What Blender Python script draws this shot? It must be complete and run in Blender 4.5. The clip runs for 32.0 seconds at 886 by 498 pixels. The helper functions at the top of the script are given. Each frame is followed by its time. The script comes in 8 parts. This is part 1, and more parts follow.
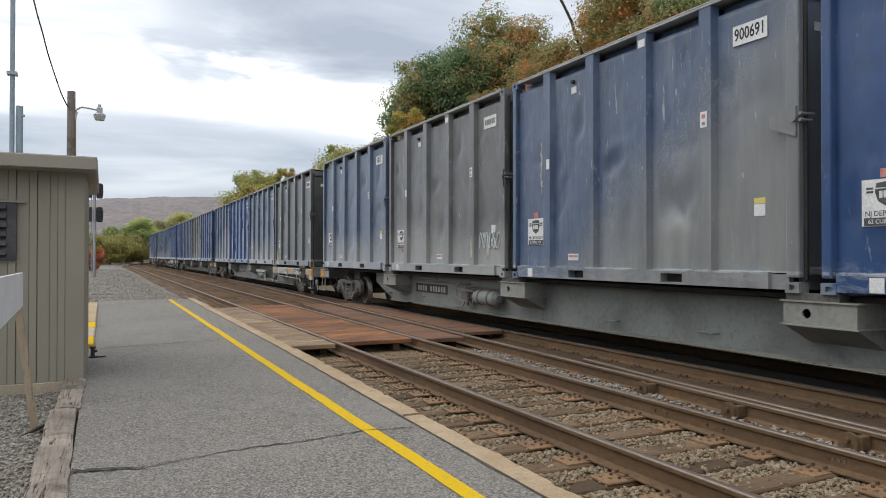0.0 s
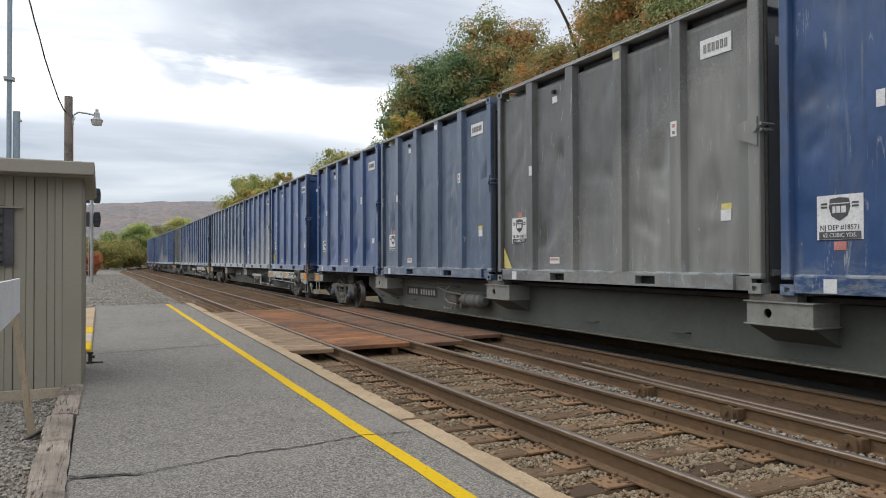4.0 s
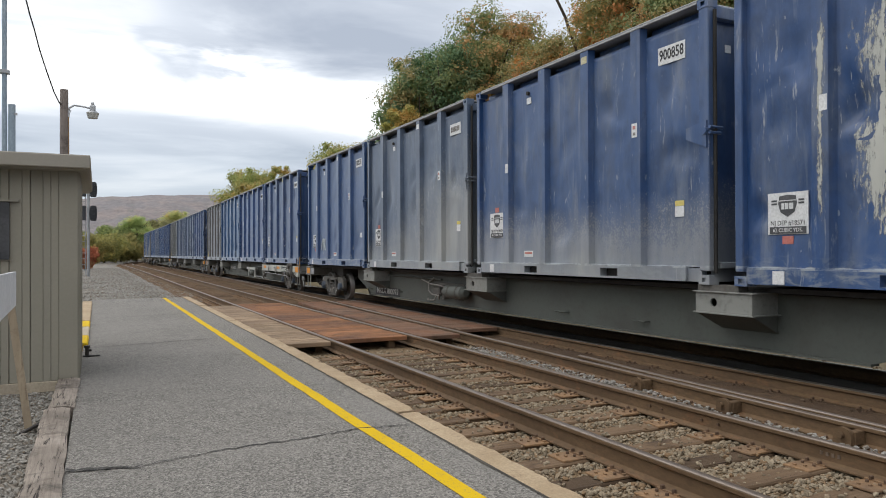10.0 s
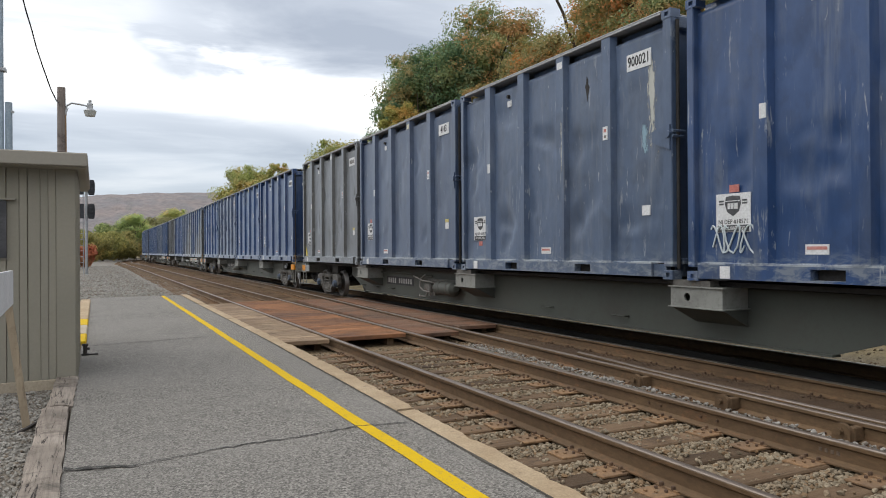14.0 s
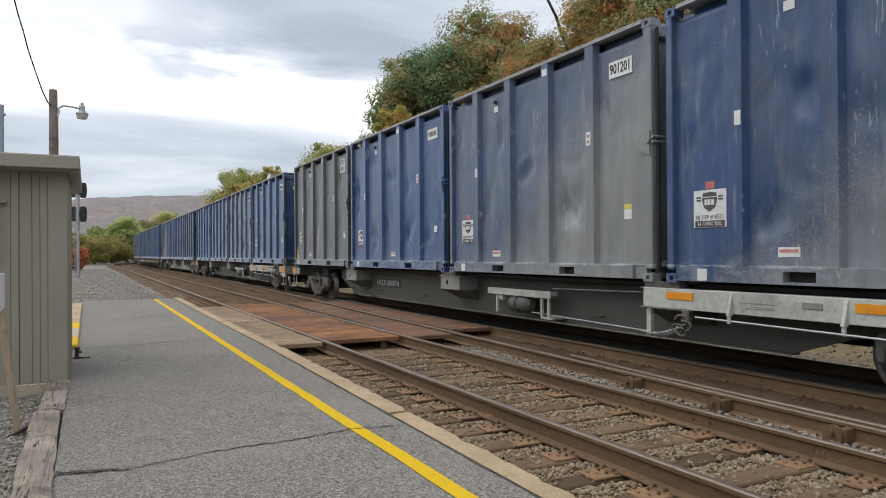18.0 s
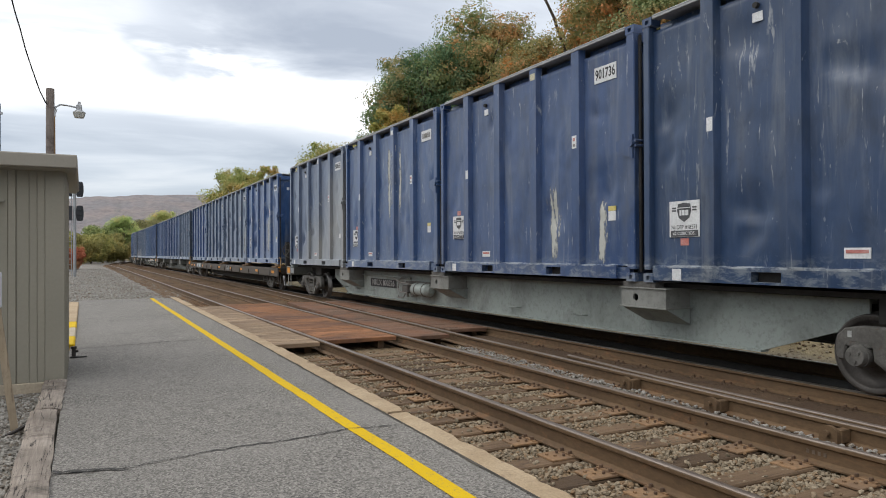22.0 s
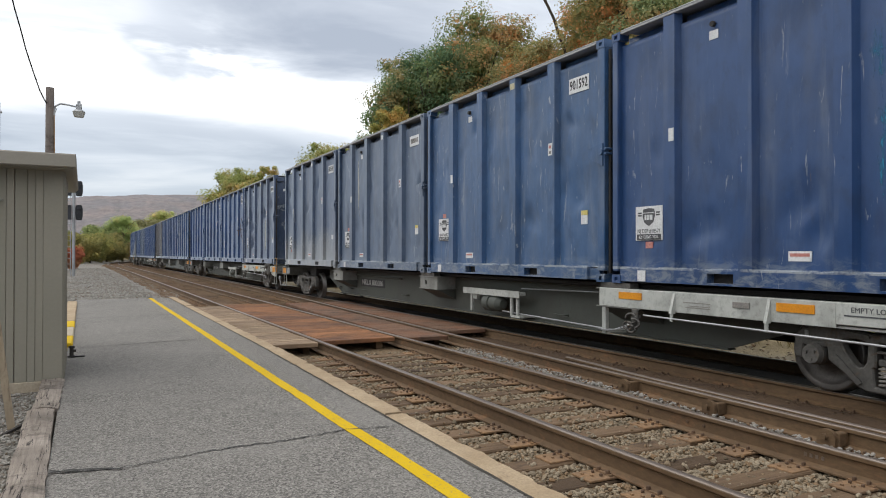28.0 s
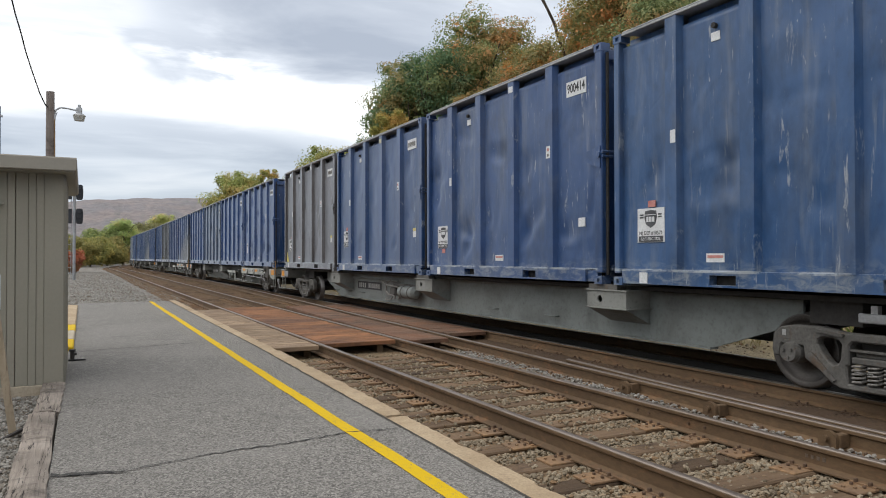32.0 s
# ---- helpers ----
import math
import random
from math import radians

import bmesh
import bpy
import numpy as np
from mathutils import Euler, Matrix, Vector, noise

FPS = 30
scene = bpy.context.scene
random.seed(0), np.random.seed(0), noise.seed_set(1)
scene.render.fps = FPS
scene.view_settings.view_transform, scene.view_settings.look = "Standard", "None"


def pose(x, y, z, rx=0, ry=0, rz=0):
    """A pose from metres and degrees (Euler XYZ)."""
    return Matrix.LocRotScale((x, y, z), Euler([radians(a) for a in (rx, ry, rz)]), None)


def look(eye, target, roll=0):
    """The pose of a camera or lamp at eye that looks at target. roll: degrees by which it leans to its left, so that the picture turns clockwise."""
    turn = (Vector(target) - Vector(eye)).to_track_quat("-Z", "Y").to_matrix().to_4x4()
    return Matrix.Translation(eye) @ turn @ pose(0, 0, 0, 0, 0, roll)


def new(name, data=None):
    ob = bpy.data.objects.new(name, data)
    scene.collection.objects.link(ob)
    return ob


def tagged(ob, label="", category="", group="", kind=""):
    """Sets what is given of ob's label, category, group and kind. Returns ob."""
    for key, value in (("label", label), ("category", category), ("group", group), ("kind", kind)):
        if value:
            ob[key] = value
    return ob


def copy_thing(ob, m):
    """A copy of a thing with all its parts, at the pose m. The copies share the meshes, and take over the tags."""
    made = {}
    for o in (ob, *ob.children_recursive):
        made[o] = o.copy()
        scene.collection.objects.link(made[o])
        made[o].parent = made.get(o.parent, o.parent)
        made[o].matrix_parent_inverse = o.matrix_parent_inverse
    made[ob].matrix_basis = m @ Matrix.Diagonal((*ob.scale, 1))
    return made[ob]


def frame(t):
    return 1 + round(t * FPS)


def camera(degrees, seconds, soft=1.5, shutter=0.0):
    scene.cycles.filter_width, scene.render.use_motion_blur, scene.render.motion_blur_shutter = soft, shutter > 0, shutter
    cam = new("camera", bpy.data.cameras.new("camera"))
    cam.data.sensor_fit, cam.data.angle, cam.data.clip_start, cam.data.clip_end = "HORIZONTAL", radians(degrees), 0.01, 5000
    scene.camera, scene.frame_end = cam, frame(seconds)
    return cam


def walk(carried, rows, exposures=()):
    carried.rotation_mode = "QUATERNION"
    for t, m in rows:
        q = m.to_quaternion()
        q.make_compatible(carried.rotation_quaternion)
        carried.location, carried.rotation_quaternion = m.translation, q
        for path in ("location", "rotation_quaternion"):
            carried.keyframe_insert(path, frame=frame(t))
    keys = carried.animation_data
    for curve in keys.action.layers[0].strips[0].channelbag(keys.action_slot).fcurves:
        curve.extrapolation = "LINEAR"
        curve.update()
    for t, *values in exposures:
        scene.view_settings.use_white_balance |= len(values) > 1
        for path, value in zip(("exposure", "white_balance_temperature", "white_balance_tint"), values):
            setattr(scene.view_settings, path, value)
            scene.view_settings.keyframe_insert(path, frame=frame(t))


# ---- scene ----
import functools

from mathutils.geometry import tessellate_polygon


# ------------------------------------------------------------------ camera and its way
# x: across the tracks, y: along them, away from the camera; z = 0 at the top of the rails
EYE = 1.479
cam = camera(63.61, 32.0, soft=1.0)


def held(x, y, z, yaw, pitch, roll):
    return pose(x, y, EYE + z, 90 + pitch, 0, -yaw) @ pose(0, 0, 0, 0, 0, roll)


# seconds; turn to the right, tilt up, lean in degrees; drift of the eye in metres
HELD = [
    (0, 25.46, 0.57, 0.06, -0.004, -0.004, 0.002),
    (0.5, 25.55, 0.59, 0.37, -0.004, -0.000, -0.000),
    (1, 25.55, 0.58, 0.53, -0.001, 0.001, -0.002),
    (1.5, 25.49, 0.61, 0.40, -0.008, -0.015, 0.000),
    (2, 25.46, 0.64, 0.27, 0.002, -0.022, 0.001),
    (2.5, 25.54, 0.69, 0.27, -0.001, -0.008, 0.004),
    (3, 25.52, 0.75, -0.08, -0.002, -0.014, 0.005),
    (3.5, 25.62, 0.86, -0.19, -0.001, 0.007, 0.006),
    (5.5, 25.53, 0.79, 0.06, -0.005, -0.016, 0.001),
    (6, 25.51, 0.71, 0.18, -0.004, -0.008, 0.002),
    (6.5, 25.52, 0.59, 0.22, -0.006, -0.006, 0.003),
    (7, 25.52, 0.54, 0.10, -0.004, -0.005, 0.001),
    (7.5, 25.61, 0.51, 0.02, -0.001, -0.006, -0.000),
    (8, 25.68, 0.48, -0.11, 0.004, 0.005, -0.001),
    (8.5, 25.80, 0.47, -0.24, -0.001, 0.002, 0.004),
    (9, 25.80, 0.46, -0.23, -0.003, -0.005, 0.002),
    (9.5, 25.82, 0.39, -0.27, 0.005, -0.001, 0.001),
    (10, 25.84, 0.35, -0.19, 0.002, 0.000, 0.002),
    (10.5, 25.79, 0.30, -0.11, -0.003, -0.011, 0.004),
    (11, 25.84, 0.30, -0.16, 0.001, 0.004, 0.003),
    (11.5, 25.79, 0.27, -0.23, 0.001, -0.011, 0.002),
    (12, 25.77, 0.23, -0.04, -0.002, -0.003, 0.001),
    (12.5, 25.77, 0.19, -0.10, -0.000, -0.003, 0.002),
    (13, 25.80, 0.15, -0.09, 0.000, 0.000, -0.000),
    (13.5, 25.87, 0.12, -0.27, 0.003, -0.001, 0.004),
    (14, 25.95, 0.11, -0.36, 0.010, 0.011, 0.004),
    (14.5, 26.00, 0.12, -0.41, 0.002, -0.006, -0.000),
    (16.5, 26.29, 0.28, -0.35, 0.003, 0.001, 0.004),
    (17, 26.32, 0.29, -0.25, 0.008, 0.005, 0.003),
    (17.5, 26.35, 0.31, -0.52, 0.011, 0.001, 0.002),
    (18, 26.48, 0.34, -0.38, 0.007, 0.001, 0.003),
    (18.5, 26.55, 0.38, -0.51, 0.003, -0.003, 0.005),
    (19, 26.45, 0.40, -0.47, 0.005, -0.016, 0.005),
    (19.5, 26.59, 0.40, -0.39, 0.005, -0.009, 0.004),
    (20, 26.68, 0.42, -0.46, 0.007, -0.008, 0.002),
    (20.5, 26.73, 0.43, -0.40, 0.006, -0.001, 0.002),
    (21, 26.78, 0.36, -0.27, -0.002, -0.004, 0.002),
    (21.5, 26.77, 0.35, -0.18, 0.004, -0.001, 0.003),
    (22, 26.71, 0.35, -0.23, -0.002, -0.003, 0.003),
    (22.5, 26.69, 0.41, -0.12, -0.000, -0.010, -0.001),
    (23, 26.74, 0.42, -0.61, 0.013, 0.025, 0.002),
    (23.5, 26.79, 0.72, -0.20, 0.003, -0.002, 0.005),
    (24, 26.76, 0.72, -0.17, -0.001, -0.008, 0.003),
    (24.5, 26.82, 0.76, -0.30, 0.000, -0.003, 0.001),
    (25, 26.68, 0.71, -0.19, -0.002, -0.015, 0.004),
    (25.5, 26.67, 0.72, -0.07, 0.001, -0.012, 0.002),
    (27.5, 26.78, 0.46, 0.01, 0.000, 0.005, 0.001),
    (28, 26.77, 0.46, 0.08, 0.005, -0.002, 0.001),
    (28.5, 26.82, 0.57, 0.01, 0.001, -0.004, 0.001),
    (29, 26.82, 0.63, -0.01, 0.004, 0.001, 0.002),
    (29.5, 26.82, 0.70, 0.01, 0.005, -0.011, 0.004),
    (30, 26.84, 0.75, -0.01, 0.002, 0.003, 0.000),
    (30.5, 26.80, 0.67, -0.05, -0.003, -0.002, 0.004),
    (31, 26.78, 0.64, 0.04, -0.005, -0.005, 0.003),
    (31.5, 26.77, 0.62, -0.13, 0.009, -0.008, 0.004),
    (32, 26.75, 0.67, -0.08, -0.000, -0.006, 0.000),
]
walk(cam, [(t, held(x, y, z, yaw, pitch, roll)) for t, yaw, pitch, roll, x, y, z in HELD])

# ------------------------------------------------------------------ sky, sun, exposure
SUN_UP, SUN_TURN = 63, 283
scene.view_settings.exposure = 0.0


def make_sky():
    world = bpy.data.worlds.new("overcast_sky")
    scene.world = world
    world.use_nodes = True
    nt = world.node_tree
    nt.nodes.clear()
    N = nt.nodes.new
    L = nt.links.new
    out, bg = N("ShaderNodeOutputWorld"), N("ShaderNodeBackground")
    sky = N("ShaderNodeTexSky")
    sky.sky_type, sky.sun_disc = "NISHITA", False
    sky.sun_elevation, sky.sun_rotation = radians(SUN_UP), radians(SUN_TURN)
    dim = N("ShaderNodeVectorMath")
    dim.operation = "SCALE"
    dim.inputs["Scale"].default_value = 0.1
    L(sky.outputs[0], dim.inputs[0])
    # a flat cloud deck: the direction is laid onto a plane overhead
    tc, sep = N("ShaderNodeTexCoord"), N("ShaderNodeSeparateXYZ")
    L(tc.outputs["Generated"], sep.inputs[0])
    up = N("ShaderNodeMath")
    up.operation = "MAXIMUM"
    up.inputs[1].default_value = 0.0
    L(sep.outputs["Z"], up.inputs[0])
    lift = N("ShaderNodeMath")
    lift.operation = "ADD"
    lift.inputs[1].default_value = 0.14
    L(up.outputs[0], lift.inputs[0])
    flat = N("ShaderNodeVectorMath")
    flat.operation = "DIVIDE"
    both = N("ShaderNodeCombineXYZ")
    for k in ("X", "Y", "Z"):
        L(lift.outputs[0], both.inputs[k])
    L(tc.outputs["Generated"], flat.inputs[0])
    L(both.outputs[0], flat.inputs[1])
    turn = N("ShaderNodeMapping")
    turn.inputs["Location"].default_value = SKY_SHIFT
    turn.inputs["Rotation"].default_value = (0, 0, radians(25))
    turn.inputs["Scale"].default_value = (0.55, 1.0, 0.25)
    L(flat.outputs[0], turn.inputs[0])
    broad, fine = N("ShaderNodeTexNoise"), N("ShaderNodeTexNoise")
    for n, s, d, r in ((broad, 0.62, 3.0, 0.5), (fine, 2.1, 6.0, 0.55)):
        n.inputs["Scale"].default_value, n.inputs["Detail"].default_value, n.inputs["Roughness"].default_value = s, d, r
        n.inputs["Distortion"].default_value = 0.35
        L(turn.outputs[0], n.inputs["Vector"])
    blend = N("ShaderNodeMix")
    blend.data_type = "FLOAT"
    blend.inputs["Factor"].default_value = 0.36
    L(broad.outputs["Fac"], blend.inputs["A"])
    L(fine.outputs["Fac"], blend.inputs["B"])
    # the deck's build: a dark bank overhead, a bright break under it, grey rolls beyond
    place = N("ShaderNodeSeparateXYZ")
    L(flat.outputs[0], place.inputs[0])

    def band(axis, a, b, lo, hi):
        m = N("ShaderNodeMapRange")
        m.interpolation_type = "SMOOTHSTEP"
        for key, v in (("From Min", a), ("From Max", b), ("To Min", lo), ("To Max", hi)):
            m.inputs[key].default_value = v
        L(axis, m.inputs["Value"])
        return m.outputs[0]

    def calc(op, a, b):
        m = N("ShaderNodeMath")
        m.operation = op
        for q, v in zip(m.inputs, (a, b)):
            if isinstance(v, float):
                q.default_value = v
            else:
                L(v, q)
        return m.outputs[0]
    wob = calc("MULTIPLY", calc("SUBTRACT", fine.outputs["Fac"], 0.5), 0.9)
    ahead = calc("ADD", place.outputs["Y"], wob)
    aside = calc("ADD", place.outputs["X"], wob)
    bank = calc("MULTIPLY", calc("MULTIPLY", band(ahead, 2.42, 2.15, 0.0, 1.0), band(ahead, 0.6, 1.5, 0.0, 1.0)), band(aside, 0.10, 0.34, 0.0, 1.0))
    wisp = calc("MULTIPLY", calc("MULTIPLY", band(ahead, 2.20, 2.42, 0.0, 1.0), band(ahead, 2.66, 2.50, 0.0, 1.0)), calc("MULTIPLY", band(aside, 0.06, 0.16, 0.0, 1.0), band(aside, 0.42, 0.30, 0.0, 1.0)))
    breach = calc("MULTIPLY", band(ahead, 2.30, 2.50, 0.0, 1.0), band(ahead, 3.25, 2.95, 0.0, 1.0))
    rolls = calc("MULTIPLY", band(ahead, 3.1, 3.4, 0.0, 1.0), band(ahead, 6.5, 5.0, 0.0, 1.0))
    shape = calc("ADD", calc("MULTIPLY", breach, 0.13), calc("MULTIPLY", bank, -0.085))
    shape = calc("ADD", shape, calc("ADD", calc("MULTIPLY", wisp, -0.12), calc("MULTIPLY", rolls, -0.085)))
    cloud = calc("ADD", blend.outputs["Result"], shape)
    ramp = N("ShaderNodeValToRGB")
    ramp.color_ramp.elements[0].position, ramp.color_ramp.elements[0].color = 0.36, (0.36, 0.40, 0.47, 1)
    ramp.color_ramp.elements[1].position, ramp.color_ramp.elements[1].color = 0.58, (1.0, 1.0, 1.0, 1)
    mid = ramp.color_ramp.elements.new(0.47)
    mid.color = (0.62, 0.66, 0.72, 1)
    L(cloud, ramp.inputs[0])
    # towards the horizon the deck greys out
    low = N("ShaderNodeMapRange")
    low.inputs["From Min"].default_value, low.inputs["From Max"].default_value = 0.03, 0.20
    low.inputs["To Min"].default_value, low.inputs["To Max"].default_value = 0.95, 0.0
    L(up.outputs[0], low.inputs["Value"])
    grey = N("ShaderNodeMix")
    grey.data_type = "RGBA"
    L(low.outputs[0], grey.inputs["Factor"])
    L(ramp.outputs[0], grey.inputs["A"])
    grey.inputs["B"].default_value = (0.41, 0.465, 0.53, 1)
    mix = N("ShaderNodeMix")
    mix.data_type = "RGBA"
    mix.inputs["Factor"].default_value = 0.9
    L(dim.outputs[0], mix.inputs["A"])
    L(grey.outputs["Result"], mix.inputs["B"])
    L(mix.outputs["Result"], bg.inputs["Color"])
    bg.inputs["Strength"].default_value = 1.38
    L(bg.outputs[0], out.inputs[0])


SKY_SHIFT = (0.0, 0.0, 0.0)
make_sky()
sun = new("sun", bpy.data.lights.new("sun", "SUN"))
sun.data.energy, sun.data.angle, sun.data.color = 1.8, radians(65), (1.0, 0.96, 0.9)
sun.matrix_world = look((-21, 12, 41), (0, 0, 0))

# ------------------------------------------------------------------ mesh tools
class Form:
    """Collects convex pieces, grids and prisms into one mesh."""

    def __init__(self):
        self.v, self.f, self.s = [], [], []

    def hull(self, pts, faces, smooth=()):
        pts = [Vector(p) for p in pts]
        mid = sum(pts, Vector()) / len(pts)
        n = len(self.v)
        for i, f in enumerate(faces):
            a, b, c = pts[f[0]], pts[f[1]], pts[f[2]]
            if (b - a).cross(c - a).dot((a + b + c) / 3 - mid) < 0:
                f = f[::-1]
            self.f.append([n + k for k in f])
            self.s.append(i in smooth)
        self.v += [tuple(p) for p in pts]
        return self

    def box(self, x0, x1, y0, y1, z0, z1, c=0.0):
        if c <= 0:
            pts = [(x, y, z) for z in (z0, z1) for y in (y0, y1) for x in (x0, x1)]
            return self.hull(pts, [(0, 1, 3, 2), (4, 5, 7, 6), (0, 1, 5, 4), (2, 3, 7, 6), (0, 2, 6, 4), (1, 3, 7, 5)])
        lo, hi = (x0, y0, z0), (x1, y1, z1)
        c = min([c] + [0.45 * (hi[k] - lo[k]) for k in range(3)])
        pts, at = [], {}
        for corner in ((i, j, k) for i in (0, 1) for j in (0, 1) for k in (0, 1)):
            for axis in range(3):
                p = [(hi if corner[k] else lo)[k] + (0 if k == axis else (-c if corner[k] else c)) for k in range(3)]
                at[corner, axis] = len(pts)
                pts.append(p)
        faces = []
        for a in range(3):
            b, d = (a + 1) % 3, (a + 2) % 3
            for s in (0, 1):
                ring = []
                for i, j in ((0, 0), (1, 0), (1, 1), (0, 1)):
                    k = [0, 0, 0]
                    k[a], k[b], k[d] = s, i, j
                    ring.append(at[tuple(k), a])
                faces.append(ring)
            for i in (0, 1):
                for j in (0, 1):
                    k0, k1 = [0, 0, 0], [0, 0, 0]
                    k0[a], k0[b], k0[d] = 0, i, j
                    k1[a], k1[b], k1[d] = 1, i, j
                    k0, k1 = tuple(k0), tuple(k1)
                    faces.append([at[k0, b], at[k1, b], at[k1, d], at[k0, d]])
        for corner in ((i, j, k) for i in (0, 1) for j in (0, 1) for k in (0, 1)):
            faces.append([at[corner, 0], at[corner, 1], at[corner, 2]])
        return self.hull(pts, faces)

    def rod(self, p0, p1, r, n=10, r1=None):
        p0, p1 = Vector(p0), Vector(p1)
        r1 = r if r1 is None else r1
        d = (p1 - p0).normalized()
        u = d.orthogonal().normalized()
        w = d.cross(u)
        ring = [(u * math.cos(a) + w * math.sin(a)) for a in (2 * math.pi * i / n for i in range(n))]
        pts = [p0 + q * r for q in ring] + [p1 + q * r1 for q in ring]
        sides = [(i, (i + 1) % n, n + (i + 1) % n, n + i) for i in range(n)]
        base = len(self.v)
        self.hull(pts, sides, range(n))
        self.hull([*pts], [tuple(range(n)), tuple(range(n, 2 * n))])
        return self

    def pipe(self, pts, r, n=8):
        for a, b in zip(pts, pts[1:]):
            self.rod(a, b, r, n)
        return self

    def prism(self, poly, axis, a, b):
        """A convex outline in the two other axes (in xyz order), drawn out along axis from a to b."""
        def put(p, h):
            q = list(p)
            q.insert(axis, h)
            return q
        n = len(poly)
        pts = [put(p, a) for p in poly] + [put(p, b) for p in poly]
        return self.hull(pts, [tuple(range(n)), tuple(range(n, 2 * n))] + [(i, (i + 1) % n, n + (i + 1) % n, n + i) for i in range(n)])

    def grid(self, fn, nu, nv, smooth=True, flip=False):
        n = len(self.v)
        for j in range(nv + 1):
            for i in range(nu + 1):
                self.v.append(tuple(fn(i / nu, j / nv)))
        w = nu + 1
        for j in range(nv):
            for i in range(nu):
                q = [n + j * w + i, n + j * w + i + 1, n + (j + 1) * w + i + 1, n + (j + 1) * w + i]
                self.f.append(q[::-1] if flip else q)
                self.s.append(smooth)
        return self

    def sweep(self, outline, stations):
        """A closed outline (across, up) carried along stations of (x, y, z, heading)."""
        n, m = len(self.v), len(outline)
        for x, y, z, h in stations:
            c, s = math.cos(h), math.sin(h)
            for a, b in outline:
                self.v.append((x + a * c, y - a * s, z + b))
        for j in range(len(stations) - 1):
            for i in range(m):
                k = (i + 1) % m
                self.f.append([n + j * m + i, n + (j + 1) * m + i, n + (j + 1) * m + k, n + j * m + k])
                self.s.append(False)
        self.f += [[n + i for i in range(m)], [n + (len(stations) - 1) * m + i for i in range(m)][::-1]]
        self.s += [False, False]
        return self

    def plate(self, outer, holes, x0, x1, soft=0.0):
        """A flat casting in the yz plane from x0 to x1, with holes through it; soft: chamfer of its edges."""
        def turn(loop, left):
            area = sum(a[0] * b[1] - b[0] * a[1] for a, b in zip(loop, loop[1:] + loop[:1]))
            return loop if (area > 0) == left else loop[::-1]

        def inset(loop, d):
            out = []
            for i, p in enumerate(loop):
                a, p, b = Vector(loop[i - 1]), Vector(p), Vector(loop[(i + 1) % len(loop)])
                e, g = (p - a).normalized(), (b - p).normalized()
                m = Vector((-e.y - g.y, e.x + g.x))
                out.append(tuple(p + m * (d / max(0.5, m.dot(m) / 2))))
            return out
        loops = [turn(list(outer), True)] + [turn(list(h), False) for h in holes]
        small = [inset(l, soft) for l in loops] if soft else loops
        tris = tessellate_polygon([[Vector((p[0], p[1], 0)) for p in l] for l in small])
        n = len(self.v)
        rings = [(x0, small), (x0 + soft, loops), (x1 - soft, loops), (x1, small)] if soft else [(x0, loops), (x1, loops)]
        for x, ls in rings:
            self.v += [(x, p[0], p[1]) for l in ls for p in l]
        m = sum(len(l) for l in loops)
        flat = [p for l in small for p in l]
        for t in tris:
            a, b, c = (flat[k] for k in t)
            up = (b[0] - a[0]) * (c[1] - a[1]) - (b[1] - a[1]) * (c[0] - a[0]) > 0
            t = list(t) if up else list(t)[::-1]
            self.f += [[n + k for k in t[::-1]], [n + m * (len(rings) - 1) + k for k in t]]
            self.s += [False, False]
        for r in range(len(rings) - 1):
            base = 0
            for l in loops:
                for i in range(len(l)):
                    a, b = n + r * m + base + i, n + r * m + base + (i + 1) % len(l)
                    self.f.append([a, b, b + m, a + m])
                    self.s.append(False)
                base += len(l)
        return self

    def welded(self, name, mat):
        me = self.mesh(name, mat)
        bm = bmesh.new()
        bm.from_mesh(me)
        bmesh.ops.remove_doubles(bm, verts=bm.verts, dist=0.0005)
        bm.to_mesh(me)
        bm.free()
        return me

    def mesh(self, name, mat):
        me = bpy.data.meshes.new(name)
        me.from_pydata(self.v, [], self.f)
        me.polygons.foreach_set("use_smooth", self.s)
        if mat:
            me.materials.append(mat)
        me.update()
        return me


def part(name, form, mat, parent, label=""):
    """One mesh under a thing or under a part. form: a Form, or a mesh to share."""
    me = form if isinstance(form, bpy.types.Mesh) else form.mesh(name, mat)
    ob = new(name, me)
    ob.parent = parent
    if label:
        ob["label"] = label
    return ob


def thing(name, label, category, group="", kind="", at=None):
    ob = new(name)
    ob.empty_display_size = 0.2
    if at is not None:
        ob.matrix_world = at
    return tagged(ob, label, category, group, kind)


def solid(name, form, mat, label, category, group="", kind=""):
    return tagged(new(name, form.mesh(name, mat)), label, category, group, kind)


def lettering(lines, size, mat, tight=0.95, name="writing", bold=0.0):
    """Letters as a thin mesh in the yz plane, read from the platform side (towards -x), centred on the origin."""
    cu = bpy.data.curves.new("writing", "FONT")
    cu.body, cu.size, cu.align_x, cu.align_y = lines, size, "CENTER", "CENTER"
    cu.extrude, cu.space_line, cu.resolution_u, cu.offset = 0.002, 0.95, 2, bold
    ob = bpy.data.objects.new("writing", cu)
    me = bpy.data.meshes.new_from_object(ob)
    me.name = name
    me.transform(Matrix(((0, 0, -1, 0), (-tight, 0, 0, 0), (0, 1, 0, 0), (0, 0, 0, 1))))
    me.materials.clear()
    me.materials.append(mat)
    bpy.data.objects.remove(ob)
    bpy.data.curves.remove(cu)
    return me


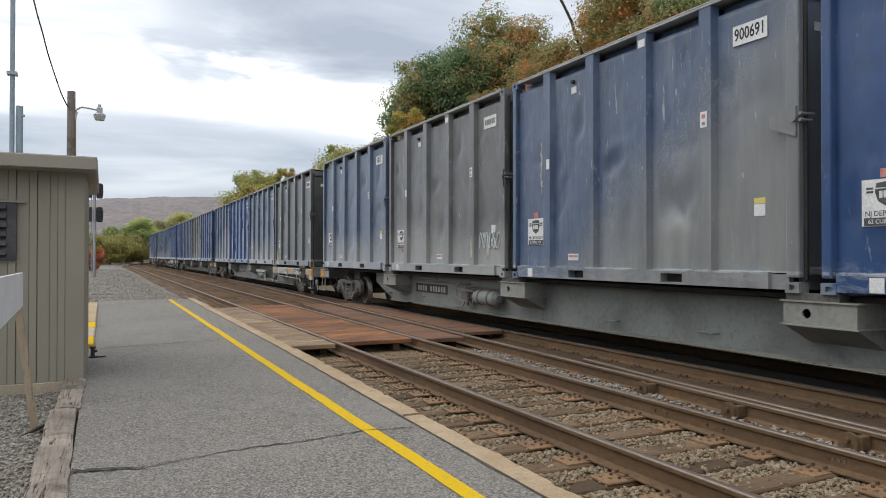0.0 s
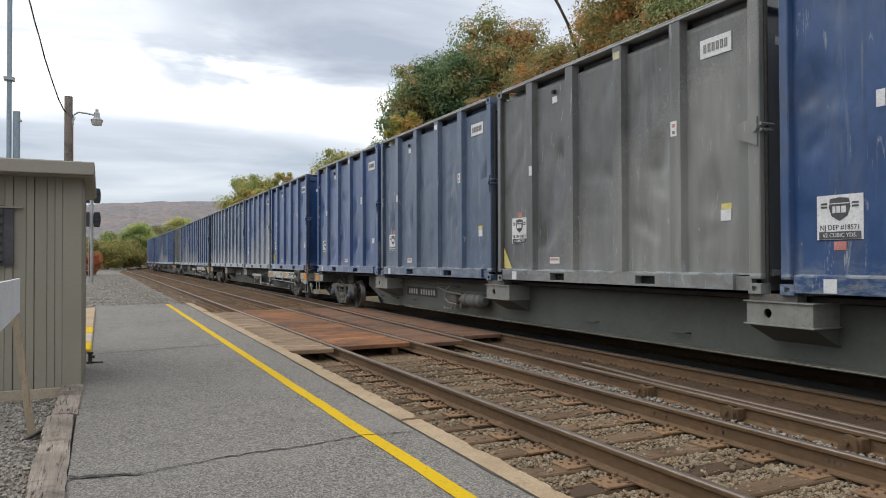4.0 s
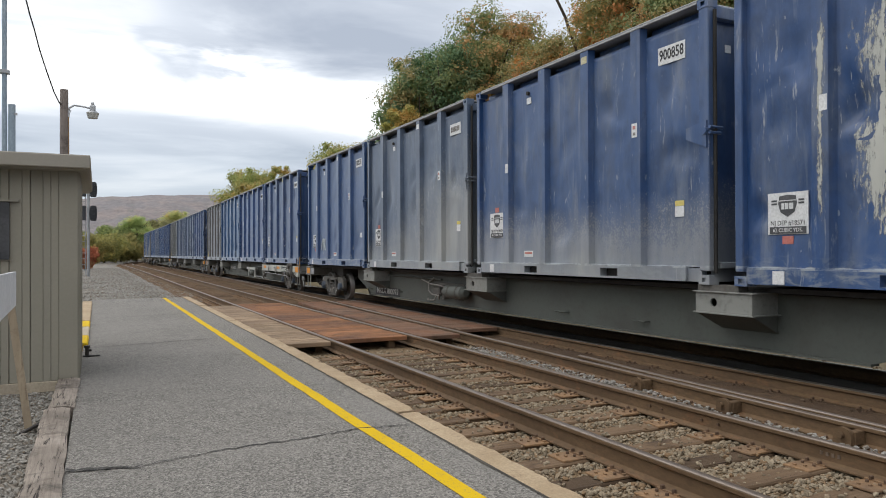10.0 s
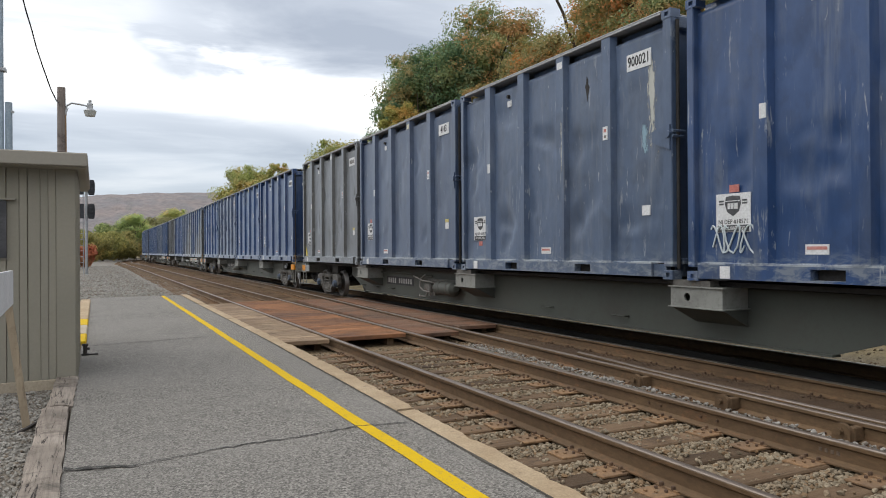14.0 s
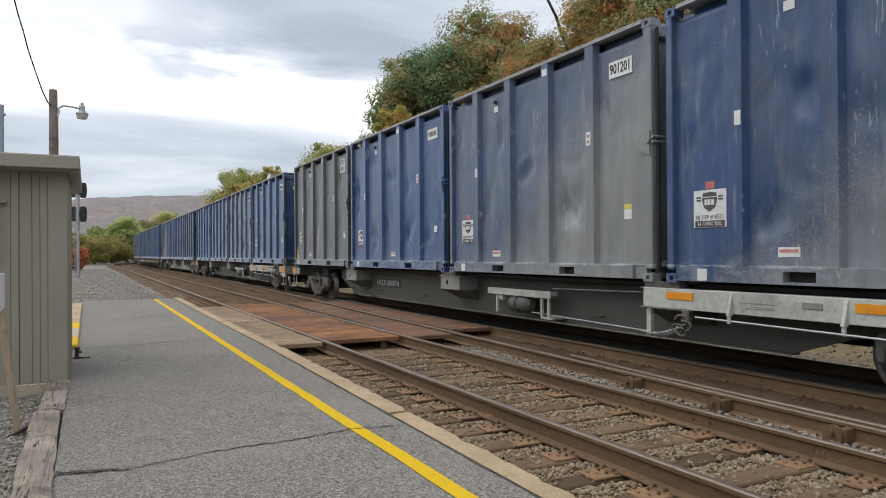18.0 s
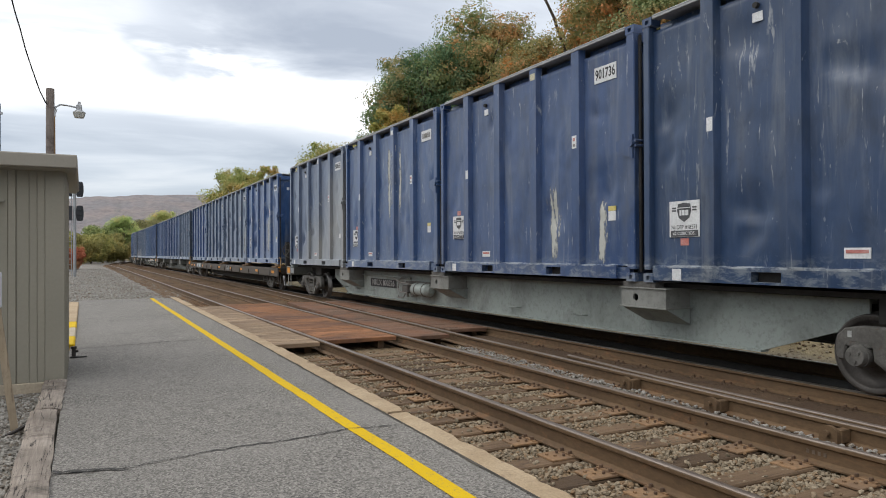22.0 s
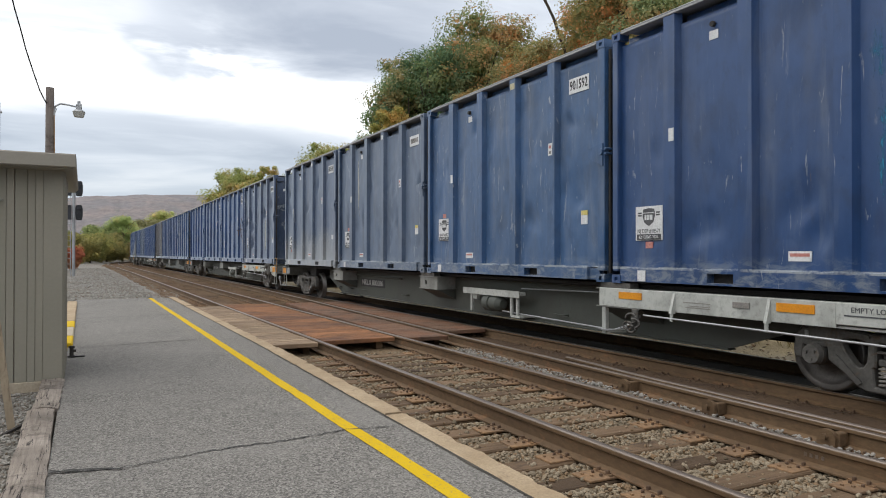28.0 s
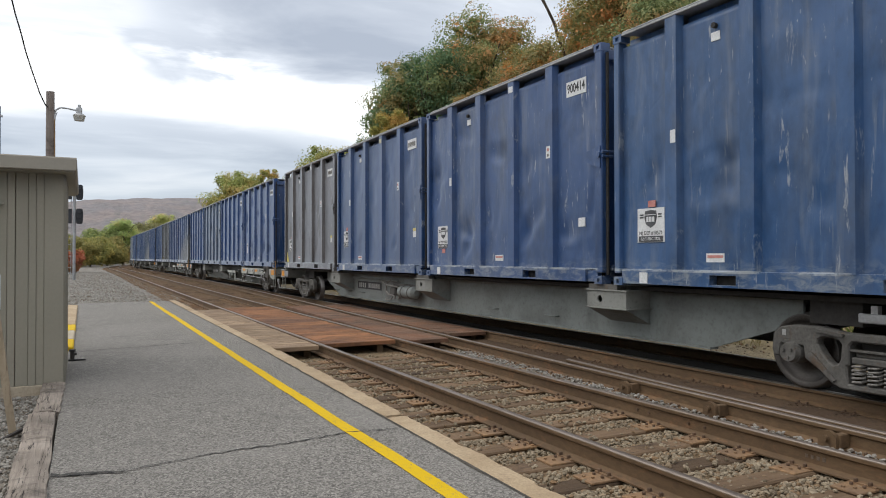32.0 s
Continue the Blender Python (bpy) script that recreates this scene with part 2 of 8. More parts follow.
# ------------------------------------------------------------------ the line of the tracks
def line_of_track():
    ds, s, x, y, h = 0.5, -80.0, 0.0, -80.0, 0.0
    rows = []
    while s < 720:
        rows.append((x, y, h))
        k = 0 if s < 60 else (-1 / 4000 if s < 110 else (1 / 250 if h < 0.35 else 0))
        x, y, h, s = x + ds * math.sin(h + k * ds / 2), y + ds * math.cos(h + k * ds / 2), h + k * ds, s + ds
    return rows


LINE = line_of_track()


def at_track(s, across):
    """Place and heading at s metres along the line, so far to the right of the camera's own line."""
    q = (s + 80) / 0.5
    i = min(max(int(q), 0), len(LINE) - 2)
    w = q - i
    a, b = LINE[i], LINE[i + 1]
    x, y, h = (a[k] * (1 - w) + b[k] * w for k in range(3))
    return x + across * math.cos(h), y - across * math.sin(h), h

# ------------------------------------------------------------------ materials
class Nodes:
    def __init__(self, name):
        self.mat = bpy.data.materials.new(name)
        self.mat.use_nodes = True
        self.t = self.mat.node_tree
        self.b = next(n for n in self.t.nodes if n.type == "BSDF_PRINCIPLED")
        self.co = None

    def node(self, kind, **inputs):
        n = self.t.nodes.new(kind)
        for k, v in inputs.items():
            self.put(n.inputs[k.replace("_", " ")], v)
        return n

    def put(self, socket, v):
        if isinstance(v, bpy.types.NodeSocket):
            self.t.links.new(v, socket)
        elif isinstance(v, (tuple, list)) and socket.type == "RGBA" and len(v) == 3:
            socket.default_value = (*v, 1)
        else:
            socket.default_value = v

    def coords(self, stretch=(1, 1, 1), shift=None, turn=(0, 0, 0)):
        tc = self.node("ShaderNodeTexCoord")
        m = self.node("ShaderNodeMapping", Vector=tc.outputs["Object"], Scale=stretch, Rotation=turn)
        if shift is not None:
            self.put(m.inputs["Location"], shift)
        return m.outputs[0]

    def seed(self):
        """A shift of the pattern from object to object."""
        o = self.node("ShaderNodeObjectInfo")
        k = self.node("ShaderNodeMath", )
        k.operation = "MULTIPLY"
        self.put(k.inputs[0], o.outputs["Random"])
        k.inputs[1].default_value = 37.0
        c = self.node("ShaderNodeCombineXYZ", X=k.outputs[0], Y=k.outputs[0], Z=k.outputs[0])
        return c.outputs[0]

    def noise(self, scale, detail=4.0, rough=0.55, co=None, warp=0.0):
        n = self.node("ShaderNodeTexNoise", Scale=scale, Detail=detail, Roughness=rough, Distortion=warp)
        if co is not None:
            self.put(n.inputs["Vector"], co)
        return n.outputs["Fac"]

    def ramp(self, fac, lo, hi, a=(0, 0, 0), b=(1, 1, 1)):
        n = self.node("ShaderNodeValToRGB")
        e = n.color_ramp.elements
        e[0].position, e[0].color = lo, (*a, 1)
        e[1].position, e[1].color = hi, (*b, 1)
        self.put(n.inputs[0], fac)
        return n.outputs[0]

    def mix(self, fac, a, b, how="MIX"):
        n = self.node("ShaderNodeMix")
        n.data_type, n.blend_type = "RGBA", how
        self.put(n.inputs["Factor"], fac)
        self.put(n.inputs["A"], a)
        self.put(n.inputs["B"], b)
        return n.outputs["Result"]

    def maths(self, op, a, b=0.0, c=0.0):
        n = self.node("ShaderNodeMath")
        n.operation = op
        for k, v in enumerate((a, b, c)):
            self.put(n.inputs[k], v)
        return n.outputs[0]

    def bump(self, height, strength=0.3, distance=0.01):
        n = self.node("ShaderNodeBump", Height=height, Strength=strength, Distance=distance)
        self.put(self.b.inputs["Normal"], n.outputs[0])

    def done(self, colour, rough=0.8, metal=0.0, spec=0.5):
        self.put(self.b.inputs["Base Color"], colour)
        self.put(self.b.inputs["Roughness"], rough)
        self.put(self.b.inputs["Metallic"], metal)
        self.put(self.b.inputs["Specular IOR Level"], spec)
        return self.mat


def worn(name, base, other, rough=0.75, metal=0.0, big=1.2, small=18.0, bump=0.25, depth=0.008, stretch=(1, 1, 1), third=None, spec=0.4, grain=0.55):
    """Two tones in large patches, a fine grain, and a fine relief."""
    n = Nodes(name)
    co = n.coords(stretch, n.seed())
    patches = n.ramp(n.noise(big, 5, 0.6, co, 0.4), 0.38, 0.64)
    c = n.mix(patches, base, other)
    g = n.noise(small, 4, 0.65, co)
    if third:
        c = n.mix(n.ramp(n.noise(big * 3.1, 6, 0.7, co, 0.8), 0.56, 0.68), c, third)
    dark = tuple(0.55 * x for x in base)
    c = n.mix(n.ramp(g, 0.32, 0.62, (grain,) * 3, (0, 0, 0)), c, dark)
    n.bump(g, bump, depth)
    return n.done(c, rough, metal, spec)


def container_paint(name, dust, scuff, lean=0.0, film=((0.25, 0.255, 0.245), (0.39, 0.388, 0.36))):
    """Sheet-steel paint. The object's colour is the paint; its alpha shifts the pattern. dust: pale cement dust sprayed up from the sill, higher towards one end by lean, in the colours of film; scuff: scraped and chalked spots."""
    n = Nodes(name)
    o = n.node("ShaderNodeObjectInfo")
    k = n.maths("MULTIPLY", o.outputs["Alpha"], 53.0)
    sh = n.node("ShaderNodeCombineXYZ", X=k, Y=k, Z=n.maths("MULTIPLY", k, 0.7)).outputs[0]
    co = n.coords((1, 1, 1), sh)
    tall = n.coords((1, 1, 0.14), sh)
    mid = n.coords((1, 1, 0.45), sh)
    paint = o.outputs["Color"]
    place = n.node("ShaderNodeSeparateXYZ", Vector=n.node("ShaderNodeTexCoord").outputs["Object"])
    z = place.outputs["Z"]
    any_wear = min(1, dust + scuff)
    chalk = n.node("ShaderNodeHueSaturation", Saturation=0.86, Value=1.7, Color=paint).outputs[0]
    deep = n.node("ShaderNodeHueSaturation", Saturation=1.05, Value=0.5, Color=paint).outputs[0]
    big = n.noise(0.6, 2.5, 0.5, co, 0.3)
    c = n.mix(n.ramp(big, 0.36, 0.70, (0, 0, 0), (0.4 + 0.2 * any_wear,) * 3), paint, chalk)
    c = n.mix(n.ramp(n.noise(1.5, 3, 0.5, co, 0.3), 0.52, 0.74, (0, 0, 0), (0.6,) * 3), c, deep)
    # soft grey-brown stains hanging down the sheets
    stain = n.ramp(n.noise(2.6, 4, 0.55, tall, 0.2), 0.50, 0.76, (0, 0, 0), (0.30 + 0.25 * any_wear,) * 3)
    c = n.mix(stain, c, (0.085, 0.090, 0.098))
    smear = n.ramp(n.noise(1.9, 5, 0.6, mid, 0.5), 0.56, 0.78, (0, 0, 0), (0.14 + 0.36 * any_wear,) * 3)
    c = n.mix(smear, c, (0.155, 0.175, 0.205))
    # pale washes down the sheets, a hand wide
    wash = n.ramp(n.noise(4.2, 5, 0.6, n.coords((1, 1, 0.10), sh), 0.3), 0.52, 0.72, (0, 0, 0), (0.30 + 0.25 * any_wear,) * 3)
    wash = n.maths("MULTIPLY", wash, n.ramp(n.noise(1.3, 3, 0.55, mid, 0.3), 0.40, 0.62))
    c = n.mix(wash, c, (0.23, 0.25, 0.275))
    # mottling of hand-size patches
    mott = n.noise(7.0, 5, 0.65, n.coords((1, 1, 0.5), sh), 0.3)
    c = n.mix(n.ramp(mott, 0.48, 0.70, (0, 0, 0), (0.18 + 0.25 * any_wear,) * 3), c, chalk)
    c = n.mix(n.ramp(mott, 0.30, 0.46, (0.4,) * 3, (0, 0, 0)), c, deep)
    # thin pale drips
    drips = n.ramp(n.noise(11.0, 4, 0.6, n.coords((1, 1, 0.06), sh), 0.15), 0.62, 0.76, (0, 0, 0), (0.26 + 0.3 * any_wear,) * 3)
    drips = n.maths("MULTIPLY", drips, n.ramp(n.noise(0.9, 2, 0.5, co), 0.45, 0.62))
    c = n.mix(drips, c, (0.30, 0.31, 0.305))
    if dust:
        # a fine speckle that thickens downwards into an even grey film
        sway = n.maths("MULTIPLY", n.maths("SUBTRACT", n.noise(0.55, 3, 0.5, co, 0.2), 0.5), 2.4 * dust)
        runs = n.maths("MULTIPLY", n.maths("SUBTRACT", n.noise(3.2, 4, 0.6, tall, 0.2), 0.5), 0.5 * dust)
        lift = n.maths("SUBTRACT", 1.0, n.maths("DIVIDE", n.maths("ADD", n.maths("ADD", z, n.maths("MULTIPLY", place.outputs["Y"], lean)), n.maths("ADD", sway, runs)), 0.25 + 1.95 * dust))
        speck = n.noise(38.0, 4, 0.75, co)
        blot = n.noise(9.0, 4, 0.65, n.coords((1, 1, 0.7), sh), 0.4)
        grains = n.maths("ADD", lift, n.maths("ADD", n.maths("MULTIPLY", n.maths("SUBTRACT", speck, 0.5), 2.0), n.maths("MULTIPLY", n.maths("SUBTRACT", blot, 0.5), 0.8)))
        cover = n.maths("MAXIMUM", n.ramp(grains, 0.34, 0.56, (0, 0, 0), (0.62,) * 3), n.ramp(lift, 0.10, 1.10, (0, 0, 0), (0.82,) * 3))
        c = n.mix(cover, c, n.mix(n.ramp(n.noise(2.4, 4, 0.6, tall), 0.35, 0.65), *film))
    # flecks knocked out of the paint, longer than wide, in loose flocks
    v = n.node("ShaderNodeTexVoronoi", Vector=mid, Scale=17.0)
    pick = n.node("ShaderNodeSeparateColor", Color=v.outputs["Color"])
    flock = n.ramp(n.noise(1.1, 3, 0.6, co), 0.44, 0.66, (0.0,) * 3, (1, 1, 1))
    few = n.maths("GREATER_THAN", n.maths("ADD", pick.outputs[0], n.maths("MULTIPLY", flock, 0.10 + 0.16 * scuff)), 0.965)
    size = n.maths("MULTIPLY", n.maths("MULTIPLY", pick.outputs[1], pick.outputs[1]), 0.15 + 0.09 * scuff)
    ragged = n.maths("ADD", v.outputs["Distance"], n.maths("MULTIPLY", n.maths("SUBTRACT", n.noise(55, 3, 0.75, co), 0.5), 0.42))
    fleck = n.maths("MULTIPLY", few, n.maths("LESS_THAN", ragged, size))
    c = n.mix(n.maths("MULTIPLY", fleck, n.maths("MULTIPLY", pick.outputs[2], 0.55)), c, (0.38, 0.41, 0.42))
    # upright scrapes from the loading forks and from box against box
    scrape = n.ramp(n.noise(2.2, 5, 0.6, n.coords((1, 6.5, 0.85), sh), 0.9), 0.635 - 0.03 * scuff, 0.665 - 0.02 * scuff, (0, 0, 0), (0.8,) * 3)
    scrape = n.maths("MULTIPLY", scrape, n.ramp(n.noise(24.0, 4, 0.7, n.coords((1, 1, 0.3), sh)), 0.38, 0.56))
    c = n.mix(n.maths("MULTIPLY", scrape, n.ramp(n.noise(0.8, 2, 0.5, n.coords((1, 1, 1), sh)), 0.42, 0.60)), c, (0.33, 0.35, 0.36))
    # the sill and the foot of the sheets are rubbed pale
    foot = n.node("ShaderNodeMapRange", Value=z)
    for key, val in (("From Min", 0.40), ("From Max", 0.16), ("To Min", 0.0), ("To Max", 0.6)):
        foot.inputs[key].default_value = val
    rub = n.maths("MULTIPLY", foot.outputs[0], n.ramp(n.noise(6.5, 6, 0.72, n.coords((1, 0.5, 1.2), sh), 0.6), 0.47, 0.60))
    c = n.mix(rub, c, (0.25, 0.275, 0.285))
    edge = n.maths("MULTIPLY", n.maths("GREATER_THAN", z, 0.203), n.maths("LESS_THAN", z, 0.238))
    edge = n.maths("MULTIPLY", edge, n.ramp(n.noise(2.2, 6, 0.7, co, 0.4), 0.44, 0.56, (0, 0, 0), (0.75,) * 3))
    c = n.mix(edge, c, (0.40, 0.43, 0.44))
    chips = n.ramp(n.noise(5.0, 7, 0.7, mid, 0.5), 0.715 - 0.055 * scuff, 0.745 - 0.045 * scuff, (0, 0, 0), (0.75,) * 3)
    c = n.mix(chips, c, (0.40, 0.42, 0.42))
    rust = n.ramp(n.noise(3.1, 7, 0.7, tall, 0.3), 0.70 - 0.02 * scuff, 0.77, (0, 0, 0), (0.75,) * 3)
    c = n.mix(rust, c, (0.13, 0.08, 0.05))
    # a slow wave in the sheet, and short folds in it
    slow = n.noise(1.1, 1.0, 0.4, n.coords((1, 1, 0.7), sh), 0.2)
    fold = n.maths("ABSOLUTE", n.maths("SUBTRACT", n.noise(1.7, 2.0, 0.45, n.coords((1, 1.2, 0.8), sh), 0.4), 0.5))
    fold = n.maths("MULTIPLY", n.ramp(fold, 0.0, 0.07, (1, 1, 1), (0, 0, 0)), n.ramp(n.noise(0.9, 1.0, 0.4, co), 0.5, 0.66))
    fine = n.noise(70, 2, 0.6, co)
    relief = n.maths("ADD", n.maths("MULTIPLY", slow, 0.75), n.maths("MULTIPLY", fold, -0.03 - 0.03 * scuff))
    n.bump(n.maths("ADD", relief, n.maths("MULTIPLY", fine, 0.006)), 0.5, 0.07)
    n.b.inputs["Sheen Weight"].default_value = 0.58
    n.b.inputs["Sheen Roughness"].default_value = 0.45
    n.b.inputs["Sheen Tint"].default_value = (0.70, 0.80, 0.94, 1)
    return n.done(c, n.ramp(big, 0.3, 0.7, (0.30,) * 3, (0.48,) * 3), 0.0, 0.5)


def tinted(name, rough=0.8, metal=0.0, small=14.0, big=1.0, dirt=(0.06, 0.055, 0.05), amount=0.6, bump=0.2):
    """Paint of the object's own colour under dirt."""
    n = Nodes(name)
    o = n.node("ShaderNodeObjectInfo")
    co = n.coords((1, 1, 1), n.seed())
    c = n.mix(n.ramp(n.noise(big, 6, 0.65, co, 0.5), 0.46, 0.72, (0, 0, 0), (amount,) * 3), o.outputs["Color"], dirt)
    g = n.noise(small, 5, 0.7, co)
    c = n.mix(n.ramp(g, 0.5, 0.75, (0, 0, 0), (0.45,) * 3), c, dirt)
    n.bump(g, bump, 0.006)
    return n.done(c, rough, metal, 0.4)


def leaves(name, a, b, c3):
    n = Nodes(name)
    g = n.node("ShaderNodeNewGeometry")
    o = n.node("ShaderNodeObjectInfo")
    co = n.coords((1, 1, 1))
    patch = n.noise(0.36, 3, 0.6, co)
    c = n.mix(n.ramp(g.outputs["Random Per Island"], 0.0, 1.0), a, b)
    c = n.mix(n.ramp(n.maths("ADD", patch, n.maths("MULTIPLY", g.outputs["Random Per Island"], 0.05)), 0.54, 0.66), c, c3)
    c = n.mix(0.8, c, o.outputs["Color"], "MULTIPLY")
    m = n.done(c, 0.6, 0.0, 0.25)
    tr = n.node("ShaderNodeBsdfTranslucent", Color=c)
    mx = n.node("ShaderNodeMixShader")
    mx.inputs[0].default_value = 0.32
    out = next(k for k in n.t.nodes if k.type == "OUTPUT_MATERIAL")
    n.t.links.new(n.b.outputs[0], mx.inputs[1])
    n.t.links.new(tr.outputs[0], mx.inputs[2])
    n.t.links.new(mx.outputs[0], out.inputs[0])
    return m


def residue(name, a, b):
    """Pale dried runs with gaps between them, densest along the middle of the sheet."""
    n = Nodes(name)
    g = n.node("ShaderNodeSeparateXYZ", Vector=n.node("ShaderNodeTexCoord").outputs["Generated"])
    mid = n.maths("SUBTRACT", 1.0, n.maths("ABSOLUTE", n.maths("MULTIPLY", n.maths("SUBTRACT", g.outputs["Y"], 0.5), 2.0)))
    ends = n.maths("SUBTRACT", 1.0, n.maths("POWER", n.maths("ABSOLUTE", n.maths("MULTIPLY", n.maths("SUBTRACT", g.outputs["Z"], 0.5), 2.0)), 4.0))
    sd = n.seed()
    runs = n.noise(8.0, 6, 0.65, n.coords((1, 1, 0.14), sd), 0.5)
    spots = n.noise(22.0, 5, 0.7, n.coords((1, 1, 0.4), sd), 0.3)
    wet = n.maths("ADD", n.maths("MULTIPLY", runs, 0.62), n.maths("MULTIPLY", spots, 0.38))
    wet = n.maths("ADD", wet, n.maths("MULTIPLY", n.maths("SUBTRACT", n.maths("MULTIPLY", mid, ends), 0.62), 0.26))
    cover = n.ramp(wet, 0.465, 0.555, (0, 0, 0), (0.88,) * 3)
    c = n.mix(n.noise(3.0, 4, 0.6, n.coords((1, 1, 0.3), sd)), a, b)
    m = n.done(c, 0.7, 0.0, 0.4)
    mx = n.node("ShaderNodeMixShader")
    out = next(k for k in n.t.nodes if k.type == "OUTPUT_MATERIAL")
    n.put(mx.inputs[0], cover)
    n.t.links.new(n.node("ShaderNodeBsdfTransparent").outputs[0], mx.inputs[1])
    n.t.links.new(n.b.outputs[0], mx.inputs[2])
    n.t.links.new(mx.outputs[0], out.inputs[0])
    return m


def asphalt():
    n = Nodes("asphalt")
    co = n.coords()
    stones = n.node("ShaderNodeTexVoronoi", Vector=co, Scale=78.0)
    grain = n.noise(160, 3, 0.7, co)
    c = n.mix(n.ramp(stones.outputs["Color"], 0.2, 0.9), (0.066, 0.060, 0.053), (0.385, 0.362, 0.322))
    c = n.mix(n.ramp(grain, 0.4, 0.66, (0.0,) * 3, (0.75,) * 3), c, (0.104, 0.096, 0.086))
    c = n.mix(n.ramp(n.noise(0.5, 5, 0.6, co, 0.6), 0.4, 0.68, (0, 0, 0), (0.45,) * 3), c, (0.225, 0.210, 0.190))
    c = n.mix(n.ramp(n.noise(1.9, 7, 0.7, co, 0.9), 0.56, 0.72, (0, 0, 0), (0.6,) * 3), c, (0.092, 0.086, 0.08))
    n.bump(n.maths("ADD", stones.outputs["Distance"], n.maths("MULTIPLY", grain, 0.6)), 0.55, 0.005)
    return n.done(c, 0.85, 0.0, 0.35)


def gravel_ground(name, a, b, c3, scale=26.0, patch=0.35, soil=False):
    n = Nodes(name)
    co = n.coords()
    v = n.node("ShaderNodeTexVoronoi", Vector=co, Scale=scale)
    c = n.mix(n.ramp(v.outputs["Color"], 0.05, 0.95), a, b)
    c = n.mix(n.ramp(n.noise(patch, 6, 0.65, co, 0.6), 0.45, 0.66), c, c3)
    c = n.mix(n.ramp(v.outputs["Distance"], 0.4, 0.8, (0, 0, 0), (0.5,) * 3), c, (0.05, 0.045, 0.038))
    if soil:
        # past the far track the gravel gives way to trodden tan soil
        x = n.node("ShaderNodeSeparateXYZ", Vector=co).outputs["X"]
        edge = n.maths("ADD", x, n.maths("MULTIPLY", n.noise(0.6, 4, 0.6, co), 2.4))
        far = n.node("ShaderNodeMapRange", Value=edge)
        for key, val in (("From Min", 10.6), ("From Max", 12.0), ("To Min", 0.0), ("To Max", 1.0)):
            far.inputs[key].default_value = val
        c = n.mix(far.outputs[0], c, n.mix(n.ramp(n.noise(2.4, 5, 0.65, co, 0.4), 0.36, 0.66), (0.20, 0.155, 0.085), (0.33, 0.265, 0.15)))
    n.bump(n.maths("SUBTRACT", 1.0, v.outputs["Distance"]), 0.8, 0.03)
    return n.done(c, 0.9, 0.0, 0.3)


def timber(name, a, b, crack, along=(1.2, 22, 14), split=0.60, vary=0.62, stain=None):
    n = Nodes(name)
    sd = n.seed()
    co = n.coords(along, sd)
    g = n.noise(1.6, 6, 0.7, co, 0.5)
    c = n.mix(n.ramp(g, 0.3, 0.7), a, b)
    c = n.mix(n.ramp(n.noise(0.9, 5, 0.6, n.coords((1, 1, 1), sd), 0.4), 0.45, 0.7, (0, 0, 0), (0.7,) * 3), c, tuple(0.55 * x for x in a))
    tone = n.maths("ADD", 1.0 - 0.6 * vary, n.maths("MULTIPLY", n.node("ShaderNodeObjectInfo").outputs["Random"], vary))
    c = n.mix(1.0, c, n.node("ShaderNodeCombineXYZ", X=tone, Y=tone, Z=tone).outputs[0], "MULTIPLY")
    c = n.mix(n.ramp(n.noise(2.6, 6, 0.7, n.coords((0.7, 1, 1), sd), 0.4), 0.54, 0.66, (0, 0, 0), (0.6,) * 3), c, crack)
    c = n.mix(n.ramp(n.noise(1.0, 8, 0.75, co, 1.2), split, split + 0.06), c, crack)
    if stain:
        # grease and rust trodden over several boards at once
        place = n.node("ShaderNodeNewGeometry").outputs["Position"]
        c = n.mix(n.ramp(n.noise(0.75, 5, 0.6, place, 0.5), 0.44, 0.62, (0, 0, 0), (0.8,) * 3), c, stain)
    n.bump(g, 0.8, 0.015)
    return n.done(c, 0.88, 0.0, 0.3)


def painted_line():
    n = Nodes("yellow_line_paint")
    co = n.coords()
    wear = n.ramp(n.noise(34, 7, 0.75, co, 0.4), 0.56, 0.68, (0, 0, 0), (0.8,) * 3)
    c = n.mix(n.noise(1.6, 4, 0.6, co), (0.56, 0.36, 0.004), (0.65, 0.43, 0.008))
    c = n.mix(wear, c, (0.16, 0.15, 0.13))
    n.bump(n.noise(120, 3, 0.7, co), 0.4, 0.004)
    return n.done(c, 0.85, 0.0, 0.2)


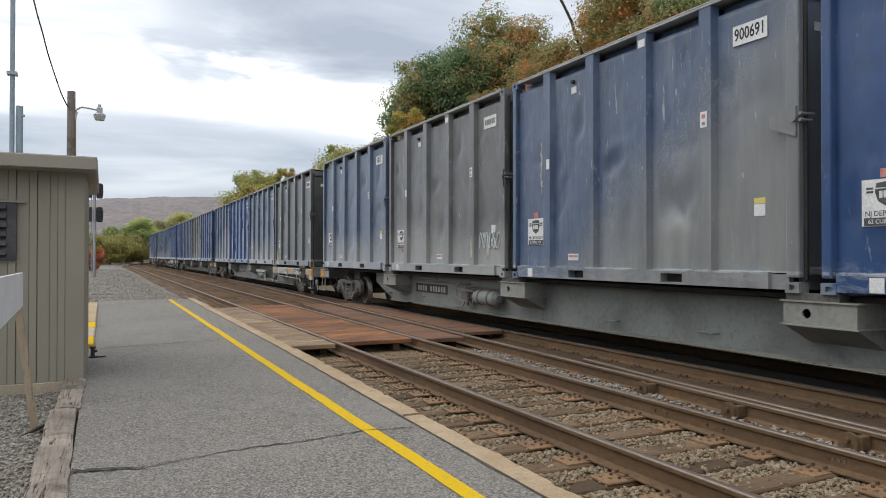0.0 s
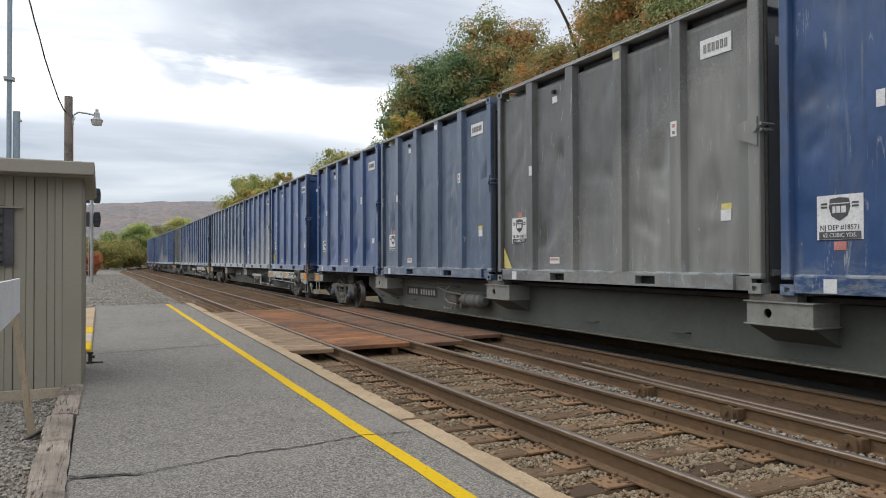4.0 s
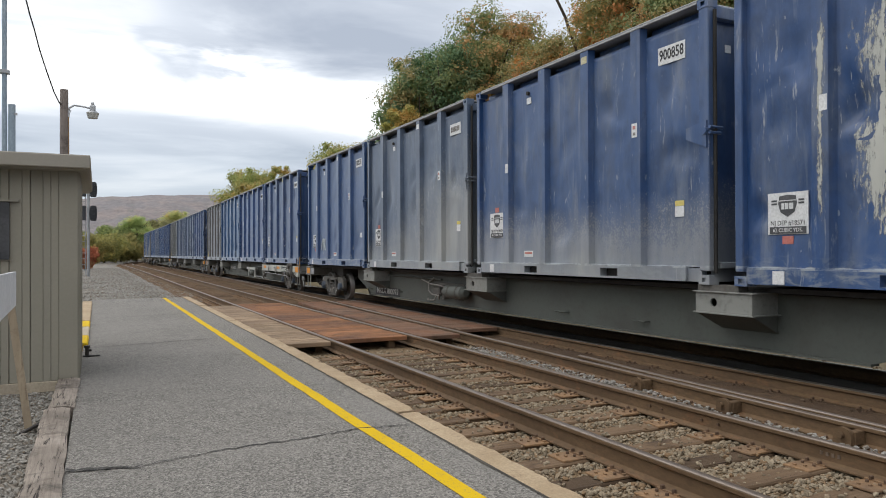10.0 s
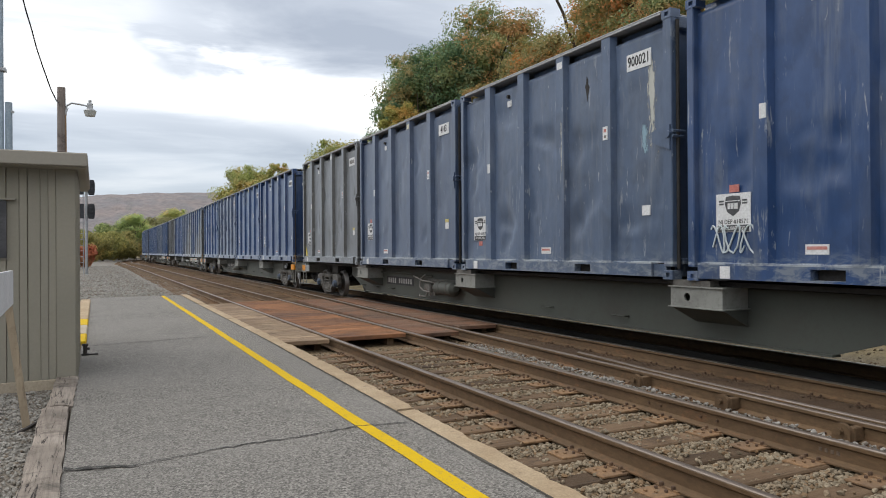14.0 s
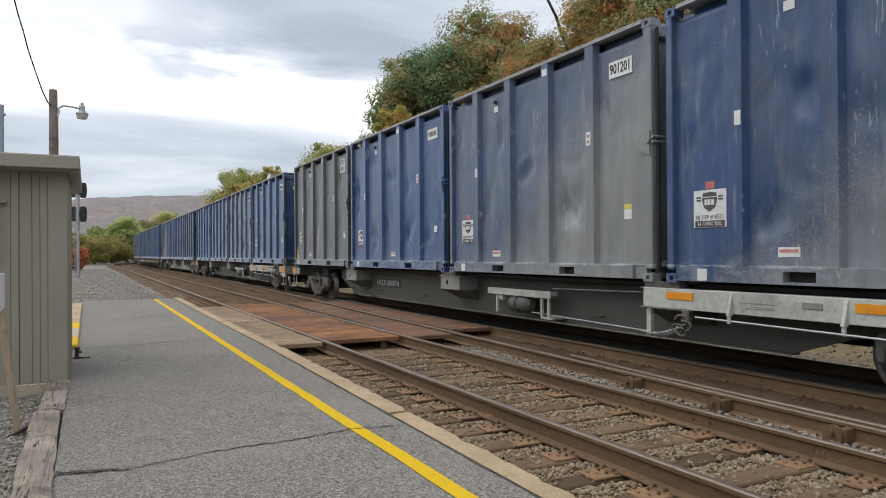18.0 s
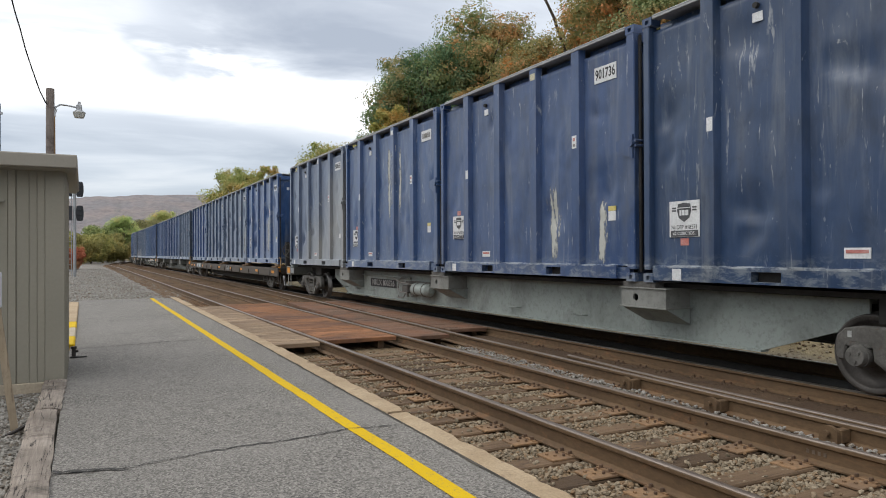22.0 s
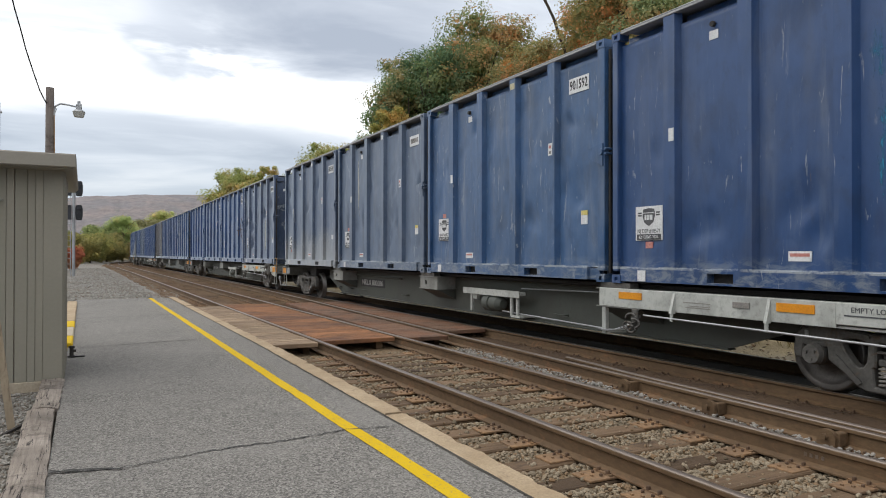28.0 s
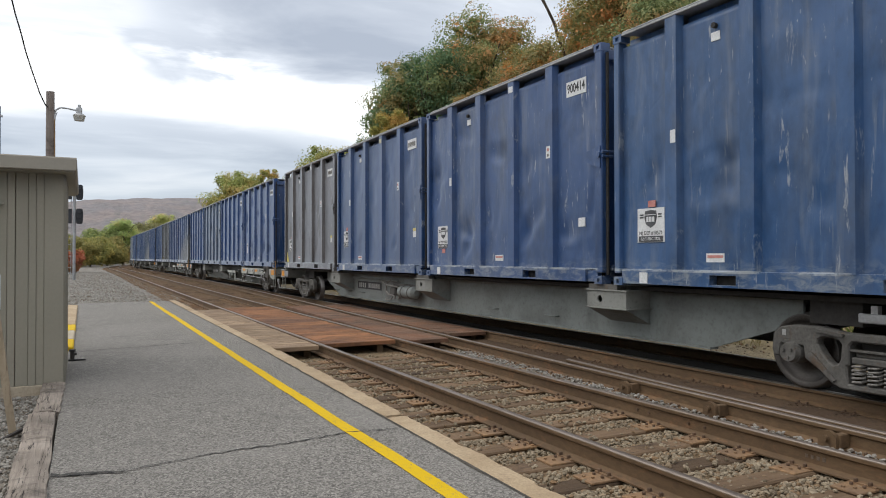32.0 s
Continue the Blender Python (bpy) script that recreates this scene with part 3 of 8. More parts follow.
M = {
    "paint_clean": container_paint("container_paint_clean", 0.0, 0.0),
    "paint_streaked": container_paint("container_paint_streaked", 0.0, 0.6),
    "paint_dusty": container_paint("container_paint_dusty", 1.0, 0.25, 0.30, ((0.21, 0.213, 0.20), (0.35, 0.347, 0.315))),
    "paint_scuffed": container_paint("container_paint_scuffed", 0.0, 1.0),
    "paint_low_dust": container_paint("container_paint_low_dust", 0.58, 0.3),
    "paint_filmed": container_paint("container_paint_filmed", 1.05, 0.6, 0.72, ((0.165, 0.168, 0.158), (0.275, 0.272, 0.245))),
    "car_paint": tinted("car_paint", 0.65),
    "bogie": worn("bogie_grime", (0.085, 0.081, 0.074), (0.15, 0.143, 0.13), 0.8, 0.0, 2.0, 30, 0.3, 0.004, third=(0.115, 0.078, 0.052)),
    "wheel": worn("wheel_steel", (0.075, 0.067, 0.061), (0.12, 0.11, 0.10), 0.55, 0.5, 3, 40, 0.2, 0.002),
    "tread": worn("wheel_tread", (0.20, 0.19, 0.18), (0.13, 0.12, 0.11), 0.42, 0.7, 3, 50, 0.1, 0.001),
    "underside": worn("underside_grime", (0.030, 0.028, 0.026), (0.05, 0.046, 0.042), 0.85),
    "hose": worn("rubber_hose", (0.02, 0.02, 0.02), (0.035, 0.033, 0.03), 0.6),
    "sticker": worn("sticker_white", (0.76, 0.77, 0.77), (0.64, 0.65, 0.65), 0.55, 0, 3, 40, 0.05, 0.001),
    "ink": worn("ink_black", (0.018, 0.018, 0.020), (0.05, 0.05, 0.052), 0.6, 0, 4, 40, 0.05, 0.001),
    "grey_ink": worn("ink_grey", (0.06, 0.063, 0.068), (0.11, 0.113, 0.118), 0.6, 0, 4, 40, 0.05, 0.001),
    "faded_tag": worn("sticker_faded_yellow", (0.52, 0.47, 0.26), (0.58, 0.55, 0.42), 0.55, 0, 5, 40, 0.05, 0.001),
    "spray_white": worn("spray_white", (0.62, 0.68, 0.70), (0.52, 0.58, 0.60), 0.5, 0, 5, 40, 0.05, 0.001),
    "spray_yellow": worn("spray_yellow", (0.72, 0.58, 0.03), (0.62, 0.5, 0.06), 0.5, 0, 5, 40, 0.05, 0.001),
    "spray_cream": worn("spray_cream", (0.50, 0.46, 0.26), (0.42, 0.39, 0.24), 0.5, 0, 5, 40, 0.05, 0.001),
    "residue": residue("dried_residue", (0.36, 0.37, 0.33), (0.60, 0.60, 0.55)),
    "pale_blue": residue("pale_blue_paint", (0.20, 0.33, 0.42), (0.32, 0.44, 0.50)),
    "cyan": residue("cyan_overspray", (0.02, 0.16, 0.30), (0.03, 0.24, 0.38)),
    "red_tag": worn("sticker_red", (0.50, 0.16, 0.13), (0.56, 0.30, 0.27), 0.55, 0, 5, 40, 0.05, 0.001),
    "yellow_tag": worn("sticker_yellow", (0.70, 0.58, 0.12), (0.62, 0.55, 0.28), 0.55, 0, 5, 40, 0.05, 0.001),
    "pale_letters": worn("letter_paint", (0.46, 0.46, 0.44), (0.30, 0.30, 0.29), 0.7, 0, 5, 40, 0.05, 0.001),
    "orange": worn("orange_reflector", (0.80, 0.33, 0.02), (0.70, 0.26, 0.02), 0.35, 0, 3, 60, 0.1, 0.001),
    "blue_cap": worn("bearing_cap_blue", (0.066, 0.096, 0.150), (0.12, 0.135, 0.155), 0.6, 0, 6, 40, 0.1, 0.002),
    "rusty_chain": worn("rusty_chain", (0.16, 0.10, 0.065), (0.26, 0.19, 0.14), 0.8, 0.2, 5, 50, 0.2, 0.002),
    "rust_rail": worn("rusty_handrail", (0.28, 0.17, 0.09), (0.42, 0.28, 0.12), 0.8, 0, 3, 40, 0.2, 0.002),
    "orange_rust": worn("orange_rust", (0.52, 0.20, 0.035), (0.40, 0.15, 0.04), 0.85, 0, 4, 40, 0.2, 0.002, (1, 1, 0.3)),
    "alu": worn("roof_edge_paint", (0.40, 0.405, 0.40), (0.29, 0.295, 0.30), 0.55, 0.3, 2, 30, 0.1, 0.003),
    "spring": worn("spring_steel", (0.21, 0.20, 0.185), (0.30, 0.28, 0.255), 0.6, 0.2, 5, 50, 0.1, 0.001),
    "rail": worn("rail_rust", (0.108, 0.066, 0.034), (0.152, 0.094, 0.048), 0.8, 0.0, 1.4, 26, 0.25, 0.003, (1, 0.4, 1), third=(0.20, 0.105, 0.05)),
    "rail_top": worn("rail_running_surface", (0.36, 0.34, 0.32), (0.25, 0.22, 0.20), 0.28, 0.95, 1.5, 30, 0.05, 0.001, (6, 0.3, 1)),
    "rail_dull": worn("rail_dull_top", (0.20, 0.155, 0.12), (0.28, 0.235, 0.20), 0.42, 0.6, 1.5, 30, 0.1, 0.001, (6, 0.3, 1)),
    "plate": worn("tie_plate_rust", (0.19, 0.120, 0.070), (0.29, 0.170, 0.083), 0.85, 0.0, 3, 30, 0.4, 0.004, third=(0.13, 0.075, 0.045)),
    "spike": worn("spike_rust", (0.10, 0.062, 0.04), (0.15, 0.092, 0.055), 0.85),
    "tie": timber("tie_timber", (0.125, 0.080, 0.046), (0.20, 0.132, 0.08), (0.03, 0.022, 0.018), (1.0, 20, 14)),
    "deck_red": timber("deck_timber_rusty", (0.24, 0.108, 0.050), (0.36, 0.17, 0.08), (0.05, 0.028, 0.02), (1.0, 20, 14), 0.60, 0.42, (0.105, 0.062, 0.044)),
    "deck_grey": timber("deck_timber_brown", (0.15, 0.092, 0.062), (0.22, 0.135, 0.092), (0.04, 0.03, 0.024), (1.0, 20, 14), 0.60, 0.40, (0.21, 0.10, 0.056)),
    "deck_pale": timber("deck_timber_pale", (0.29, 0.205, 0.13), (0.40, 0.29, 0.19), (0.07, 0.048, 0.034), (1.0, 20, 14), 0.56, 0.45, (0.19, 0.13, 0.085)),
    "old_tie": timber("weathered_tie_timber", (0.21, 0.175, 0.145), (0.40, 0.345, 0.29), (0.028, 0.022, 0.02), (26, 1.3, 20), 0.55),
    "kerb": worn("kerb_concrete", (0.38, 0.28, 0.172), (0.48, 0.37, 0.24), 0.9, 0, 2.3, 55, 0.9, 0.008, third=(0.27, 0.195, 0.13)),
    # nearly black: the shade under the train is put into this colour
    "oily": worn("ballast_painted_shade", (0.011, 0.010, 0.009), (0.022, 0.019, 0.016), 0.9, 0, 2, 40, 0.7, 0.02),
    "track_dirt": worn("oily_brown_dirt", (0.085, 0.052, 0.030), (0.125, 0.078, 0.044), 0.9, 0, 1.6, 34, 0.9, 0.03, third=(0.035, 0.024, 0.017)),
    "asphalt": asphalt(),
    "joint_dirt": worn("joint_dirt", (0.060, 0.052, 0.042), (0.10, 0.088, 0.07), 0.95, 0, 3, 50, 0.8, 0.01),
    "line": painted_line(),
    "crack": worn("crack_dirt", (0.04, 0.038, 0.036), (0.06, 0.057, 0.052), 0.95),
    "gravel": gravel_ground("gravel_ground", (0.19, 0.178, 0.158), (0.33, 0.315, 0.285), (0.185, 0.15, 0.11), soil=True),
    "ballast_bed": gravel_ground("ballast_bed", (0.12, 0.082, 0.045), (0.36, 0.265, 0.155), (0.19, 0.115, 0.058), 38.0, 0.5),
    "siding": worn("siding_paint", (0.27, 0.252, 0.203), (0.292, 0.27, 0.217), 0.6, 0, 0.8, 30, 0.06, 0.001, grain=0.12),
    # for the added wall out of view that dims the nearest containers
    "yard_wall": worn("unseen_wall_render", (0.15, 0.125, 0.10), (0.19, 0.16, 0.13), 0.9, 0, 0.7, 12, 0.3, 0.01),
    "fascia": worn("fascia_paint", (0.28, 0.258, 0.216), (0.31, 0.285, 0.237), 0.55, 0, 0.8, 30, 0.06, 0.001, grain=0.12),
    "louvre": worn("louvre_metal", (0.05, 0.05, 0.056), (0.085, 0.085, 0.092), 0.5, 0, 2, 30, 0.1, 0.002),
    "concrete": worn("foundation_concrete", (0.47, 0.40, 0.30), (0.40, 0.34, 0.26), 0.9, 0, 1.5, 40, 0.4, 0.006),
    "white_paint": worn("white_board_paint", (0.76, 0.77, 0.78), (0.68, 0.69, 0.70), 0.6, 0, 2, 30, 0.1, 0.002),
    "pine": timber("raw_pine", (0.34, 0.27, 0.19), (0.44, 0.36, 0.26), (0.14, 0.10, 0.07), (14, 14, 1.2)),
    "pole": timber("pole_timber", (0.155, 0.13, 0.115), (0.22, 0.19, 0.17), (0.05, 0.036, 0.03), (14, 14, 1.0)),
    "mast": worn("mast_paint_blue_grey", (0.25, 0.32, 0.38), (0.33, 0.39, 0.44), 0.5, 0.2, 2, 30, 0.1, 0.002),
    "galvanised": worn("galvanised_steel", (0.46, 0.47, 0.48), (0.36, 0.37, 0.38), 0.45, 0.5, 2, 30, 0.1, 0.002),
    "black_paint": worn("signal_black", (0.025, 0.027, 0.032), (0.04, 0.042, 0.05), 0.5, 0, 2, 30, 0.1, 0.002),
    "wire": worn("cable_black", (0.02, 0.02, 0.02), (0.03, 0.03, 0.03), 0.6),
    "bark": worn("bark", (0.09, 0.07, 0.055), (0.15, 0.12, 0.095), 0.9, 0, 2, 24, 0.7, 0.02, (3, 3, 0.6)),
    "leaf_green": leaves("leaves_green", (0.135, 0.215, 0.12), (0.255, 0.335, 0.17), (0.46, 0.33, 0.15)),
    "leaf_autumn": leaves("leaves_turning", (0.18, 0.255, 0.115), (0.34, 0.36, 0.155), (0.58, 0.33, 0.15)),
    "leaf_olive": leaves("leaves_olive", (0.20, 0.215, 0.085), (0.38, 0.37, 0.13), (0.50, 0.42, 0.15)),
    "leaf_yellow": leaves("leaves_yellow", (0.30, 0.37, 0.13), (0.52, 0.54, 0.20), (0.66, 0.50, 0.20)),
    "leaf_red": leaves("leaves_red", (0.42, 0.13, 0.075), (0.54, 0.20, 0.10), (0.32, 0.17, 0.08)),
    "grass_dry": leaves("dry_grass", (0.30, 0.23, 0.11), (0.46, 0.37, 0.19), (0.26, 0.24, 0.10)),
    "grass_green": leaves("green_weeds", (0.13, 0.19, 0.05), (0.24, 0.28, 0.07), (0.34, 0.33, 0.10)),
    # autumn forest tones paled and greyed: distance haze is mixed into the colour
    "hill": worn("hazed_forest_ridge", (0.215, 0.20, 0.205), (0.27, 0.225, 0.21), 0.95, 0, 0.02, 0.09, 1.0, 6.0, third=(0.17, 0.175, 0.155)),
    "lens": worn("lamp_lens", (0.50, 0.50, 0.46), (0.42, 0.42, 0.39), 0.3, 0, 4, 40, 0.1, 0.002),
    "hydrant_black": worn("dark_iron", (0.03, 0.03, 0.03), (0.06, 0.05, 0.045), 0.7),
}

# ------------------------------------------------------------------ ground, tracks, platform
X_R1, X_R2, X_R4, X_R5 = 3.654, 5.159, 7.345, 8.85


def smooth(a, b, x):
    u = min(1.0, max(0.0, (x - a) / (b - a)))
    return u * u * (3 - 2 * u)


def ground_height(x, y):
    cx, cy, h = at_track(y, 0.0) if -79 < y < 600 else (0, y, 0)
    q = x - (cx if y > 0 else 0)
    z = -0.235
    # level with the platform beyond its far end, lower at the ballast
    left = smooth(2.9, 1.6, q)
    if y > 25.8:
        z += left * (0.16 * smooth(25.8, 29, y)) + 0.5 * smooth(-4, -20, q) * smooth(40, 80, y)
    else:
        z += left * 0.12
    # bank behind the far track
    z += 0.25 * smooth(10.2, 12.0, q) + 3.6 * smooth(12.5, 26, q) + 5.0 * smooth(26, 60, q)
    z += 0.03 * noise.noise(Vector((x * 0.8, y * 0.8, 3))) * smooth(2.5, 0, q) + 0.5 * noise.noise(Vector((x * 0.06, y * 0.06, 9))) * smooth(14, 30, q)
    return z


def make_ground():
    def steps(*runs):
        out = []
        for a, b, d in runs:
            n = max(1, round((b - a) / d))
            out += [a + (b - a) * i / n for i in range(n)]
        return out + [runs[-1][1]]
    xs = steps((-1600, -200, 200), (-200, -40, 20), (-40, -6, 3), (-6, 30, 0.6), (30, 70, 4), (70, 250, 20), (250, 1600, 150))
    ys = steps((-1200, -100, 150), (-100, -20, 10), (-20, 40, 0.8), (40, 140, 3), (140, 320, 10), (320, 1900, 130))
    f = Form()
    w = len(xs)
    for y in ys:
        for x in xs:
            f.v.append((x, y, ground_height(x, y)))
    for j in range(len(ys) - 1):
        for i in range(w - 1):
            f.f.append([j * w + i, j * w + i + 1, (j + 1) * w + i + 1, (j + 1) * w + i])
            f.s.append(True)
    solid("ground", f, M["gravel"], "grey-brown gravel and dirt ground beside the tracks", "ground", kind="structure")


RAIL_BODY = [(-0.075, -0.185), (0.075, -0.185), (0.075, -0.172), (0.014, -0.150), (0.010, -0.055), (0.036, -0.040), (0.037, -0.016), (0.031, -0.0115), (-0.031, -0.0115), (-0.037, -0.016), (-0.036, -0.040), (-0.010, -0.055), (-0.014, -0.150), (-0.075, -0.172)]
RAIL_TOP = [(-0.034, -0.013), (0.034, -0.013), (0.0335, -0.009), (0.027, -0.003), (0.014, 0.0), (-0.014, 0.0), (-0.027, -0.003), (-0.0335, -0.009)]


def stations(across, a, b, step=2.0):
    out, s = [], a
    while s <= b + 1e-6:
        x, y, h = at_track(s, across(s) if callable(across) else across)
        out.append((x, y, 0.0, h))
        s += step if s < 60 else step * 2
    return out


def closing_rail(s):
    """The rail between the two tracks that swings over from the far one."""
    pts = [(-40, 5.25), (-6, 5.70), (3.5, 5.89), (8, 6.05), (11, 6.17), (14, 6.28), (18, 6.42), (24, 6.70), (34, 7.02), (46, 7.22), (60, 7.27)]
    for (a, xa), (b, xb) in zip(pts, pts[1:]):
        if s <= b:
            u = (s - a) / (b - a)
            return xa + (xb - xa) * u
    return pts[-1][1]


TIE_ROWS = []


def make_tracks():
    for name, xs, shine in (("near_track", (X_R1, X_R2), ("rail_dull", "rail_dull")), ("far_track", (X_R4, X_R5), ("rail_top", "rail_top"))):
        track = thing(name, "rusty railway track on timber ties", "track", kind="structure")
        for x, sh in zip(xs, shine):
            r = part("rail", Form().sweep(RAIL_BODY, stations(x, -40, 330)), M["rail"], track)
            part("running_surface", Form().sweep(RAIL_TOP, stations(x, -40, 330)), M[sh], r)
    # strip added to carry the painted shade beneath the cars
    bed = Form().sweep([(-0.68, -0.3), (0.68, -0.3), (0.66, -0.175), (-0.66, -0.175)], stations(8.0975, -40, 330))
    solid("track_bed", bed, M["oily"], "near-black ballast between the far track's rails, with the train's shade in its colour", "ballast", kind="structure")
    bed = Form().sweep([(-2.28, -0.3), (2.2, -0.3), (2.2, -0.227), (-2.28, -0.227)], stations(5.0, -40, 330))
    solid("ballast_bed", bed, M["ballast_bed"], "brown stony ballast bed of the near track", "ballast", kind="structure")
    dirt = Form()
    for s in range(-20, 61):
        for across, z in ((closing_rail(s) + 0.09, -0.205), (closing_rail(s) + 0.30, -0.188), (7.262, -0.18)):
            x, y, _h = at_track(s, across if across < 7.2 or s < 30 else 7.262)
            dirt.v.append((min(x, 7.262) if s < 60 else x, y, z + 0.012 * noise.noise(Vector((across * 3, s * 0.9, 2)))))
    for k in range(80):
        for i in (0, 1):
            dirt.f.append([3 * k + i, 3 * k + i + 1, 3 * k + i + 4, 3 * k + i + 3])
            dirt.s.append(True)
    solid("track_dirt", dirt, M["track_dirt"], "oily brown dirt packed between the turnout rail and the far track", "dirt", kind="structure")
    turnout = thing("turnout_rails", "rusty turnout rail with a guard rail beside it", "track", kind="structure")
    r = part("rail", Form().sweep(RAIL_BODY, stations(closing_rail, -40, 60)), M["rail"], turnout)
    part("running_surface", Form().sweep(RAIL_TOP, stations(closing_rail, -40, 60)), M["rail_dull"], r)
    r = part("rail", Form().sweep(RAIL_BODY, stations(lambda s: closing_rail(s) + 0.155 + 0.10 * smooth(6.5, 8.5, s), -40, 8.5, 0.5)), M["rail"], turnout)
    part("running_surface", Form().sweep(RAIL_TOP, stations(lambda s: closing_rail(s) + 0.155 + 0.10 * smooth(6.5, 8.5, s), -40, 8.5, 0.5)), M["rail_dull"], r)
    for y in (6.72, 5.36, 4.02):
        x = closing_rail(y) - 0.16
        f = Form()
        # a cast spacer: a half-round lug with a bolted cheek
        n = 10
        f.prism([(y - 0.085, -0.16), *[(y - 0.085 * math.cos(math.pi * k / n), -0.085 + 0.07 * math.sin(math.pi * k / n)) for k in range(n + 1)], (y + 0.085, -0.16)], 0, x - 0.02, x + 0.02)
        f.box(x + 0.02, x + 0.15, y - 0.10, y - 0.03, -0.16, -0.04, 0.008).rod((x - 0.06, y, -0.08), (x - 0.03, y, -0.08), 0.03, 6)
        part("rail_brace", f, M["rail"], turnout)
    # bolts in the web of the inner rail
    for x, y in ((X_R2, 5.72), (X_R2, 5.55), (X_R2, 5.02), (X_R2, 4.82)):
        part("rail_bolt", Form().rod((x - 0.01, y, -0.1), (x - 0.03, y, -0.1), 0.014, 6), M["spike"], turnout)
    for k in range(4):
        part("rail_stencil", Form().box(X_R2 - 0.0165, X_R2 - 0.0145, 3.62 + 0.05 * k, 3.645 + 0.05 * k, -0.115, -0.085), M["rail_dull"], turnout)
    # ties: under both tracks on long turnout timbers
    rnd = random.Random(2)
    tie_mesh = Form().box(-3.45, 3.45, -0.115, 0.115, -0.36, -0.20, 0.012).mesh("tie", M["tie"])
    ties = thing("turnout_ties", "dark weathered timber ties set in ballast", "tie", kind="structure")
    y, tie_rows = -3.0, []
    while y < 58:
        tie_rows.append(y)
        y += 0.52 + rnd.uniform(-0.03, 0.03)
    TIE_ROWS.extend(tie_rows)
    far = Form()
    for y in tie_rows:
        if 11.2 < y < 21.5:
            continue
        x = 6.33 + rnd.uniform(-0.12, 0.12)
        if y < 24:
            t = part("tie", tie_mesh, None, ties)
            t.matrix_local = pose(x, y, rnd.uniform(-0.012, 0.006), 0, 0, rnd.uniform(-0.8, 0.8))
        else:
            far.box(x - 3.45, x + 3.45, y - 0.11, y + 0.11, -0.36, -0.2)
    s = 58.0
    while s < 190:
        x, yy, h = at_track(s, 6.3)
        far.box(x - 3.4, x + 3.4, yy - 0.11, yy + 0.11, -0.36, -0.2)
        s += 0.55
    tagged(part("distant_ties", far, M["tie"], ties), kind="stuff")
    # plates with four spike heads each
    plate = Form().box(-0.30, 0.24, -0.115, 0.115, -0.203, -0.184, 0.004)
    plate.box(-0.225, -0.205, -0.03, -0.01, -0.186, -0.172).box(-0.265, -0.245, 0.03, 0.05, -0.186, -0.172)
    plate.box(-0.105, -0.078, -0.10, 0.10, -0.184, -0.172).box(0.078, 0.105, -0.10, 0.10, -0.184, -0.172)
    plate_mesh = plate.mesh("tie_plate", M["plate"])
    spike = Form()
    for sx in (-1, 1):
        for sy in (-0.055, 0.055):
            spike.box(sx * 0.088 - 0.019, sx * 0.088 + 0.012, sy - 0.012, sy + 0.012, -0.178, -0.146, 0.005)
            spike.box(sx * 0.15 - 0.011, sx * 0.15 + 0.011, sy * 0.9 - 0.011, sy * 0.9 + 0.011, -0.186, -0.164, 0.004)
    spike_mesh = spike.mesh("spikes", M["spike"])
    fastenings = thing("rail_fastenings", "rusty tie plates with spikes", "rail fastening", kind="structure")
    grimy_mesh = plate.mesh("tie_plate", M["track_dirt"])
    for y in tie_rows:
        if y > 30 or 11.2 < y < 21.5:
            continue
        for x in (X_R1, X_R2, X_R4, closing_rail(y)):
            p = part("tie_plate", grimy_mesh if x == X_R4 else plate_mesh, None, fastenings)
            p.matrix_local = pose(x + rnd.uniform(-0.012, 0.012), y + rnd.uniform(-0.02, 0.02), 0, 0, 0, rnd.uniform(-2, 2))
            part("spikes", spike_mesh, None, p)


def scatter_stones(name, label, count, place, size, mat, seed):
    """Loose stones, each a rough lump of its own."""
    rng = np.random.default_rng(seed)
    bm = bmesh.new()
    bmesh.ops.create_icosphere(bm, subdivisions=1, radius=1.0)
    bv = np.array([v.co[:] for v in bm.verts])
    bf = np.array([[v.index for v in f.verts] for f in bm.faces])
    bm.free()
    vs, fs, n = [], [], 0
    for _ in range(count):
        x, y, z = place(rng)
        r = size * rng.uniform(0.55, 1.25)
        a = rng.normal(size=(3, 3))
        q, _r = np.linalg.qr(a)
        p = (np.clip(bv * rng.uniform(0.75, 1.3, (len(bv), 1)), -0.82, 0.82) * rng.uniform(0.55, 1.35, (1, 3))) @ q.T * r
        p[:, 2] *= 0.85
        vs.append(p + (x, y, z + r * 0.25))
        fs.append(bf + n)
        n += len(bv)
    v, f = np.concatenate(vs), np.concatenate(fs)
    me = bpy.data.meshes.new(name)
    me.from_pydata(v.tolist(), [], f.tolist())
    me.materials.append(mat)
    me.update()
    return tagged(new(name, me), label, "gravel", kind="stuff")


def island_stone(name, cols):
    n = Nodes(name)
    g = n.node("ShaderNodeNewGeometry")
    r = g.outputs["Random Per Island"]
    c = n.mix(n.ramp(r, 0.0, 0.5), cols[0], cols[1])
    c = n.mix(n.ramp(r, 0.62, 1.0), c, cols[2])
    co = n.coords()
    fine = n.noise(55, 4, 0.7, co)
    c = n.mix(n.ramp(fine, 0.4, 0.7, (0, 0, 0), (0.5,) * 3), c, tuple(0.5 * k for k in cols[0]))
    n.bump(fine, 0.3, 0.004)
    return n.done(c, 0.9, 0.0, 0.3)


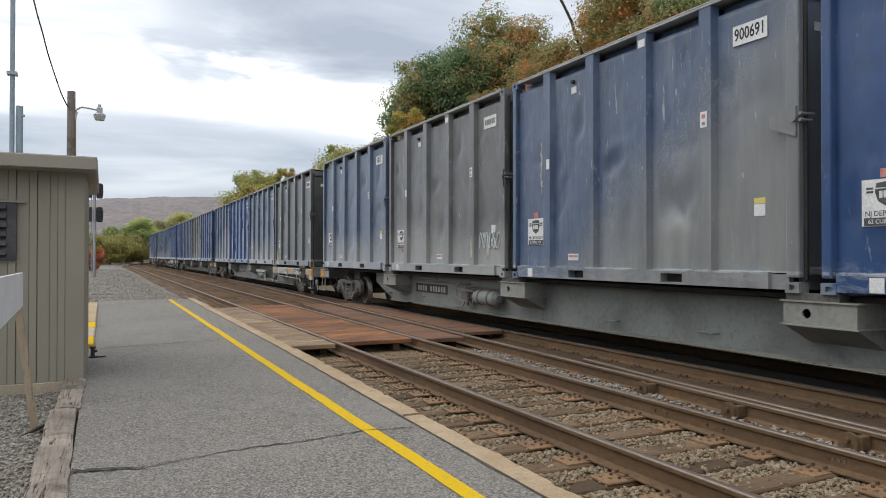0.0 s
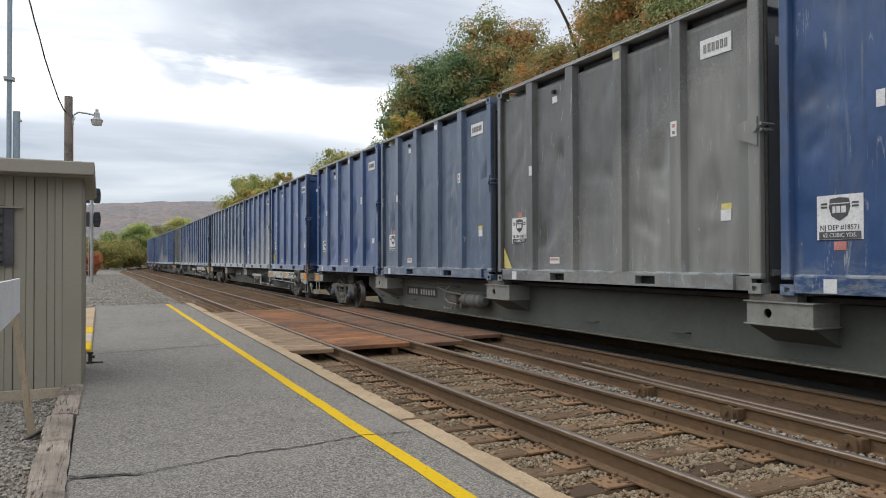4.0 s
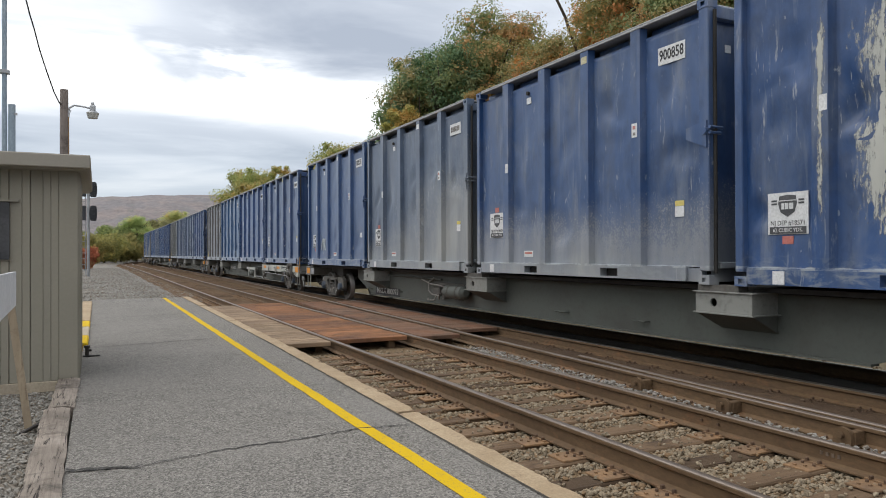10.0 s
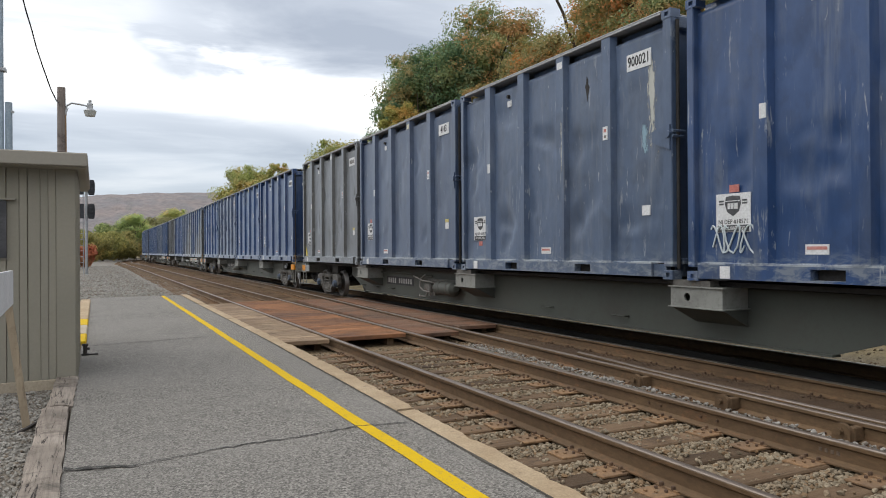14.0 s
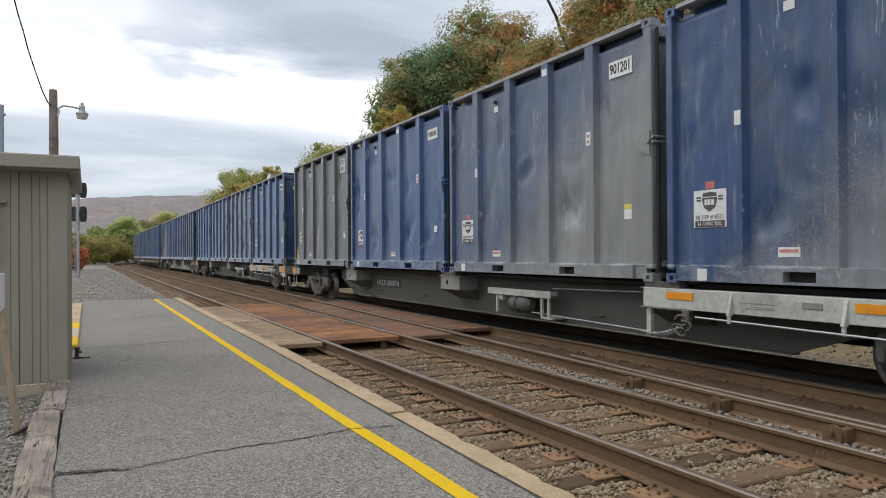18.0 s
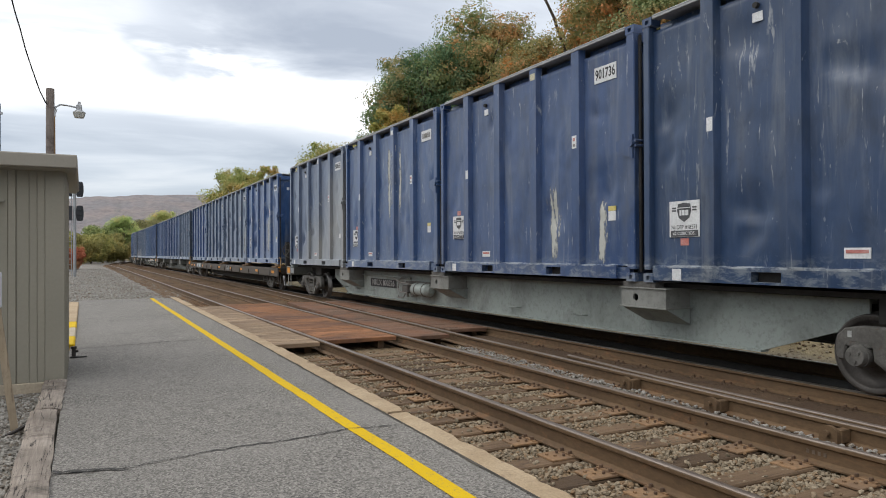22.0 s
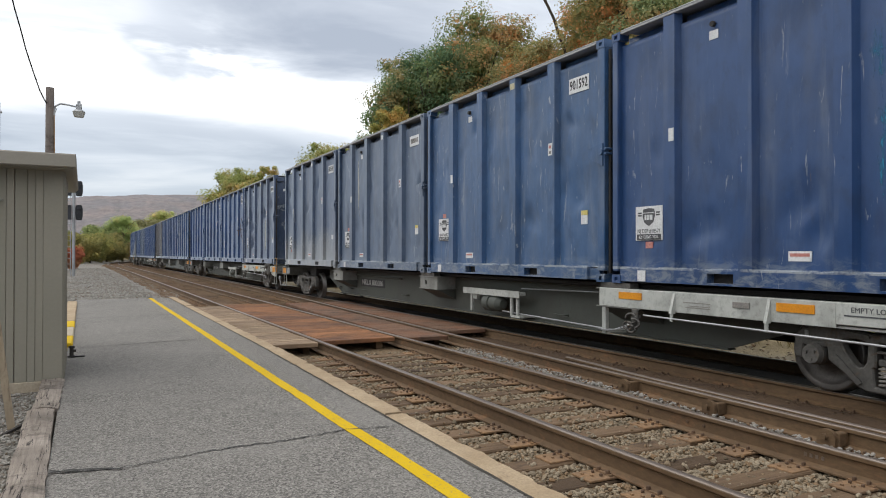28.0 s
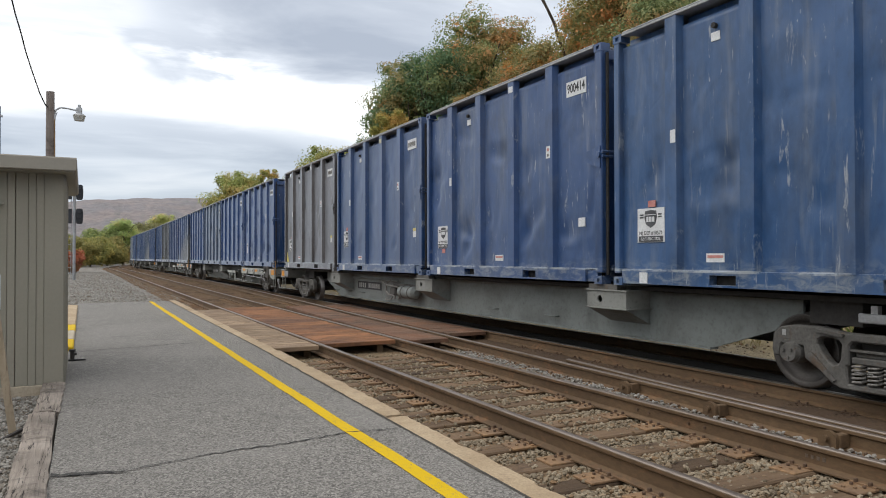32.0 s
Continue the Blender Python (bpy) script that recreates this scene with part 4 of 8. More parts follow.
def make_ballast():
    brown = island_stone("ballast_stones", ((0.155, 0.122, 0.082), (0.32, 0.262, 0.183), (0.22, 0.135, 0.07)))
    grey = island_stone("grey_ballast_stones", ((0.22, 0.207, 0.182), (0.37, 0.352, 0.318), (0.195, 0.157, 0.118)))

    def near(rng):
        while True:
            x, y = rng.uniform(2.75, 7.3), 1.6 + 10.0 * rng.uniform(0, 1) ** 1.35
            if x > closing_rail(y) + 0.1 and rng.uniform() < 0.8:
                continue
            gap = min(abs(y - t) for t in TIE_ROWS)
            if gap > 0.125 or rng.uniform() < 0.08:
                return x, y, (-0.232 if gap > 0.125 else -0.203) + 0.028 * rng.uniform() * smooth(0.12, 0.25, gap)
    scatter_stones("ballast", "brown crushed-stone ballast between the ties", 20000, near, 0.0215, brown, 4)

    def seam(rng):
        y = rng.uniform(2.5, 11.0)
        return rng.uniform(X_R2 + 0.07, closing_rail(y) - 0.09), y, -0.215 + 0.06 * rng.uniform()
    scatter_stones("ballast", "pale grey ballast packed beside the rail", 4500, seam, 0.020, grey, 5)

    def beyond(rng):
        y = 26.3 + 62 * rng.uniform() ** 1.9
        x = rng.uniform(-4, 4.2)
        return x, y, ground_height(x, y) + 0.0
    scatter_stones("ballast", "grey gravel beyond the platform end", 12000, beyond, 0.04, grey, 6)

    def verge(rng):
        x, y = rng.uniform(-2.4, -0.43), rng.uniform(3.6, 9.4)
        return x, y, -0.115 + 0.012 * rng.uniform()
    scatter_stones("gravel_verge", "grey gravel beside the shed", 9000, verge, 0.016, grey, 7)

    def farside(rng):
        y = rng.uniform(2, 26)
        x = rng.uniform(9.2, 12.5)
        return x, y, ground_height(x, y)
    scatter_stones("ballast", "tan stones behind the far track", 3000, farside, 0.032, brown, 8)


def make_dry_grass():
    """Tufts of dry and of green grass on the soil behind the far track."""
    rng = np.random.default_rng(21)
    for label, mat, tufts, xs in (("dry tan grass behind the far track", "grass_dry", 900, (10.9, 16.5)), ("green weeds behind the far track", "grass_green", 420, (11.6, 18.0))):
        vs, fs, n = [], [], 0
        for _ in range(tufts):
            x, y = rng.uniform(*xs), 1.5 + 42 * rng.uniform() ** 1.3
            z = ground_height(x, y)
            tall = rng.uniform(0.12, 0.42)
            for _b in range(16):
                ang, lean = rng.uniform(0, 6.283), rng.uniform(0.1, 0.8)
                px, py = x + rng.normal() * 0.09, y + rng.normal() * 0.09
                dx, dy, h = math.cos(ang), math.sin(ang), tall * rng.uniform(0.6, 1.1)
                w = 0.007
                vs += [(px - dy * w, py + dx * w, z - 0.02), (px + dy * w, py - dx * w, z - 0.02), (px + dx * lean * h * 0.5 + dy * w * 0.7, py + dy * lean * h * 0.5 - dx * w * 0.7, z + h * 0.65), (px + dx * lean * h, py + dy * lean * h, z + h)]
                fs += [(n, n + 1, n + 2), (n, n + 2, n + 3)]
                n += 4
        me = bpy.data.meshes.new("grass")
        me.from_pydata(vs, [], fs)
        me.materials.append(M[mat])
        tagged(new("grass", me), label, "grass", kind="stuff")


def kerb_x(y):
    """The platform's edge towards the tracks."""
    return 2.66 + 0.016 * min(max(y - 3, 0), 9) + 0.003 * max(0, y - 12)


def make_platform():
    f = Form()
    n = 64
    rows = [(-8 + 34.0 * k / n) for k in range(n + 1)]
    for y in rows:
        xe = kerb_x(y) - 0.215
        f.v += [(-0.2, y, -0.32), (-0.2, y, -0.004), (0.8, y, 0.004), (1.7, y, 0.004), (xe, y, 0.0), (xe, y, -0.32)]
    for k in range(n):
        for i in range(5):
            f.f.append([6 * k + i, 6 * k + i + 1, 6 * k + i + 7, 6 * k + i + 6][::-1])
            f.s.append(False)
    f.f += [[0, 1, 2, 3, 4, 5][::-1], [6 * n + i for i in range(6)]]
    f.s += [False, False]
    plat = solid("platform", f, M["asphalt"], "worn grey asphalt platform with cracks", "platform", kind="structure")
    line = Form()
    rows = [(-8 + 33.9 * k / 120) for k in range(121)]
    for y in rows:
        x = 2.06 - 0.02 * smooth(3, 7, y) + 0.008 * noise.noise(Vector((y * 0.9, 1, 2)))
        w = 0.061 + 0.008 * noise.noise(Vector((y * 3.1, 5, 2)))
        line.v += [(x - w, y, 0.0085), (x + w, y, 0.0085)]
    for k in range(120):
        line.f.append([2 * k, 2 * k + 1, 2 * k + 3, 2 * k + 2])
        line.s.append(False)
    part("yellow_line", line, M["line"], plat, "worn yellow edge line")

    def crack(pts, w, seed):
        c = Form()
        rnd = random.Random(seed)
        path = []
        for (xa, ya), (xb, yb) in zip(pts, pts[1:]):
            m = max(2, int(abs(xb - xa) / 0.05))
            for k in range(m):
                u = k / m
                path.append((xa + (xb - xa) * u, ya + (yb - ya) * u + rnd.uniform(-0.022, 0.022), w * rnd.uniform(0.45, 1.3)))
        path.append((*pts[-1], w * 0.4))
        for x, y, ww in path:
            c.v += [(x, y - ww, 0.0098), (x, y + ww, 0.0098)]
        for k in range(len(path) - 1):
            c.f.append([2 * k, 2 * k + 2, 2 * k + 3, 2 * k + 1])
            c.s.append(False)
        return c
    part("crack", crack([(-0.19, 5.50), (0.03, 5.44), (0.24, 5.40), (0.50, 5.49), (0.78, 5.55), (1.10, 5.60), (1.45, 5.62), (2.0, 5.74), (2.42, 5.66)], 0.010, 1), M["crack"], plat)
    part("crack", crack([(-0.19, 5.53), (0.0, 5.47), (0.2, 5.43)], 0.022, 2), M["crack"], plat)
    part("crack", crack([(0.24, 5.40), (0.33, 5.2), (0.30, 5.05)], 0.006, 6), M["crack"], plat)
    part("crack", crack([(-0.15, 12.6), (0.6, 12.75), (1.3, 12.9), (1.9, 13.0)], 0.018, 3), M["crack"], plat)
    part("crack", crack([(-0.15, 18.4), (0.9, 18.5), (2.0, 18.7)], 0.02, 4), M["crack"], plat)
    seam = Form()
    rnd = random.Random(14)
    for k in range(241):
        y = -8 + 33.9 * k / 240
        x = kerb_x(y) - 0.216
        w = 0.012 + 0.020 * max(0.0, noise.noise(Vector((y * 1.7, 3, 6)))) + rnd.uniform(0, 0.007)
        seam.v += [(x - w, y, 0.0065), (x + 0.004, y, 0.0065)]
    for k in range(240):
        seam.f.append([2 * k, 2 * k + 1, 2 * k + 3, 2 * k + 2])
        seam.s.append(False)
    part("joint_dirt", seam, M["joint_dirt"], plat, "dark dirt in the joint behind the kerb")
    # kerb stones, butted with open joints
    kerb = thing("platform_kerb", "tan concrete kerb along the platform edge", "kerb", kind="structure")
    joints = [-8.0, -5.9, 0.05, 6.12, 11.2, 16.3, 21.4, 26.0]
    rnd = random.Random(8)
    for a, b in zip(joints, joints[1:]):
        f = Form()
        m = 150
        dz = rnd.uniform(-0.01, 0.012)

        def edge(k, side):
            y = a + 0.01 + (b - a - 0.02) * k / m
            return kerb_x(y) - (0.0 if side else 0.213) + 0.012 * noise.noise(Vector((y * 2.3, side, 4))) + 0.011 * noise.noise(Vector((y * 9.0, side, 5))), y
        for k in range(m + 1):
            (x0, y), (x1, _y) = edge(k, 0), edge(k, 1)
            ch = 0.024 + 0.014 * noise.noise(Vector((y * 3.7, 2, 8))) + 0.09 * max(0.0, noise.noise(Vector((y * 4.3, 4, 3))) - 0.12) + 0.012 * noise.noise(Vector((y * 17, 2, 8)))
            z = 0.014 + dz + 0.006 * noise.noise(Vector((y * 2.9, 7, 1))) + 0.004 * noise.noise(Vector((y * 11, 7, 1)))
            f.v += [(x0, y, -0.33), (x0, y, z - 0.01), (x0 + 0.015, y, z), (x1 - max(0.008, ch), y, z), (x1, y, z - max(0.008, ch)), (x1, y, -0.33)]
        for k in range(m):
            for i in range(5):
                f.f.append([6 * k + i, 6 * k + i + 1, 6 * k + i + 7, 6 * k + i + 6][::-1])
                f.s.append(False)
        f.f += [[0, 1, 2, 3, 4, 5], [6 * m + i for i in range(6)][::-1]]
        f.s += [False, False]
        part("kerb_stone", f, M["kerb"], kerb)


def make_crossing():
    """Timber walkway laid across the tracks at the platform."""
    rnd = random.Random(12)
    deck = thing("timber_crossing", "worn timber crossing planks, rusty red between the rails", "crossing", kind="structure")
    for x0, x1, y0, y1, mat, step in ((2.80, 3.575, 11.75, 21.6, "deck_pale", 0.225), (3.74, 5.07, 11.95, 22.0, "deck_red", 0.225), (5.25, 6.05, 11.75, 22.0, "deck_grey", 0.235), (6.40, 7.25, 12.5, 22.0, "deck_grey", 0.235)):
        gap = 0.008 if mat == "deck_pale" else 0.005
        mesh = Form().box(-(x1 - x0) / 2, (x1 - x0) / 2, -step / 2 + gap, step / 2 - gap, -0.075, 0.0, 0.009).mesh("plank", M[mat])
        n = int((y1 - y0) / step)
        loose = 0.8 if mat == "deck_pale" else 0.5
        slope = 0.0
        for k in range(n):
            y = y0 + (k + 0.5) * step
            shift = (closing_rail(y) - 6.2) if x0 > 5.2 else 0.0
            # the boards were laid in sections that have settled apart
            if k % 9 == 4:
                slope = loose * rnd.uniform(-0.010, 0.010)
            p = part("plank", mesh, None, deck)
            p.matrix_local = pose((x0 + x1) / 2 + shift * 0.9 + rnd.uniform(-0.012, 0.012), y, -0.012 + slope + loose * rnd.uniform(-0.004, 0.003), loose * rnd.uniform(-0.5, 0.5), loose * rnd.uniform(-0.3, 0.3), loose * rnd.uniform(-0.3, 0.3))
    for x in (2.95, 3.45, 3.95, 4.8, 5.4, 5.95, 6.7, 7.1):
        part("bearer", Form().box(x - 0.06, x + 0.06, 12.05 if x < 6.5 else 12.7, 21.4, -0.24, -0.09), M["tie"], deck)


# ------------------------------------------------------------------ shed and things by the platform
def make_shed():
    shed = thing("shed", "taupe metal-sided equipment shed with a louvred vent", "shed")
    S = M["siding"]
    xr, yf, yb, xl = -0.20, 9.55, 11.25, -4.6
    part("wall", Form().box(xl, xr - 0.03, yf + 0.03, yb, 0.0, 2.47), S, shed)
    # standing-seam boards on the front
    part("corner_trim", Form().box(xr - 0.205, xr, yf - 0.012, yf + 0.03, -0.02, 2.47, 0.006), S, shed)
    wide = Form().box(-0.064, 0.064, yf - 0.004, yf + 0.03, 0.0, 2.47, 0.006).mesh("board", S)
    rib = Form().prism([(-0.045, yf + 0.03), (-0.036, yf - 0.013), (0.036, yf - 0.013), (0.045, yf + 0.03)], 2, 0.0, 2.465).mesh("seam", S)
    x = xr - 0.325
    part("board", Form().box(xr - 0.287, xr - 0.205, yf - 0.004, yf + 0.03, 0.0, 2.47, 0.006), S, shed)
    k = 0
    while x > xl:
        part("seam", rib, None, shed).location = (x, 0, 0)
        part("board", wide, None, shed).location = (x - 0.104, 0, 0)
        x -= 0.212
    side = Form()
    y = yf + 0.1
    while y < yb:
        side.prism([(xr - 0.03, y - 0.04), (xr + 0.018, y - 0.025), (xr + 0.018, y + 0.025), (xr - 0.03, y + 0.04)], 2, 0.0, 2.465)
        y += 0.212
    part("side_seams", side, S, shed)
    part("foundation", Form().box(xl, xr + 0.01, yf - 0.02, yb, -0.32, -0.0, 0.008), M["concrete"], shed)
    roof = Form().prism([(9.22, 2.59), (13.0, 2.66), (13.0, 2.70), (9.22, 2.63)], 0, xl - 0.2, xr + 0.13)
    part("roof", roof, M["fascia"], shed)
    part("fascia", Form().box(xl - 0.2, xr + 0.13, 9.20, 9.24, 2.475, 2.625, 0.008), M["fascia"], shed)
    part("gutter", Form().box(xr + 0.02, xr + 0.135, 9.24, 12.95, 2.49, 2.625, 0.02), M["fascia"], shed)
    part("soffit", Form().box(xl - 0.2, xr + 0.10, 9.24, 12.9, 2.466, 2.49), S, shed)
    # vent
    vx1, vx0, z0, z1 = -0.90, -1.75, 1.46, 2.05
    vent = part("vent", Form().box(vx0, vx1, yf - 0.03, yf - 0.024, z0, z1), M["black_paint"], shed, "dark louvred vent")
    part("vent_frame", Form().box(vx1 - 0.10, vx1, yf - 0.06, yf - 0.03, z0, z1).box(vx0, vx0 + 0.1, yf - 0.06, yf - 0.03, z0, z1).box(vx0, vx1, yf - 0.06, yf - 0.03, z1, z1 + 0.03).box(vx0, vx1, yf - 0.06, yf - 0.03, z0 - 0.03, z0), M["louvre"], vent)
    for i in range(6):
        z = z0 + 0.05 + i * 0.105
        part("louvre", Form().hull([(vx0 + 0.1, yf - 0.05, z), (vx1 - 0.1, yf - 0.05, z), (vx0 + 0.1, yf - 0.10, z - 0.02), (vx1 - 0.1, yf - 0.10, z - 0.02), (vx0 + 0.1, yf - 0.03, z + 0.075), (vx1 - 0.1, yf - 0.03, z + 0.075), (vx0 + 0.1, yf - 0.04, z + 0.085), (vx1 - 0.1, yf - 0.04, z + 0.085)],
                                   [(2, 3, 7, 6), (0, 1, 5, 4), (0, 1, 3, 2), (4, 5, 7, 6), (0, 2, 6, 4), (1, 3, 7, 5)]), M["louvre"], vent)
    part("drip_cap", Form().box(vx0 - 0.05, vx1 + 0.09, yf - 0.075, yf - 0.004, z1 + 0.04, z1 + 0.062), M["fascia"], vent)
    part("conduit", Form().box(vx1 - 0.2, vx1 + 0.03, yf - 0.03, yf - 0.012, z0 - 0.05, z0 - 0.035), M["fascia"], vent)


def make_edging():
    for y0, y1, x, tilt in ((4.86, 7.7, -0.325, 0.6), (7.72, 9.5, -0.30, -0.4)):
        f = Form()
        rnd = random.Random(int(y0 * 10))
        m = 14
        L = y1 - y0
        for k in range(m + 1):
            y = -L / 2 + L * k / m
            j = [rnd.uniform(-0.008, 0.008) for _ in range(4)]
            f.v += [(-0.115 + j[0], y, -0.2), (-0.112 + j[1], y, 0.02 + j[2]), (-0.04, y, 0.034 + j[3]), (0.05, y, 0.03 + j[0]), (0.115 + j[2], y, 0.016 + j[1]), (0.118, y, -0.2)]
        for k in range(m):
            for i in range(5):
                f.f.append([6 * k + i, 6 * k + i + 1, 6 * k + i + 7, 6 * k + i + 6][::-1])
                f.s.append(False)
        f.f += [[0, 1, 2, 3, 4, 5], [6 * m + i for i in range(6)][::-1]]
        f.s += [False, False]
        t = solid("edging_tie", f, M["old_tie"], "cracked weathered timber tie edging the platform", "timber", "edging ties")
        t.matrix_world = pose(x, (y0 + y1) / 2, 0, 0, 0, tilt)


def make_barrier():
    """White board on raw timber legs beside the platform."""
    b = thing("barricade", "white board barricade on raw timber legs", "barricade")
    p, q = Vector((-0.68, 7.63, 1.17)), Vector((-0.505, 3.5, 1.21))
    d = (q - p).normalized()
    w = Vector((d.y, -d.x, 0)).normalized() * 0.012
    up = Vector((0, 0, 0.155))
    pts = [p - w - up, p + w - up, p - w + up, p + w + up, q - w - up, q + w - up, q - w + up, q + w + up]
    part("board", Form().hull(pts, [(0, 1, 3, 2), (4, 5, 7, 6), (0, 1, 5, 4), (2, 3, 7, 6), (0, 2, 6, 4), (1, 3, 7, 5)]), M["white_paint"], b)
    for foot, top in (((-0.555, 7.5, -0.13), (-0.715, 7.38, 1.25)), ((-0.60, 5.2, -0.13), (-0.60, 4.3, 1.25)), ((-1.2, 7.2, -0.13), (-0.74, 7.3, 1.25)), ((-1.2, 4.3, -0.13), (-0.58, 4.25, 1.25))):
        f = Form()
        a, t = Vector(foot), Vector(top)
        ax = (t - a).normalized()
        u = ax.cross(Vector((0, 1, 0))).normalized() * 0.03
        v = ax.cross(u).normalized() * 0.02
        f.hull([a - u - v, a + u - v, a + u + v, a - u + v, t - u - v, t + u - v, t + u + v, t - u + v], [(0, 1, 2, 3), (4, 5, 6, 7), (0, 1, 5, 4), (1, 2, 6, 5), (2, 3, 7, 6), (3, 0, 4, 7)])
        part("leg", f, M["pine"], b)
    part("foot_iron", Form().hull([(-0.62, 7.32, -0.11), (-0.40, 7.6, -0.06), (-0.60, 7.29, -0.11), (-0.38, 7.57, -0.06), (-0.62, 7.32, -0.09), (-0.40, 7.6, -0.03), (-0.60, 7.29, -0.09), (-0.38, 7.57, -0.03)],
                                  [(0, 1, 3, 2), (4, 5, 7, 6), (0, 1, 5, 4), (2, 3, 7, 6), (0, 2, 6, 4), (1, 3, 7, 5)]), M["hydrant_black"], b)


CABLE = [(-1.07, 27.03, 6.47), (-1.14, 26.9, 6.56), (-1.27, 26.6, 6.82), (-1.45, 25.9, 7.35), (-1.59, 25.3, 7.80), (-1.69, 24.7, 8.24), (-1.79, 24.2, 8.60), (-1.85, 23.8, 8.88), (-2.02, 22.9, 9.53), (-2.3, 21.5, 10.4)]


def make_posts():
    pole = thing("utility_pole", "weathered timber utility pole with an arm lamp", "utility pole")
    x, y = -0.99, 27.1
    f = Form()
    f.rod((x, y, -0.2), (x, y, 7.02), 0.15, 16, 0.125)
    part("pole", f, M["pole"], pole)
    arm = Form().pipe([(x + 0.1, y, 6.18), (x + 0.16, y, 6.42), (x + 0.3, y, 6.52), (x + 0.55, y, 6.50), (x + 0.78, y, 6.46)], 0.028, 8)
    arm.rod((x + 0.1, y, 6.05), (x + 0.2, y, 6.35), 0.015, 6).box(x + 0.08, x + 0.16, y - 0.06, y + 0.06, 6.1, 6.25)
    part("arm", arm, M["galvanised"], pole)
    lampx = x + 0.86
    part("lamp_head", Form().box(lampx - 0.09, lampx + 0.09, y - 0.09, y + 0.09, 6.36, 6.56, 0.02).rod((lampx, y, 6.56), (lampx, y, 6.66), 0.05, 10).rod((lampx, y, 6.3), (lampx, y, 6.38), 0.2, 14, 0.1), M["galvanised"], pole)
    part("lamp_lens", Form().rod((lampx, y, 6.12), (lampx, y, 6.30), 0.15, 16, 0.2), M["lens"], pole)
    part("conduit", Form().rod((x + 0.14, y - 0.05, 4.2), (x + 0.13, y - 0.05, 6.1), 0.02, 6), M["rust_rail"], pole)
    # overhead cable to a pole out of view
    f = Form()
    pts = CABLE
    f.pipe(pts, 0.022, 6)
    solid("overhead_cable", f, M["wire"], "black overhead cable hanging to the utility pole", "cable")
    # two blue-grey masts behind the shed
    for px, top, r, name in ((-1.80, 12.0, 0.05, "antenna_mast"), (-1.66, 4.74, 0.07, "steel_post")):
        f = Form().rod((px, 18.0, -0.2), (px, 18.0, top), r, 14)
        m = solid(name, f, M["mast"], "slim blue-grey steel %s behind the shed" % ("mast" if top > 9 else "post"), "mast")
        c = Form()
        if top > 9:
            c.box(px - 0.1, px + 0.1, 17.9, 18.1, 5.4, 5.47)
        else:
            c.box(px - 0.06, px + 0.1, 17.95, 18.05, 4.52, 4.56)
        part("clamp", c, M["galvanised"], m)
    # railway signal
    sig = thing("railway_signal", "tall railway signal with two black heads and a ladder", "signal")
    x, y = -0.55, 55.7
    part("mast", Form().rod((x, y, -0.2), (x, y, 6.3), 0.1, 14), M["galvanised"], sig)
    for z in (6.03, 4.37):
        head = part("signal_head", Form().prism([(x + 0.32 + 0.24 * math.cos(2 * math.pi * k / 20), z + max(-0.53, min(0.53, 0.8 * math.sin(2 * math.pi * k / 20)))) for k in range(20)], 1, y - 0.06, y), M["black_paint"], sig)
        for dz in (0.34, 0.0, -0.34):
            part("hood", Form().rod((x + 0.30, y - 0.3, z + dz), (x + 0.30, y - 0.06, z + dz), 0.12, 12), M["black_paint"], head)
        part("case", Form().box(x - 0.42, x - 0.14, y - 0.1, y + 0.15, z - 0.5, z + 0.5), M["black_paint"], head)
    for s in (-0.16, 0.16):
        part("ladder_rail", Form().rod((x - 0.35 + s, y + 0.1, 0.0), (x - 0.35 + s, y + 0.1, 6.2), 0.025, 6), M["galvanised"], sig)
    for k in range(15):
        part("rung", Form().rod((x - 0.5, y + 0.1, 0.4 + k * 0.4), (x - 0.2, y + 0.1, 0.4 + k * 0.4), 0.02, 6), M["galvanised"], sig)
    # bollards with yellow paint along the shed
    for a, b, mm, what in ((12.95, 14.2, "line", "yellow painted"), (14.25, 15.9, "concrete", "bare"), (15.95, 17.3, "line", "yellow painted"), (17.35, 24.5, "kerb", "pale")):
        solid("edging_block", Form().box(-0.40, -0.13, a, b, -0.2, 0.05, 0.02), M[mm], "%s concrete edging block beside the platform" % what, "block", "edging blocks")
    v = thing("standpipe", "small dark iron standpipe by the shed corner", "pipe")
    part("body", Form().rod((-0.13, 11.6, -0.01), (-0.13, 11.6, 0.13), 0.028, 10).rod((-0.13, 11.6, 0.13), (-0.13, 11.6, 0.16), 0.042, 10).rod((-0.15, 11.6, 0.09), (-0.07, 11.6, 0.09), 0.018, 8), M["hydrant_black"], v)
    part("foot", Form().rod((-0.18, 11.57, 0.012), (0.04, 11.53, 0.012), 0.011, 6).box(-0.17, -0.08, 11.55, 11.65, -0.01, 0.02), M["hydrant_black"], v)

# ------------------------------------------------------------------ waste containers
HALF_W, HALF_L, TALL = 1.22, 3.03, 3.604
RIBS = (1.90, 0.70, -0.50, -1.68)


def sheet_edges():
    edges = [HALF_L - 0.1, *RIBS, -HALF_L + 0.13]
    return [(edges[i + 1] + (0.09 if i < 4 else 0.0), edges[i] - (0.09 if i else 0.0)) for i in range(5)]


SHEETS = sheet_edges()


